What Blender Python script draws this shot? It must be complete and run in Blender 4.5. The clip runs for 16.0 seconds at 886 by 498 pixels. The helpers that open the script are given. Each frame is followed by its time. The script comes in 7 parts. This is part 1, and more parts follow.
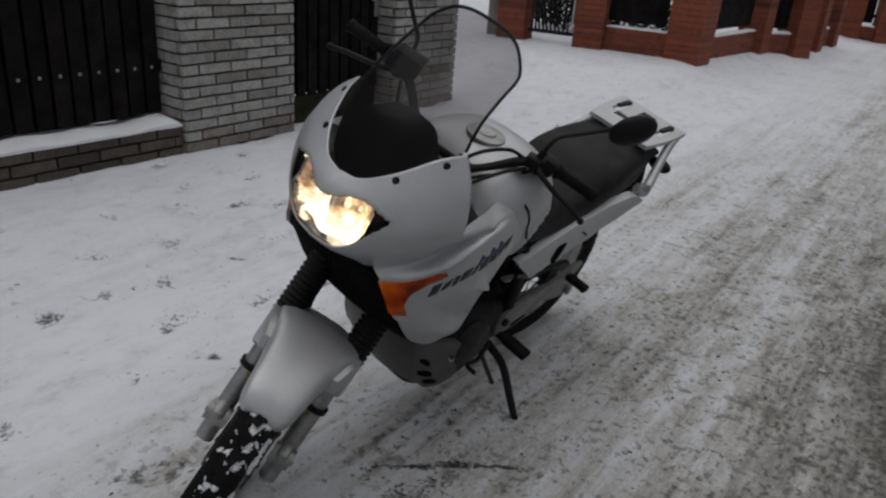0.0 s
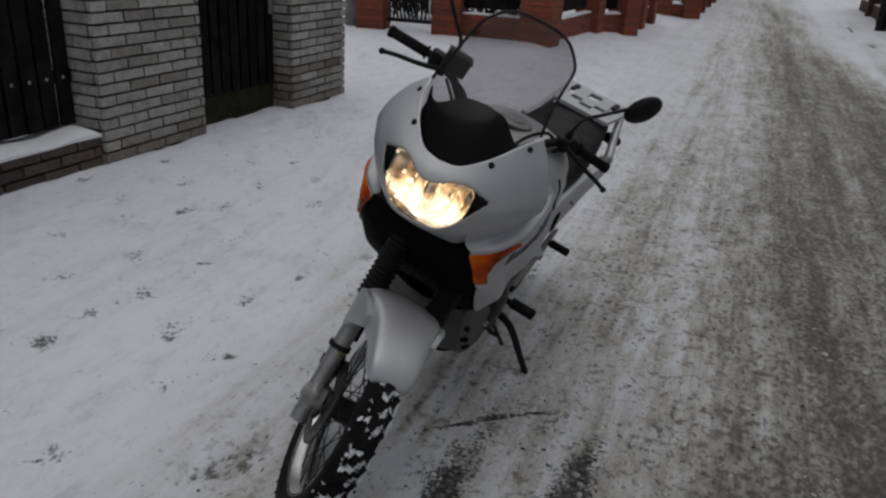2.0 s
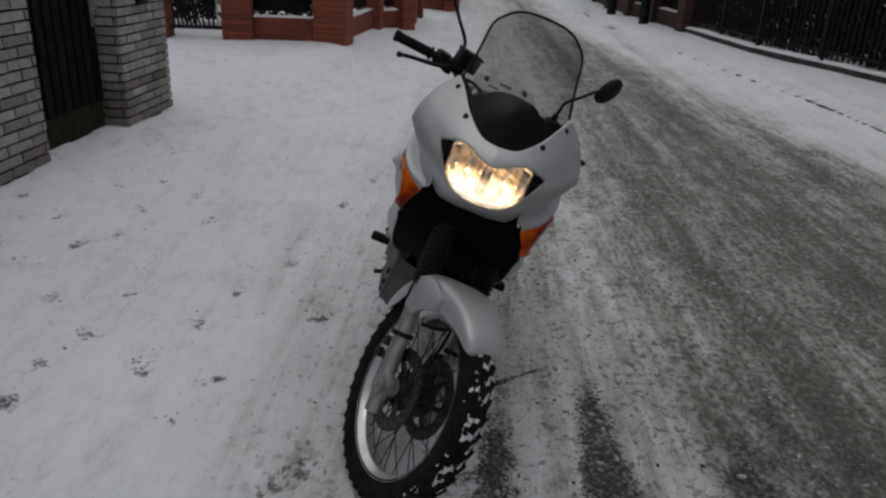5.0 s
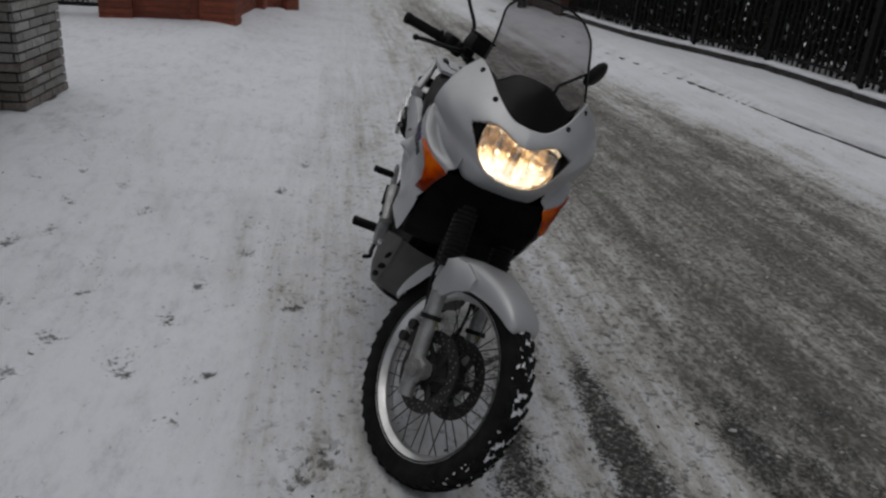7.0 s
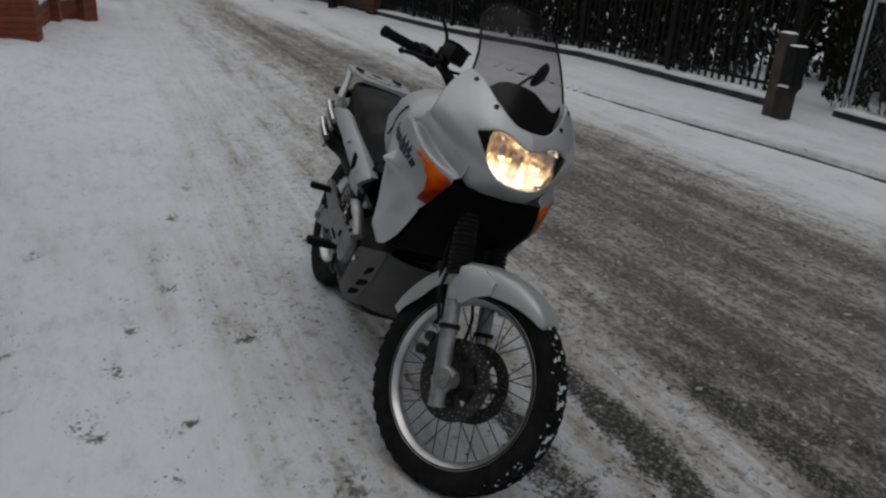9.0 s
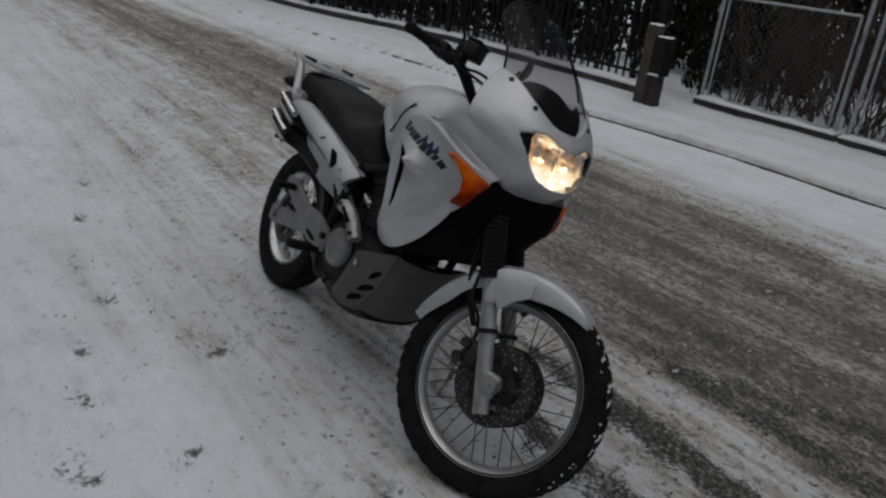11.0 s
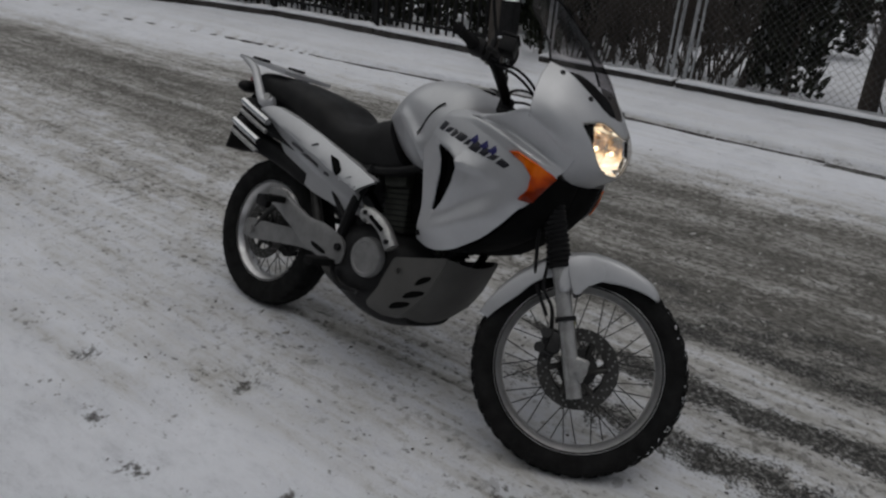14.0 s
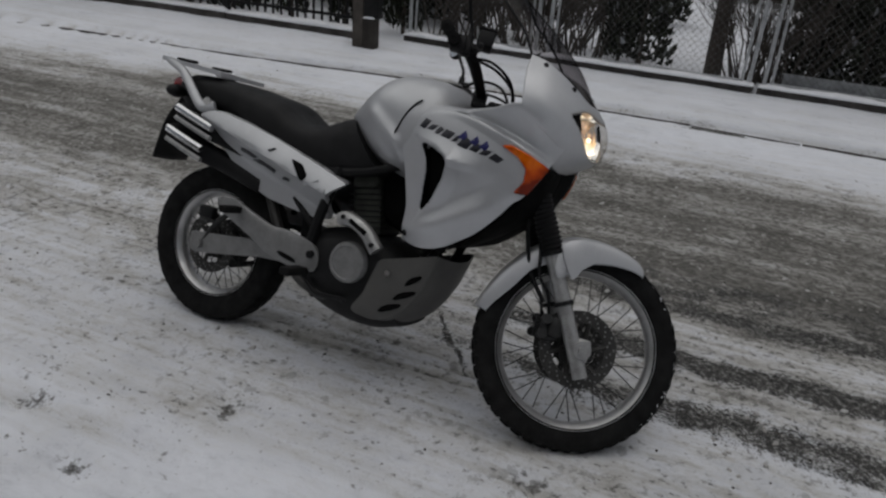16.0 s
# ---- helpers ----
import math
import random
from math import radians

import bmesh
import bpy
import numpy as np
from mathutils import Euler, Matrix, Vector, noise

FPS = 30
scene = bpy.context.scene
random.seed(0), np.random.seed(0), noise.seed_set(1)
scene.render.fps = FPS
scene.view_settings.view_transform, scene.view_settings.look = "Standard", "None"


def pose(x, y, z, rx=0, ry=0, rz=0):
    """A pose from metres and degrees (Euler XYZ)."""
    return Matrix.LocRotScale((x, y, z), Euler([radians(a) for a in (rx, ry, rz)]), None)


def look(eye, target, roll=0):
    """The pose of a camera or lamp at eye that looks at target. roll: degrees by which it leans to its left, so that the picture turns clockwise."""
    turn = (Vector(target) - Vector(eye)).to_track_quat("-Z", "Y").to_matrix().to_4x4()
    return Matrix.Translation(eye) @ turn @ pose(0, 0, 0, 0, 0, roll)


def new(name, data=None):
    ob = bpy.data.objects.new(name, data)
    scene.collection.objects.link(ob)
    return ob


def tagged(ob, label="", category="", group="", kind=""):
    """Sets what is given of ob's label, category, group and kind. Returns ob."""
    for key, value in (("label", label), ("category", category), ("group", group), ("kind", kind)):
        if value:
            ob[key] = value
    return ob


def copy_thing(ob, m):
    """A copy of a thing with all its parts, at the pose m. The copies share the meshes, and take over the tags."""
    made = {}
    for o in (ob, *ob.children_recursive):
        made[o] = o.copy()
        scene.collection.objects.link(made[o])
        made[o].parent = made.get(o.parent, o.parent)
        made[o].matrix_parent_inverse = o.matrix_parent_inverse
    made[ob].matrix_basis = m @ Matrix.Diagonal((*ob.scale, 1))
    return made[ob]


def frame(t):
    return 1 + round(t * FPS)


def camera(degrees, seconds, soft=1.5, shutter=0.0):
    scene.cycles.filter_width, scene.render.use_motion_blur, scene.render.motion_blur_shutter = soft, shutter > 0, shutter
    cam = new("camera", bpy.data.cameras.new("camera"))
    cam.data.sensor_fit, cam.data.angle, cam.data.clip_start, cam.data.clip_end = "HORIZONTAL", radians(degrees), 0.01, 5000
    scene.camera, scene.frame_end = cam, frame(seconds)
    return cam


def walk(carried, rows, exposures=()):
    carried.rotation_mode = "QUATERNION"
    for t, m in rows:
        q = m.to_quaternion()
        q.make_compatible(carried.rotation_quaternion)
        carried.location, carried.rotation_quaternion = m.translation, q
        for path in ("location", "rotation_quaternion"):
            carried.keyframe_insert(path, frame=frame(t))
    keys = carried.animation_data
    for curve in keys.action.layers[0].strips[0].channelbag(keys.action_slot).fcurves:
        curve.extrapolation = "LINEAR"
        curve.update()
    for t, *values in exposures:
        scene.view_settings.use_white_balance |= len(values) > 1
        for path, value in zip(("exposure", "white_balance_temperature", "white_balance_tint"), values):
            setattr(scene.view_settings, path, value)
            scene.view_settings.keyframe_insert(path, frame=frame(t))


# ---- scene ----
cam = camera(61.4, 16.0, soft=2.4)
PATH = [
    (0, (-0.01, -0.103, 1.552), (-0.006, 1.739, 0.772), 4.4),
    (0.5, (-0.167, -0.189, 1.561), (0.021, 1.637, 0.767), 3.4),
    (1, (-0.325, -0.26, 1.567), (-0.022, 1.559, 0.793), 3.6),
    (1.5, (-0.475, -0.293, 1.575), (-0.119, 1.521, 0.811), 4.3),
    (2, (-0.642, -0.296, 1.583), (-0.216, 1.495, 0.802), 3.7),
    (2.5, (-0.775, -0.317, 1.598), (-0.23, 1.447, 0.829), 4.3),
    (3, (-0.948, -0.336, 1.597), (-0.308, 1.383, 0.799), 4.5),
    (3.5, (-1.083, -0.328, 1.593), (-0.349, 1.364, 0.82), 4.4),
    (4, (-1.197, -0.285, 1.577), (-0.387, 1.377, 0.814), 4.2),
    (4.2, (-1.25, -0.262, 1.575), (-0.389, 1.376, 0.816), 3.5),
    (6.3, (-1.72, -0.034, 1.568), (-0.566, 1.42, 0.824), 5.5),
    (6.5, (-1.751, -0.008, 1.564), (-0.553, 1.412, 0.821), 5.7),
    (7, (-1.848, 0.086, 1.553), (-0.587, 1.431, 0.777), 4.7),
    (7.5, (-1.949, 0.176, 1.561), (-0.603, 1.452, 0.812), 6.0),
    (8, (-2.085, 0.29, 1.56), (-0.607, 1.404, 0.8), 4.4),
    (8.5, (-2.201, 0.403, 1.565), (-0.667, 1.424, 0.786), 4.0),
    (9, (-2.244, 0.532, 1.554), (-0.663, 1.502, 0.807), 3.6),
    (9.2, (-2.266, 0.59, 1.55), (-0.658, 1.513, 0.8), 3.2),
    (11.3, (-2.459, 1.215, 1.552), (-0.685, 1.717, 0.779), 5.9),
    (11.5, (-2.467, 1.283, 1.552), (-0.686, 1.752, 0.772), 5.0),
    (12, (-2.473, 1.423, 1.566), (-0.679, 1.872, 0.805), 5.1),
    (12.5, (-2.502, 1.545, 1.562), (-0.684, 1.906, 0.811), 5.3),
    (13, (-2.584, 1.685, 1.582), (-0.754, 1.904, 0.805), 4.2),
    (13.5, (-2.605, 1.8, 1.588), (-0.767, 1.915, 0.808), 4.9),
    (14, (-2.563, 1.911, 1.58), (-0.73, 1.966, 0.781), 4.8),
    (14.5, (-2.533, 2.014, 1.58), (-0.709, 1.971, 0.761), 5.9),
    (15, (-2.534, 2.184, 1.595), (-0.721, 1.959, 0.781), 5.2),
    (15.5, (-2.536, 2.322, 1.608), (-0.746, 2.021, 0.768), 4.4),
    (16, (-2.504, 2.397, 1.607), (-0.719, 2.033, 0.781), 4.6),
]
walk(cam, [(t, look(eye, target, roll)) for t, eye, target, roll in PATH], [(0.0, 0.25), (1.0, 0.15), (2.5, 0.04), (4.0, 0.0), (8.0, 0.0), (11.5, -0.05), (12.8, -0.05), (14.0, 0.06), (16.0, 0.16)])

# ---- light ----
world = bpy.data.worlds.new("overcast_dusk")
scene.world = world
world.use_nodes = True
wn, wl = world.node_tree.nodes, world.node_tree.links
wn.clear()
sky = wn.new("ShaderNodeTexSky")
sky.sky_type = "NISHITA"
sky.sun_disc = False
sky.sun_elevation, sky.sun_rotation = radians(72), radians(200)
sky.air_density, sky.dust_density, sky.ozone_density = 0.7, 2.5, 1.0
soft_grey = wn.new("ShaderNodeHueSaturation")
soft_grey.inputs["Saturation"].default_value = 0.28
wbg = wn.new("ShaderNodeBackground")
wbg.inputs["Strength"].default_value = 0.05
wout = wn.new("ShaderNodeOutputWorld")
wl.new(sky.outputs[0], soft_grey.inputs["Color"])
wl.new(soft_grey.outputs[0], wbg.inputs["Color"])
wl.new(wbg.outputs[0], wout.inputs["Surface"])

sun = new("sun", bpy.data.lights.new("sun", "SUN"))
sun.data.energy, sun.data.angle, sun.data.color = 0.95, radians(95), (1.0, 0.99, 0.97)
sun.matrix_world = look((2.5, 8, 20), (0, 3, 0))
scene.view_settings.exposure = 0.0


# ---- materials ----
def shader(name, base=(0.5, 0.5, 0.5), rough=0.6, metal=0.0, coat=0.0):
    m = bpy.data.materials.new(name)
    m.use_nodes = True
    b = m.node_tree.nodes["Principled BSDF"]
    b.inputs["Base Color"].default_value = (*base, 1)
    b.inputs["Roughness"].default_value = rough
    b.inputs["Metallic"].default_value = metal
    b.inputs["Coat Weight"].default_value = coat
    return m, m.node_tree.nodes, m.node_tree.links, b


def place(nodes, links, scale=1.0, obj=False, stretch=(1, 1, 1)):
    c = nodes.new("ShaderNodeTexCoord") if obj else nodes.new("ShaderNodeNewGeometry")
    mp = nodes.new("ShaderNodeMapping")
    mp.inputs["Scale"].default_value = [scale * s for s in stretch]
    links.new(c.outputs["Object" if obj else "Position"], mp.inputs["Vector"])
    return mp.outputs[0]


def noise_at(nodes, links, vec, scale, detail=5, rough=0.6):
    n = nodes.new("ShaderNodeTexNoise")
    n.inputs["Scale"].default_value, n.inputs["Detail"].default_value, n.inputs["Roughness"].default_value = scale, detail, rough
    links.new(vec, n.inputs["Vector"])
    return n.outputs["Fac"]


def ramp(nodes, links, fac, stops):
    r = nodes.new("ShaderNodeValToRGB")
    while len(r.color_ramp.elements) < len(stops):
        r.color_ramp.elements.new(0.5)
    for e, (p, c) in zip(r.color_ramp.elements, stops):
        e.position, e.color = p, (*c, 1) if len(c) == 3 else c
    links.new(fac, r.inputs[0])
    return r.outputs[0]


def grey(v):
    return (v, v, v)


def mixed(nodes, links, fac, a, b, blend="MIX"):
    n = nodes.new("ShaderNodeMix")
    n.data_type, n.blend_type = "RGBA", blend
    for sock, v in ((n.inputs["Factor"], fac), (n.inputs["A"], a), (n.inputs["B"], b)):
        if isinstance(v, (int, float)):
            sock.default_value = v
        elif isinstance(v, tuple):
            sock.default_value = (*v, 1)
        else:
            links.new(v, sock)
    return n.outputs["Result"]


def maths(nodes, links, op, a, b=0.0, clamp=False):
    n = nodes.new("ShaderNodeMath")
    n.operation, n.use_clamp = op, clamp
    for sock, v in zip(n.inputs, (a, b)):
        if isinstance(v, (int, float)):
            sock.default_value = v
        else:
            links.new(v, sock)
    return n.outputs[0]


def bump(nodes, links, b, height, strength=0.3, dist=0.01):
    n = nodes.new("ShaderNodeBump")
    n.inputs["Strength"].default_value, n.inputs["Distance"].default_value = strength, dist
    links.new(height, n.inputs["Height"])
    links.new(n.outputs[0], b.inputs["Normal"])


def worn(name, base, rough=0.5, metal=0.0, coat=0.0, vary=0.25, scale=9.0, relief=0.1, fine=120.0, obj=True, rand=0.0, tint=None, spec=0.5):
    """Plain surface with stains, grain and an uneven gloss."""
    m, n, l, b = shader(name, base, rough, metal, coat)
    b.inputs["Specular IOR Level"].default_value = spec
    v = place(n, l, 1.0, obj)
    big, small = noise_at(n, l, v, scale, 4), noise_at(n, l, v, fine, 3)
    dark = tuple(c * (1 - vary) for c in base)
    light = tint or tuple(min(1, c * (1 + vary)) for c in base)
    col = ramp(n, l, big, [(0.3, dark), (0.7, light)])
    col = mixed(n, l, 0.35 * min(1, vary * 2), col, ramp(n, l, small, [(0.35, grey(0.25)), (0.65, grey(0.75))]), "OVERLAY")
    if rand:
        info = n.new("ShaderNodeObjectInfo")
        hsv = n.new("ShaderNodeHueSaturation")
        l.new(maths(n, l, "ADD", maths(n, l, "MULTIPLY", info.outputs["Random"], 2 * rand), 1 - rand), hsv.inputs["Value"])
        l.new(col, hsv.inputs["Color"])
        col = hsv.outputs[0]
    l.new(col, b.inputs["Base Color"])
    l.new(ramp(n, l, big, [(0.25, grey(min(1, rough * 1.2))), (0.75, grey(rough * 0.85))]), b.inputs["Roughness"])
    if relief:
        bump(n, l, b, small, relief, 0.003)
    return m


def ground_material():
    """Snow, packed grey slush strewn with grit, and bare asphalt, told apart by the worn-off share of the snow."""
    m, n, l, b = shader("snow_and_slush", grey(0.8), 0.6)
    v = place(n, l)
    att = n.new("ShaderNodeAttribute")
    att.attribute_name = "wear"
    sep = n.new("ShaderNodeSeparateColor")
    l.new(att.outputs["Color"], sep.inputs[0])
    slush, bare, speck = sep.outputs[0], sep.outputs[1], sep.outputs[2]
    turn = n.new("ShaderNodeMapping")
    turn.inputs["Rotation"].default_value = (0, 0, radians(34))
    l.new(v, turn.inputs["Vector"])

    def road_noise(scale, detail, rough, across=1.0, along=1.0):
        mp = n.new("ShaderNodeMapping")
        mp.inputs["Scale"].default_value = (across, along, 1)
        l.new(turn.outputs[0], mp.inputs["Vector"])
        return noise_at(n, l, mp.outputs[0], scale, detail, rough)

    def mul(a, c):
        return maths(n, l, "MULTIPLY", a, c)

    def add(a, c):
        return maths(n, l, "ADD", a, c)

    def off(a, k):
        return mul(maths(n, l, "SUBTRACT", a, 0.5), k)

    fine, mid, big = noise_at(n, l, v, 70, 5, 0.75), noise_at(n, l, v, 8, 6, 0.7), noise_at(n, l, v, 1.4, 4)
    streak = road_noise(5.0, 6, 0.62, 1.0, 0.05)
    thin = road_noise(24.0, 4, 0.65, 1.0, 0.03)
    clump = road_noise(4.5, 5, 0.7, 1.0, 0.45)
    grain = road_noise(44.0, 6, 0.66, 0.85, 0.6)
    crust = road_noise(11.0, 10, 0.78, 1.0, 0.4)
    crumb = road_noise(36.0, 4, 0.7, 0.7, 0.6)
    tone = add(slush, mul(add(add(off(streak, 1.25), off(crust, 2.3)), add(off(clump, 0.5), off(thin, 0.8))), ramp(n, l, slush, [(0.0, grey(0.4)), (0.45, grey(1.0))])))
    col = ramp(n, l, tone, [(0.05, (0.762, 0.783, 0.832)), (0.3, (0.658, 0.668, 0.688)), (0.55, (0.5, 0.493, 0.478)), (0.8, (0.34, 0.331, 0.31)), (1.0, (0.21, 0.204, 0.187))])
    soft = ramp(n, l, add(add(off(crust, 1.6), off(big, 0.6)), 0.5), [(0.22, grey(0.74)), (0.4, grey(0.92)), (0.58, grey(1.0))])
    col = mixed(n, l, 1.0, col, soft, "MULTIPLY")
    dens = add(add(mul(slush, 0.21), mul(off(clump, 0.3), ramp(n, l, slush, [(0.05, grey(0.25)), (0.4, grey(1.0))]))), add(mul(speck, 0.24), off(streak, 0.12)))
    k3 = ramp(n, l, add(grain, dens), [(0.66, grey(0)), (0.71, grey(0.5)), (0.8, grey(0.8))])
    col = mixed(n, l, k3, col, (0.062, 0.058, 0.05))
    litter = ramp(n, l, add(noise_at(n, l, v, 34, 7, 0.7), add(mul(speck, 0.29), off(mid, 0.25))), [(0.66, grey(0)), (0.71, grey(0.6)), (0.8, grey(0.92))])
    col = mixed(n, l, litter, col, (0.07, 0.066, 0.06))
    grain2 = road_noise(95.0, 3, 0.6, 0.8, 0.6)
    k4 = mul(ramp(n, l, add(grain2, mul(off(clump, 0.3), 1.0)), [(0.52, grey(0)), (0.64, grey(0.2))]), ramp(n, l, slush, [(0.08, grey(0)), (0.45, grey(1))]))
    col = mixed(n, l, k4, col, (0.1, 0.096, 0.087))
    kw = mul(ramp(n, l, add(crumb, off(fine, 0.25)), [(0.635, grey(0)), (0.68, grey(0.5))]), ramp(n, l, slush, [(0.05, grey(0)), (0.4, grey(1))]))
    col = mixed(n, l, kw, col, (0.62, 0.62, 0.62))
    pit = mul(ramp(n, l, add(road_noise(15.0, 5, 0.68, 0.75, 0.9), off(big, 0.25)), [(0.585, grey(0)), (0.625, grey(0.55))]), ramp(n, l, slush, [(0.12, grey(0)), (0.4, grey(1))]))
    col = mixed(n, l, pit, col, (0.11, 0.106, 0.098))
    tar = ramp(n, l, noise_at(n, l, v, 46, 4, 0.75), [(0.36, (0.014, 0.014, 0.014)), (0.48, (0.045, 0.044, 0.042)), (0.56, (0.11, 0.108, 0.1)), (0.66, (0.33, 0.33, 0.33))])
    k2 = ramp(n, l, add(bare, add(off(fine, 1.4), add(off(clump, 1.2), off(mid, 1.0)))), [(0.38, grey(0)), (0.55, grey(1))])
    col = mixed(n, l, k2, col, tar)
    l.new(col, b.inputs["Base Color"])
    l.new(ramp(n, l, slush, [(0, grey(0.8)), (1, grey(0.55))]), b.inputs["Roughness"])
    b.inputs["Specular IOR Level"].default_value = 0.3
    h = add(add(add(mul(fine, 0.3), mid), add(mul(kw, 0.25), mul(mul(streak, slush), 0.8))), mul(mul(crust, slush), -2.2))
    h = maths(n, l, "SUBTRACT", h, mul(maths(n, l, "MAXIMUM", maths(n, l, "MAXIMUM", k2, k3), pit), 0.45))
    bump(n, l, b, h, 0.6, 0.03)
    return m


def brick_material(name, base, dark):
    m, n, l, b = shader(name, base, 0.85)
    v = place(n, l)
    info = n.new("ShaderNodeObjectInfo")
    isl = n.new("ShaderNodeNewGeometry")
    rnd = maths(n, l, "FRACT", maths(n, l, "ADD", info.outputs["Random"], isl.outputs["Random Per Island"]))
    col = ramp(n, l, rnd, [(0.0, dark), (0.25, tuple(c * 0.85 for c in base)), (0.7, base), (1.0, tuple(min(1, c * 1.15) for c in base))])
    stain = noise_at(n, l, v, 13, 6, 0.7)
    grain = noise_at(n, l, v, 90, 4)
    col = mixed(n, l, ramp(n, l, stain, [(0.45, grey(0)), (0.75, grey(0.6))]), col, tuple(c * 0.5 for c in dark))
    col = mixed(n, l, 0.5, col, ramp(n, l, grain, [(0.3, grey(0.2)), (0.7, grey(0.8))]), "OVERLAY")
    l.new(col, b.inputs["Base Color"])
    bump(n, l, b, maths(n, l, "ADD", grain, maths(n, l, "MULTIPLY", stain, 1.5)), 0.6, 0.008)
    return m


def glass_like(name, tint, clear, gloss_rough=0.03):
    """Thin tinted pane: passes light, tinted, with a reflection that grows towards grazing angles."""
    m = bpy.data.materials.new(name)
    m.use_nodes = True
    n, l = m.node_tree.nodes, m.node_tree.links
    n.clear()
    out, mix, tr, gl, fr = (n.new("ShaderNode" + k) for k in ("OutputMaterial", "MixShader", "BsdfTransparent", "BsdfGlossy", "LayerWeight"))
    gl.inputs["Color"].default_value = (0.3, 0.3, 0.3, 1)
    fr.inputs["Blend"].default_value = 0.5
    tr.inputs["Color"].default_value = (*[c * clear for c in tint], 1)
    gl.inputs["Roughness"].default_value = gloss_rough
    k = maths(n, l, "ADD", maths(n, l, "MULTIPLY", maths(n, l, "POWER", fr.outputs["Facing"], 4.0), 0.45), 0.04)
    l.new(k, mix.inputs[0]), l.new(tr.outputs[0], mix.inputs[1]), l.new(gl.outputs[0], mix.inputs[2]), l.new(mix.outputs[0], out.inputs[0])
    return m


def lamp_material():
    """Headlamp reflector: chrome bowl with the bulb's reflected warm light painted as emission, stronger lower down."""
    m, n, l, b = shader("emissive_reflector", (0.75, 0.7, 0.62), 0.18, 1.0)
    v = place(n, l, 1.0, True)
    st = n.new("ShaderNodeMapping")
    st.inputs["Scale"].default_value = (1.0, 1.0, 2.2)
    l.new(v, st.inputs["Vector"])
    f = maths(n, l, "ADD", maths(n, l, "MULTIPLY", noise_at(n, l, st.outputs[0], 10, 3, 0.6), 0.6), maths(n, l, "MULTIPLY", noise_at(n, l, v, 45, 3, 0.6), 0.4))
    sep = n.new("ShaderNodeSeparateXYZ")
    l.new(v, sep.inputs[0])
    low = maths(n, l, "MULTIPLY", maths(n, l, "SUBTRACT", 1.052, sep.outputs["Z"]), 5.0)
    val = maths(n, l, "ADD", maths(n, l, "ADD", maths(n, l, "MULTIPLY", f, 1.15), low), -0.12)
    e = ramp(n, l, val, [(0.36, (0.02, 0.012, 0.005)), (0.47, (0.22, 0.1, 0.035)), (0.58, (0.8, 0.5, 0.22)), (0.68, (1.0, 0.8, 0.52)), (0.86, (1.0, 0.93, 0.8))])
    l.new(e, b.inputs["Emission Color"])
    b.inputs["Emission Strength"].default_value = 1.05
    return m


def amber_material():
    """Deep orange lens with brighter facets behind it."""
    m, n, l, b = shader("amber_lens", (0.5, 0.07, 0.004), 0.22)
    b.inputs["Specular IOR Level"].default_value = 0.25
    v = place(n, l, 1.0, True)
    f = noise_at(n, l, v, 9, 3, 0.5)
    l.new(ramp(n, l, f, [(0.38, (0.16, 0.014, 0.001)), (0.52, (0.5, 0.06, 0.001)), (0.68, (0.85, 0.2, 0.006))]), b.inputs["Base Color"])
    bump(n, l, b, noise_at(n, l, v, 60, 2), 0.08, 0.002)
    return m


def bark_material(name, base):
    m, n, l, b = shader(name, base, 0.9)
    v = place(n, l, 1.0, False, (1, 1, 0.25))
    f = noise_at(n, l, v, 40, 5)
    l.new(ramp(n, l, f, [(0.3, tuple(c * 0.5 for c in base)), (0.7, tuple(c * 1.5 for c in base))]), b.inputs["Base Color"])
    bump(n, l, b, f, 0.6, 0.02)
    return m


def leaf_material(name, a, c):
    m, n, l, b = shader(name, a, 0.85)
    b.inputs["Specular IOR Level"].default_value = 0.15
    isl = n.new("ShaderNodeNewGeometry")
    l.new(ramp(n, l, isl.outputs["Random Per Island"], [(0.0, a), (0.8, c), (0.955, tuple(1.8 * x for x in c)), (0.97, (0.4, 0.41, 0.43))]), b.inputs["Base Color"])
    return m


M_GROUND = ground_material()
M_SNOW = worn("fresh_snow", (0.8, 0.81, 0.84), 0.7, vary=0.06, scale=6, relief=0.5, fine=45, obj=False)
M_WHITE_BRICK = brick_material("pale_lime_brick", (0.35, 0.338, 0.318), (0.22, 0.208, 0.19))
M_BROWN_BRICK = brick_material("sooty_plinth_brick", (0.1, 0.08, 0.067), (0.05, 0.041, 0.036))
M_SOOT_BRICK = brick_material("sooty_lime_brick", (0.23, 0.205, 0.182), (0.12, 0.104, 0.09))
M_RED_BRICK = brick_material("red_brick", (0.24, 0.06, 0.03), (0.12, 0.032, 0.02))
M_MORTAR = worn("grey_mortar", (0.06, 0.056, 0.05), 0.95, vary=0.35, scale=14, relief=0.5, obj=False)
M_RED_MORTAR = worn("dark_mortar", (0.12, 0.06, 0.05), 0.95, vary=0.35, scale=14, relief=0.5, obj=False)
M_WOOD = worn("black_stained_wood", (0.0075, 0.006, 0.0054), 0.8, spec=0.12, vary=0.5, scale=7, relief=0.35, fine=70, obj=False, rand=0.3)
M_MOSS = worn("mossy_board", (0.018, 0.017, 0.009), 0.85, spec=0.2, vary=0.5, scale=6, relief=0.3, obj=False)
M_IRON = worn("black_painted_iron", (0.007, 0.007, 0.0075), 0.6, spec=0.25, vary=0.4, scale=12, relief=0.1, obj=False)
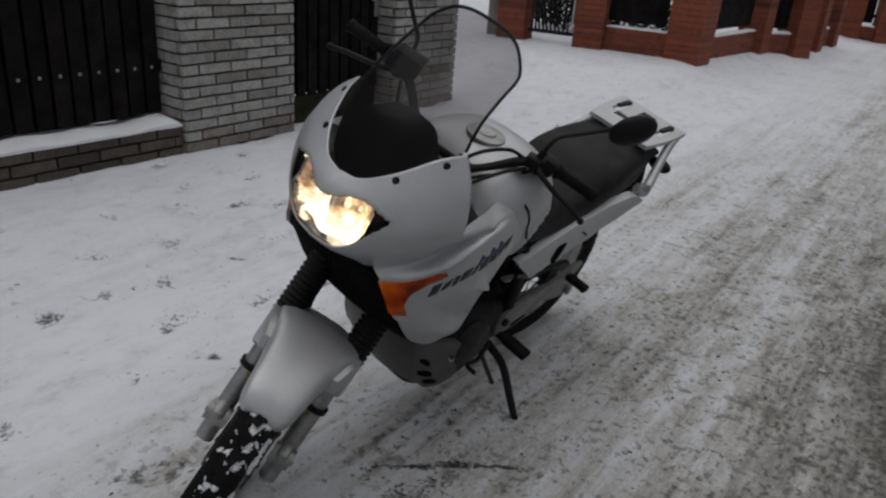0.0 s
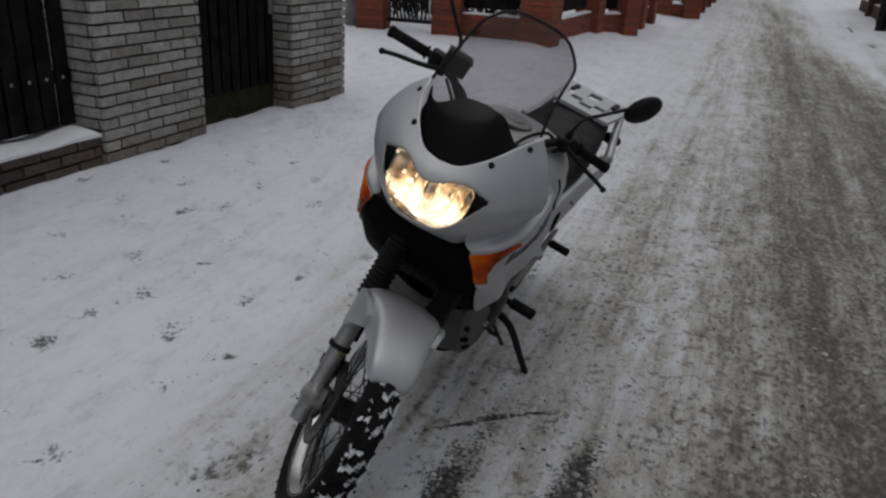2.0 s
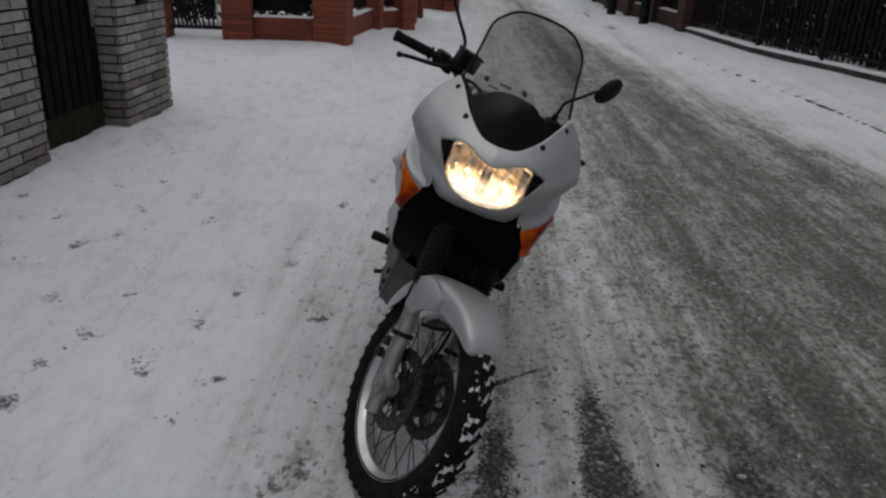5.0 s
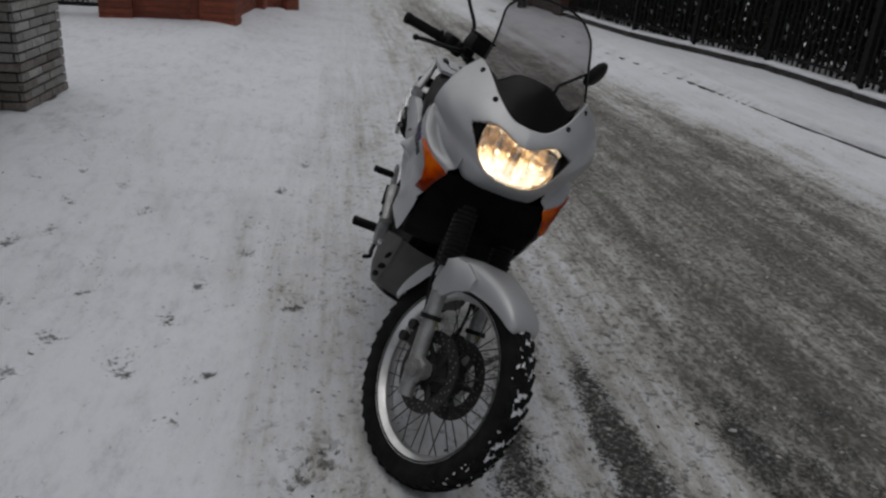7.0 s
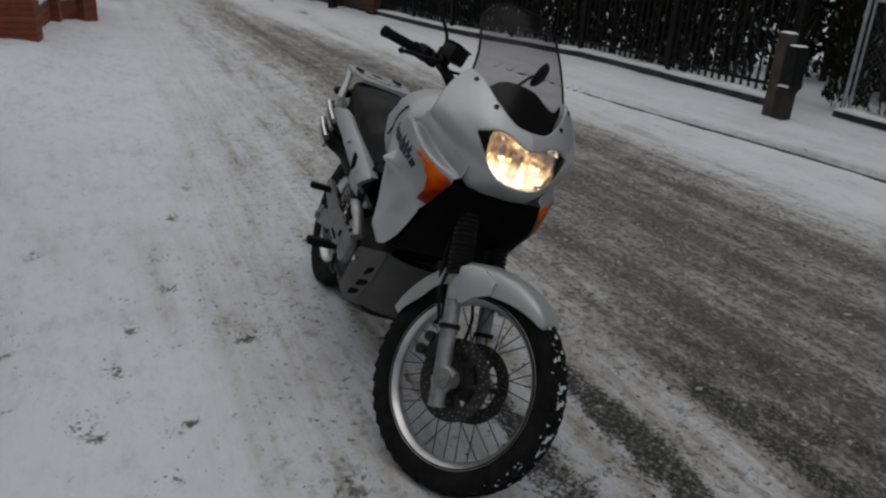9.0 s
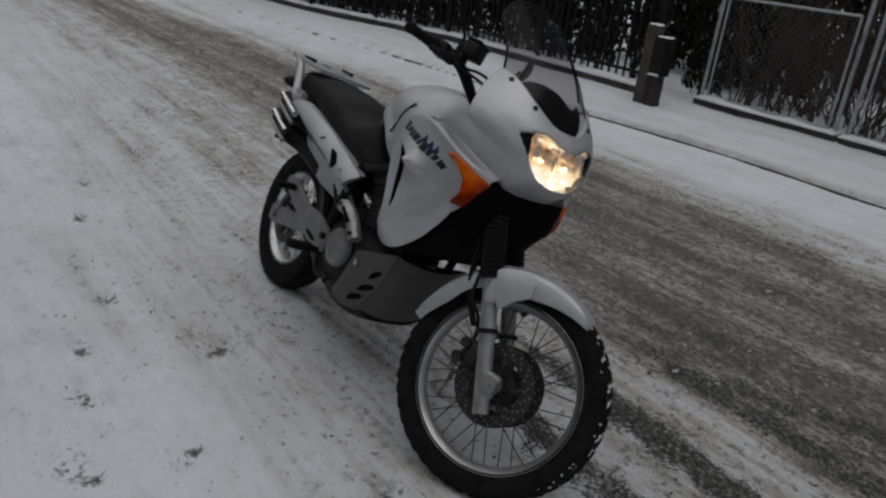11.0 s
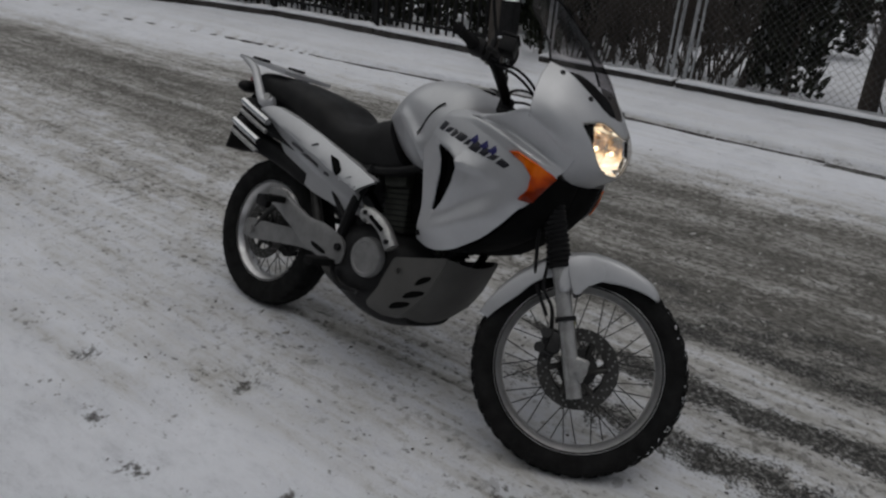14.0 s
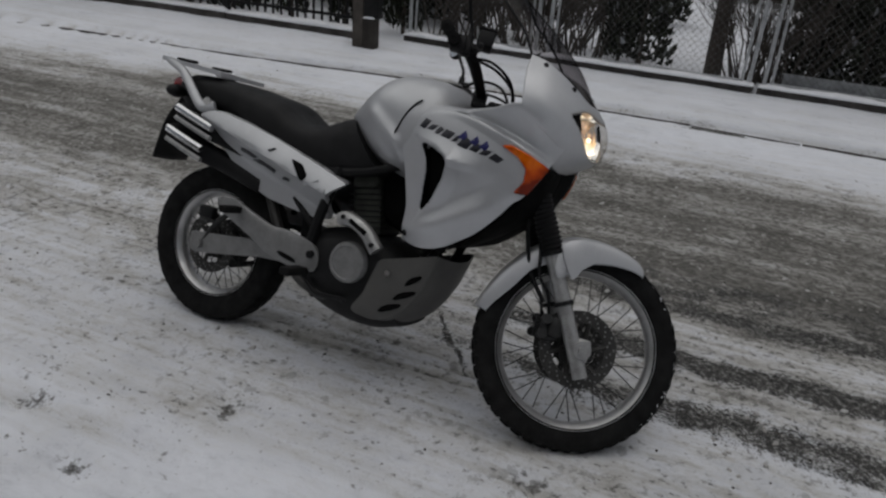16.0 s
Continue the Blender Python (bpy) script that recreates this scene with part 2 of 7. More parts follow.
M_ZINC = worn("zinc_coated_steel", (0.3, 0.31, 0.32), 0.5, 0.6, vary=0.3, scale=12, relief=0.1, obj=False)
M_WIRE = worn("dull_wire", (0.12, 0.12, 0.122), 0.6, 0.3, vary=0.3, scale=12, relief=0.0, obj=False)
M_FRAME = worn("pale_zinc_tube", (0.4, 0.41, 0.42), 0.5, 0.4, vary=0.25, scale=12, relief=0.1, obj=False)
M_WHITE_BAR = worn("white_painted_bars", (0.6, 0.6, 0.6), 0.6, vary=0.2, scale=10, obj=False)
M_DARK_CONCRETE = worn("sooty_concrete", (0.055, 0.05, 0.046), 0.9, vary=0.45, scale=5, relief=0.5, fine=60, obj=False)
M_CONCRETE = worn("weathered_concrete", (0.2, 0.19, 0.18), 0.9, vary=0.4, scale=5, relief=0.5, fine=60, obj=False)
M_BARK = bark_material("dark_bark", (0.045, 0.036, 0.03))
M_TWIG = bark_material("twig_bark", (0.055, 0.045, 0.038))
M_THUJA = leaf_material("thuja_green", (0.009, 0.01, 0.0075), (0.03, 0.033, 0.023))


# ---- mesh helpers ----
def part(name, bm, material, parent, label="", smooth=True, angle=38, m=None, thick=0.0):
    me = bpy.data.meshes.new(name)
    bm.to_mesh(me)
    bm.free()
    me.materials.append(material)
    if smooth:
        me.shade_smooth()
        me.set_sharp_from_angle(angle=radians(angle))
    ob = new(name, me)
    if parent is not None:
        ob.parent = parent
    if m is not None:
        ob.matrix_basis = m
    if thick:
        mod = ob.modifiers.new("thickness", "SOLIDIFY")
        mod.thickness, mod.offset = thick, 0.0
    return tagged(ob, label) if label else ob


def thing(name, label, category, m=None, group="", kind=""):
    ob = new(name)
    ob.empty_display_size = 0.1
    if m is not None:
        ob.matrix_basis = m
    return tagged(ob, label, category, group, kind)


def shared(name, data, parent, m, label=""):
    ob = new(name, data)
    ob.parent = parent
    ob.matrix_basis = m
    return tagged(ob, label) if label else ob


def add_box(bm, size, at=(0, 0, 0), m=None, bevel=0.0):
    made = bmesh.ops.create_cube(bm, size=1.0)["verts"]
    mat = (m or Matrix()) @ Matrix.Translation(at) @ Matrix.Diagonal((*size, 1))
    bmesh.ops.transform(bm, matrix=mat, verts=made)
    if bevel:
        edges = {e for v in made for e in v.link_edges}
        bmesh.ops.bevel(bm, geom=list(edges), offset=bevel, segments=2, affect="EDGES", profile=0.5)
    return bm


def box(size, at=(0, 0, 0), bevel=0.0, m=None):
    return add_box(bmesh.new(), size, at, m, bevel)


def spline(points, n):
    """Points on a smooth curve through the given ones."""
    p = np.array(points, float)
    if len(p) == 2:
        return p[0] + (p[1] - p[0]) * np.linspace(0, 1, n)[:, None]
    q = np.vstack([2 * p[0] - p[1], p, 2 * p[-1] - p[-2]])
    out = []
    for s in np.linspace(0, len(p) - 1 - 1e-9, n):
        i, f = int(s), s - int(s)
        a, b, c, d = q[i:i + 4]
        out.append(0.5 * (2 * b + (c - a) * f + (2 * a - 5 * b + 4 * c - d) * f * f + (3 * b - a - 3 * c + d) * f ** 3))
    return np.array(out)


def grid_points(rows, nu, nv):
    """Control rows into a smooth grid of nv rows of nu points."""
    a = np.array([spline(r, nu) for r in rows])
    return np.transpose(np.array([spline(a[:, i], nv) for i in range(nu)]), (1, 0, 2))


def add_grid(bm, g, wrap=False, flip=False):
    vs = [[bm.verts.new(p) for p in row] for row in g]
    for i in range(len(vs) - 1):
        n = len(vs[i])
        for j in range(n if wrap else n - 1):
            quad = (vs[i][j], vs[i][(j + 1) % n], vs[i + 1][(j + 1) % n], vs[i + 1][j])
            bm.faces.new(quad[::-1] if flip else quad)
    return vs


def add_tube(bm, points, r, seg=8, n=0, cap=True):
    """Round bar along a curve; r may be one radius or (start, end)."""
    p = spline(points, n or (2 if len(points) == 2 else 6 * len(points)))
    r0, r1 = r if isinstance(r, tuple) else (r, r)
    rings, side = [], None
    for i, c in enumerate(p):
        d = Vector(p[min(i + 1, len(p) - 1)] - p[max(i - 1, 0)]).normalized()
        if side is None:
            side = d.cross(Vector((0.31, 0.17, 0.93)) if abs(d.z) < 0.9 else Vector((1, 0, 0))).normalized()
        side = (side - d * side.dot(d)).normalized()
        up = d.cross(side)
        rad = r0 + (r1 - r0) * i / (len(p) - 1)
        rings.append([Vector(c) + (side * math.cos(t) + up * math.sin(t)) * rad for t in np.linspace(0, 2 * math.pi, seg, endpoint=False)])
    vs = add_grid(bm, rings, True)
    if cap:
        bm.faces.new(vs[0][::-1]), bm.faces.new(vs[-1])
    return bm


def tube(points, r, seg=8, n=0):
    return add_tube(bmesh.new(), points, r, seg, n)


def add_lathe(bm, profile, seg=48, centre=(0, 0, 0), close=False):
    """Profile of (x, radius) turned round the x axis."""
    rings = []
    for t in np.linspace(0, 2 * math.pi, seg, endpoint=False):
        rings.append([(centre[0] + x, centre[1] + r * math.cos(t), centre[2] + r * math.sin(t)) for x, r in profile])
    vs = [[bm.verts.new(p) for p in row] for row in rings]
    n = len(profile)
    for i in range(seg):
        for j in range(n if close else n - 1):
            bm.faces.new((vs[i][j], vs[i][(j + 1) % n], vs[(i + 1) % seg][(j + 1) % n], vs[(i + 1) % seg][j]))
    return bm


def lathe(profile, seg=48, centre=(0, 0, 0), close=False):
    return add_lathe(bmesh.new(), profile, seg, centre, close)


def add_loft(bm, stations, seg=28, power=2.5, axis="y"):
    """Rounded body along y: (y, top, bottom, half width[, x centre]) of each cross-section, closed at both ends."""
    s = spline([(*t, 0.0) if len(t) == 4 else t for t in stations], 5 * len(stations))
    rings = []
    for y, top, low, w, xc in s:
        ring = []
        for t in np.linspace(0, 2 * math.pi, seg, endpoint=False):
            c, k = math.cos(t), math.sin(t)
            ring.append((xc + w * math.copysign(abs(c) ** (2 / power), c), y, (top + low) / 2 + (top - low) / 2 * math.copysign(abs(k) ** (2 / power), k)))
        rings.append(ring)
    vs = add_grid(bm, rings, True, True)
    bm.faces.new(vs[0]), bm.faces.new(vs[-1][::-1])
    return bm


def resample(poly, step=0.012):
    out = []
    for a, b in zip(poly, poly[1:] + poly[:1]):
        n = max(1, int(math.dist(a, b) / step))
        out += [tuple(a[k] + (b[k] - a[k]) * i / n for k in range(len(a))) for i in range(n)]
    return out


def rounded(poly, times=2):
    """Corner cutting of a closed outline."""
    for _ in range(times):
        out = []
        for a, b in zip(poly, poly[1:] + poly[:1]):
            out += [tuple(0.75 * p + 0.25 * q for p, q in zip(a, b)), tuple(0.25 * p + 0.75 * q for p, q in zip(a, b))]
        poly = out
    return poly


def add_blister(bm, outline, depth, rise=0.01, drop=0.01, side=1, rings=(1.0, 0.97, 0.85, 0.6, 0.3)):
    """Domed panel over an outline of (y, z): depth(y, z) gives its x, rise the dome, drop the turned-in rim."""
    c = (sum(p[0] for p in outline) / len(outline), sum(p[1] for p in outline) / len(outline))
    loops = [[(side * (depth(y, z) - drop), y, z) for y, z in outline]]
    for k in rings:
        loops.append([(side * (depth(c[0] + (y - c[0]) * k, c[1] + (z - c[1]) * k) + rise * (1 - k ** 3)), c[0] + (y - c[0]) * k, c[1] + (z - c[1]) * k) for y, z in outline])
    vs = add_grid(bm, loops, True, side < 0)
    tip = bm.verts.new((side * (depth(*c) + rise), *c))
    last = vs[-1]
    for a, b in zip(last, last[1:] + last[:1]):
        bm.faces.new((a, b, tip) if side > 0 else (b, a, tip))
    return bm


def add_patch(bm, outline, depth, rise=0.006, drop=0.004, side=1, inset=0.005):
    """Low panel over any outline of (y, z), also a hollow one, with a turned-down rim."""
    n = len(outline)
    area = sum(outline[i][0] * outline[(i + 1) % n][1] - outline[(i + 1) % n][0] * outline[i][1] for i in range(n))
    inner = []
    for i in range(n):
        (y0, z0), (y1, z1) = outline[i - 1], outline[(i + 1) % n]
        d = Vector((y1 - y0, z1 - z0)).normalized() * (1 if area > 0 else -1)
        inner.append((outline[i][0] - d.y * inset, outline[i][1] + d.x * inset))
    loops = [[(side * (depth(y, z) - drop), y, z) for y, z in outline], [(side * (depth(y, z) + rise * 0.5), y, z) for y, z in outline], [(side * (depth(y, z) + rise), y, z) for y, z in inner]]
    vs = add_grid(bm, loops, True, side < 0)
    edges = [bm.edges.get((a, b)) for a, b in zip(vs[-1], vs[-1][1:] + vs[-1][:1])]
    bmesh.ops.triangle_fill(bm, use_beauty=True, edges=edges)
    bmesh.ops.recalc_face_normals(bm, faces=bm.faces[:])
    return bm


def patch(*a, **k):
    return add_patch(bmesh.new(), *a, **k)


def crest(pts, line, heights, above, below):
    """Raises a sharp ridge along a line of the side view, sloping off over different widths on its two sides."""
    p, h = np.array(line, float), np.array(heights, float)
    q = pts[..., 1:]
    best, lift = np.full(q.shape[:-1], 9.0), np.zeros(q.shape[:-1])
    for a, b, ha, hb in zip(p[:-1], p[1:], h[:-1], h[1:]):
        d = b - a
        t = np.clip(((q - a) @ d) / (d @ d), 0, 1)
        w = q - a - t[..., None] * d
        dist = np.linalg.norm(w, axis=-1)
        left = d[0] * (q[..., 1] - a[1]) - d[1] * (q[..., 0] - a[0]) > 0
        k = np.clip(1 - dist / np.where(left, above, below), 0, 1)
        new_lift = (ha + (hb - ha) * t) * k ** 1.25
        lift = np.where(dist < best, new_lift, lift)
        best = np.minimum(best, dist)
    out = pts.copy()
    out[..., 0] += lift
    return out


def inside(poly, y, z):
    c, n = np.zeros(np.shape(y), bool), len(poly)
    for i in range(n):
        (y0, z0), (y1, z1) = poly[i - 1], poly[i]
        if z0 != z1:
            c ^= ((z0 > z) != (z1 > z)) & (y < (y1 - y0) * (z - z0) / (z1 - z0) + y0)
    return c


def blister(*a, **k):
    return add_blister(bmesh.new(), *a, **k)


def mirrored(bm):
    geo = bmesh.ops.duplicate(bm, geom=bm.verts[:] + bm.edges[:] + bm.faces[:])["geom"]
    vs = [g for g in geo if isinstance(g, bmesh.types.BMVert)]
    bmesh.ops.scale(bm, vec=(-1, 1, 1), verts=vs)
    bmesh.ops.reverse_faces(bm, faces=[g for g in geo if isinstance(g, bmesh.types.BMFace)])
    bmesh.ops.remove_doubles(bm, verts=bm.verts[:], dist=0.0004)
    return bm


# ---- ground ----
ROAD_O, ROAD_D, ROAD_N = np.array((-0.3, 2.3)), np.array((0.559, 0.829)), np.array((0.829, -0.559))


def road_uv(x, y):
    """Metres to the right of the road's snowy left edge, and along it."""
    return (x - ROAD_O[0]) * ROAD_N[0] + (y - ROAD_O[1]) * ROAD_N[1], (x - ROAD_O[0]) * ROAD_D[0] + (y - ROAD_O[1]) * ROAD_D[1]


def road_xy(u, v):
    p = ROAD_O + ROAD_N * u + ROAD_D * v
    return float(p[0]), float(p[1])


def kerb_u(v):
    return 4.85 - 0.4 * smooth01((v - 1.5) / 4.0) - 0.13 * np.clip(v - 6.0, 0, 9)


def fence_u(v):
    return 6.25 - 0.33 * smooth01((v - 2.9) / 0.5) - 0.95 * smooth01((v - 6.3) / 4.7) - 0.11 * np.clip(v - 11.0, 0, 7)


def smooth01(t):
    t = np.clip(t, 0, 1)
    return t * t * (3 - 2 * t)


def lattice(ix, iy, seed):
    h = (ix.astype(np.int64) * 374761393 + iy.astype(np.int64) * 668265263 + seed * 2147483647) & 0x7FFFFFFF
    h = ((h ^ (h >> 13)) * 1274126177) & 0x7FFFFFFF
    return ((h ^ (h >> 16)) & 0xFFFF) / 65535.0


def bumps(x, y, size, seed=1, octaves=3):
    """Smooth noise, 0 to 1, with hills of the given size."""
    total, amp, norm = 0.0, 1.0, 0.0
    for o in range(octaves):
        a, b = x / size * 2 ** o, y / size * 2 ** o
        i, j = np.floor(a), np.floor(b)
        f, g = a - i, b - j
        f, g = f * f * (3 - 2 * f), g * g * (3 - 2 * g)
        s = seed + 17 * o
        top = lattice(i, j, s) * (1 - f) + lattice(i + 1, j, s) * f
        low = lattice(i, j + 1, s) * (1 - f) + lattice(i + 1, j + 1, s) * f
        total, norm, amp = total + amp * (top * (1 - g) + low * g), norm + amp, amp * 0.5
    return total / norm


FOOTPRINTS = [(-1.6, 4.9, 40), (-1.35, 4.55, 120), (-1.75, 4.2, 70), (-1.2, 4.2, 15), (-1.5, 3.9, 95), (-1.7, 3.4, 30), (-0.95, 3.9, 60), (-1.25, 2.9, 140), (-1.6, 3.0, 20), (-1.1, 2.55, 80), (-0.55, 3.1, 35), (-0.2, 3.3, 100),
              (-0.32, 5.39, 20), (-0.53, 4.7, 60), (-0.77, 4.25, 110), (-0.82, 4.64, 130), (-0.43, 4.04, 30), (-1.16, 3.8, 40), (-1.02, 3.24, 5),
              (-1.32, 3.25, 80), (-0.8, 2.86, 70), (-0.31, 2.67, 10), (-0.87, 2.36, 0), (-1.43, 2.7, 30), (-1.55, 2.5, 60), (-1.37, 1.82, 15),
              (-0.77, 1.7, 45), (-0.89, 1.67, 20), (0.44, 4.08, 50), (-0.4, 4.45, 75), (0.85, 4.45, 60)]


TRACKS = [(0.94, 0.1, -9.0, 0.05, 0.8), (0.58, 0.13, -9.0, -0.1, 0.62), (1.42, 0.12, -9.0, -0.1, 0.7), (1.75, 0.12, -9.0, 0.1, 0.5), (0.46, 0.06, -1.9, -1.25, 0.7)]
GROOVES = [(-0.52, 0.045, 0.1, 1.6, 0.02), (-1.12, 0.03, -1.5, 2.0, 0.01), (-1.3, 0.03, -1.8, 1.2, 0.008), (0.39, 0.022, -0.6, 0.75, 0.016), (0.3, 0.02, -0.6, 0.7, 0.013), (0.47, 0.018, -0.5, 0.4, 0.01), (-0.86, 0.04, 1.3, 4.6, 0.012), (-0.72, 0.03, 1.6, 4.2, 0.008)]


def groove_share(u, v):
    total = np.zeros_like(u)
    for c, w, lo, hi, deep in GROOVES:
        bend = 0.03 * np.sin(1.7 * v + 9 * c)
        total = total + deep * np.exp(-((u - c - bend) / w) ** 2) * smooth01((v - lo) / 0.3) * smooth01((hi - v) / 0.3)
    slant = np.exp(-((u + 0.76 + 0.286 * (v - 0.6) - 0.02 * np.sin(2.1 * v)) / 0.06) ** 2) * smooth01((v - 0.2) / 0.5) * smooth01((4.2 - v) / 0.6)
    return total + 0.016 * slant


def ground_z(x, y):
    u, v = road_uv(x, y)
    rise_left = 0.15 * smooth01((-u - 0.6) / 1.6) * smooth01((9.0 - v) / 3.0) + 0.2 * smooth01((v - 3.5) / 4.0) * smooth01((-u - 0.4) / 1.5) * smooth01((v - 5.0) / 3.0)
    k = kerb_u(v)
    rise_right = 0.05 * smooth01((u - k + 0.7) / 0.6) + 0.07 * smooth01((u - k) / 0.09) + 0.06 * smooth01((u - k - 0.1) / 1.6)
    z = np.minimum(rise_left, 0.2) + rise_right
    road = smooth01((u + 0.1) / 0.5) * smooth01((k - 0.5 - u) / 0.5)
    z = z + (1 - road) * (0.03 * (bumps(x, y, 0.8, 3) - 0.5) + 0.012 * (bumps(x, y, 0.13, 5) - 0.5))
    z = z - groove_share(u, v) - 0.012 * smooth01((bumps(x, y, 0.22, 51) - 0.58) / 0.14) * smooth01((0.2 - u) / 0.4)
    z = z + road * (0.018 * (bumps(x * 1.0, y * 1.0, 0.16, 7, 4) - 0.5) + 0.02 * (bumps(u * 3.2, v * 0.35, 1.0, 9) - 0.5))
    return z


def wear_at(x, y):
    """Shares of grey slush, bare asphalt and dark specks on the ground; slush also holds the kerb groove's shade."""
    u, v = road_uv(x, y)
    k = kerb_u(v)
    wob = 0.5 * (bumps(x, y, 0.9, 21) - 0.5) + 0.3 * (bumps(x, y, 0.2, 22) - 0.5)
    slush = 0.31 * smooth01((u + 0.75 + wob) / 0.9) + 0.22 * smooth01((u - 0.35 + wob) / 0.5) + 0.34 * smooth01((u - 1.0 + 0.6 * wob) / 0.9)
    slush = slush * (0.12 + 0.88 * smooth01((k - 0.35 - u + wob) / 1.5))
    for c, w, a in ((1.05, 0.1, -0.08), (1.2, 0.1, -0.1), (2.15, 0.1, -0.12), (2.55, 0.12, 0.1), (2.95, 0.1, -0.14), (3.3, 0.12, 0.12), (1.75, 0.16, 0.1)):
        slush = slush + a * np.exp(-((u - c + 0.05 * np.sin(0.6 * v)) / w) ** 2) * (0.5 + 0.7 * bumps(u * 2, v * 0.5, 1.0, 33))
    slush = slush - 0.12 * smooth01((v - 2.5) / 3.0) * smooth01((2.6 - u) / 1.2)
    slush = slush + 0.2 * smooth01((u - 1.15) / 0.3) * smooth01((0.4 - v) / 0.8) * smooth01((2.5 - u) / 0.9)
    # soft shade of the groove along the kerb, painted in through the slush share
    slush = slush + 0.28 * np.exp(-((u - k - 0.03) / 0.024) ** 2) * (0.5 + 0.5 * bumps(x, y, 0.6, 43))
    # grooves are coloured greyer the deeper they are
    gr = groove_share(u, v)
    slush = slush + 8 * gr * smooth01((0.2 - u) / 0.2) + 22 * gr * (u > 0.2)
    bare = np.zeros_like(u)
    for c, w, lo, hi, a in TRACKS:
        bare = np.maximum(bare, a * np.exp(-((u - c - 0.02 * np.sin(3 * v + c)) / w) ** 2) * smooth01((v - lo) / 0.15) * smooth01((hi - v + 0.2) / 0.9) * (0.6 + 0.75 * bumps(u * 2.5, v, 0.35, 37)))
    bare = np.maximum(bare, 0.42 * smooth01((u - 1.1) / 0.4) * smooth01((2.3 - u) / 0.7) * smooth01((0.3 - v) / 0.9))
    line = np.exp(-((y - 1.8 - 0.02 * np.sin(9 * x)) / 0.014) ** 2) * smooth01((x + 0.3) / 0.06) * smooth01((0.42 - x) / 0.2)
    bare = np.maximum(bare, 0.78 * line)
    bare = np.maximum(bare, 1.3 * np.exp(-((u - k + 0.055) / 0.045) ** 4) * smooth01((v + 1.12) / 0.15) * smooth01((-0.55 - v) / 0.15))
    speck = np.zeros_like(u)
    for fx, fy, turn in FOOTPRINTS:
        c, s = math.cos(radians(turn)), math.sin(radians(turn))
        a, b = (x - fx) * c + (y - fy) * s, -(x - fx) * s + (y - fy) * c
        speck = np.maximum(speck, 0.66 * np.exp(-(a / 0.07) ** 2 - (b / 0.04) ** 2))
    scuff = smooth01((bumps(x, y, 0.22, 51) - 0.62) / 0.14) * (u < 0.6)
    speck = np.maximum(speck, 0.2 * scuff) + 0.03 * smooth01((u + 1.9) / 1.4) * smooth01((0.6 - u) / 0.8)
    edge = 2.4 * np.exp(-(((x - 3.1) / 0.3) ** 2 + ((y + 0.85) / 0.22) ** 2)) * (np.abs(u - k) < 0.12)
    speck = np.maximum(speck, 0.35 * edge)
    return np.clip(slush, 0, 1), np.clip(bare, 0, 1), np.clip(speck, 0, 1)


def axis_steps(lo, hi, step, far):
    inner = list(np.arange(lo, hi, step))
    out, d, a = [], step, hi
    while a < far:
        out.append(a)
        d *= 1.09
        a += d
    back, d, a = [], step, lo
    while a > -far:
        d *= 1.09
        a -= d
        back.append(a)
    return np.array(back[::-1] + inner + out)


def build_ground():
    xs, ys = axis_steps(-2.4, 5.6, 0.023, 700), axis_steps(-2.6, 6.4, 0.023, 700)
    gx, gy = np.meshgrid(xs, ys)
    gz = ground_z(gx, gy)
    for fx, fy, turn in FOOTPRINTS:
        c, s = math.cos(radians(turn)), math.sin(radians(turn))
        a, b = (gx - fx) * c + (gy - fy) * s, -(gx - fx) * s + (gy - fy) * c
        gz = gz - 0.022 * np.exp(-(a / 0.11) ** 4 - (b / 0.05) ** 4)
    ny, nx = gx.shape
    me = bpy.data.meshes.new("ground")
    me.vertices.add(nx * ny)
    me.vertices.foreach_set("co", np.stack([gx, gy, gz], -1).astype(np.float32).ravel())
    idx = np.arange(nx * ny).reshape(ny, nx)
    quads = np.stack([idx[:-1, :-1], idx[:-1, 1:], idx[1:, 1:], idx[1:, :-1]], -1).reshape(-1, 4)
    me.loops.add(quads.size)
    me.loops.foreach_set("vertex_index", quads.ravel().astype(np.int32))
    me.polygons.add(len(quads))
    me.polygons.foreach_set("loop_start", np.arange(0, quads.size, 4, dtype=np.int32))
    me.polygons.foreach_set("loop_total", np.full(len(quads), 4, dtype=np.int32))
    me.update()
    me.validate()
    s, b, k = wear_at(gx, gy)
    col = me.attributes.new("wear", "FLOAT_COLOR", "POINT")
    col.data.foreach_set("color", np.stack([s, b, k, np.ones_like(s)], -1).astype(np.float32).ravel())
    me.materials.append(M_GROUND)
    me.shade_smooth()
    return tagged(new("ground", me), "snow-covered street with packed grey slush and bare wet asphalt patches", "ground", kind="structure")


def z_at(x, y):
    return float(ground_z(np.array([x]), np.array([y]))[0])


build_ground()


def ball_template():
    bm = bmesh.new()
    bmesh.ops.create_icosphere(bm, subdivisions=1, radius=1.0)
    bm.verts.index_update()
    out = np.array([v.co[:] for v in bm.verts]), [[v.index for v in f.verts] for f in bm.faces]
    bm.free()
    return out


BALL_V, BALL_F = ball_template()


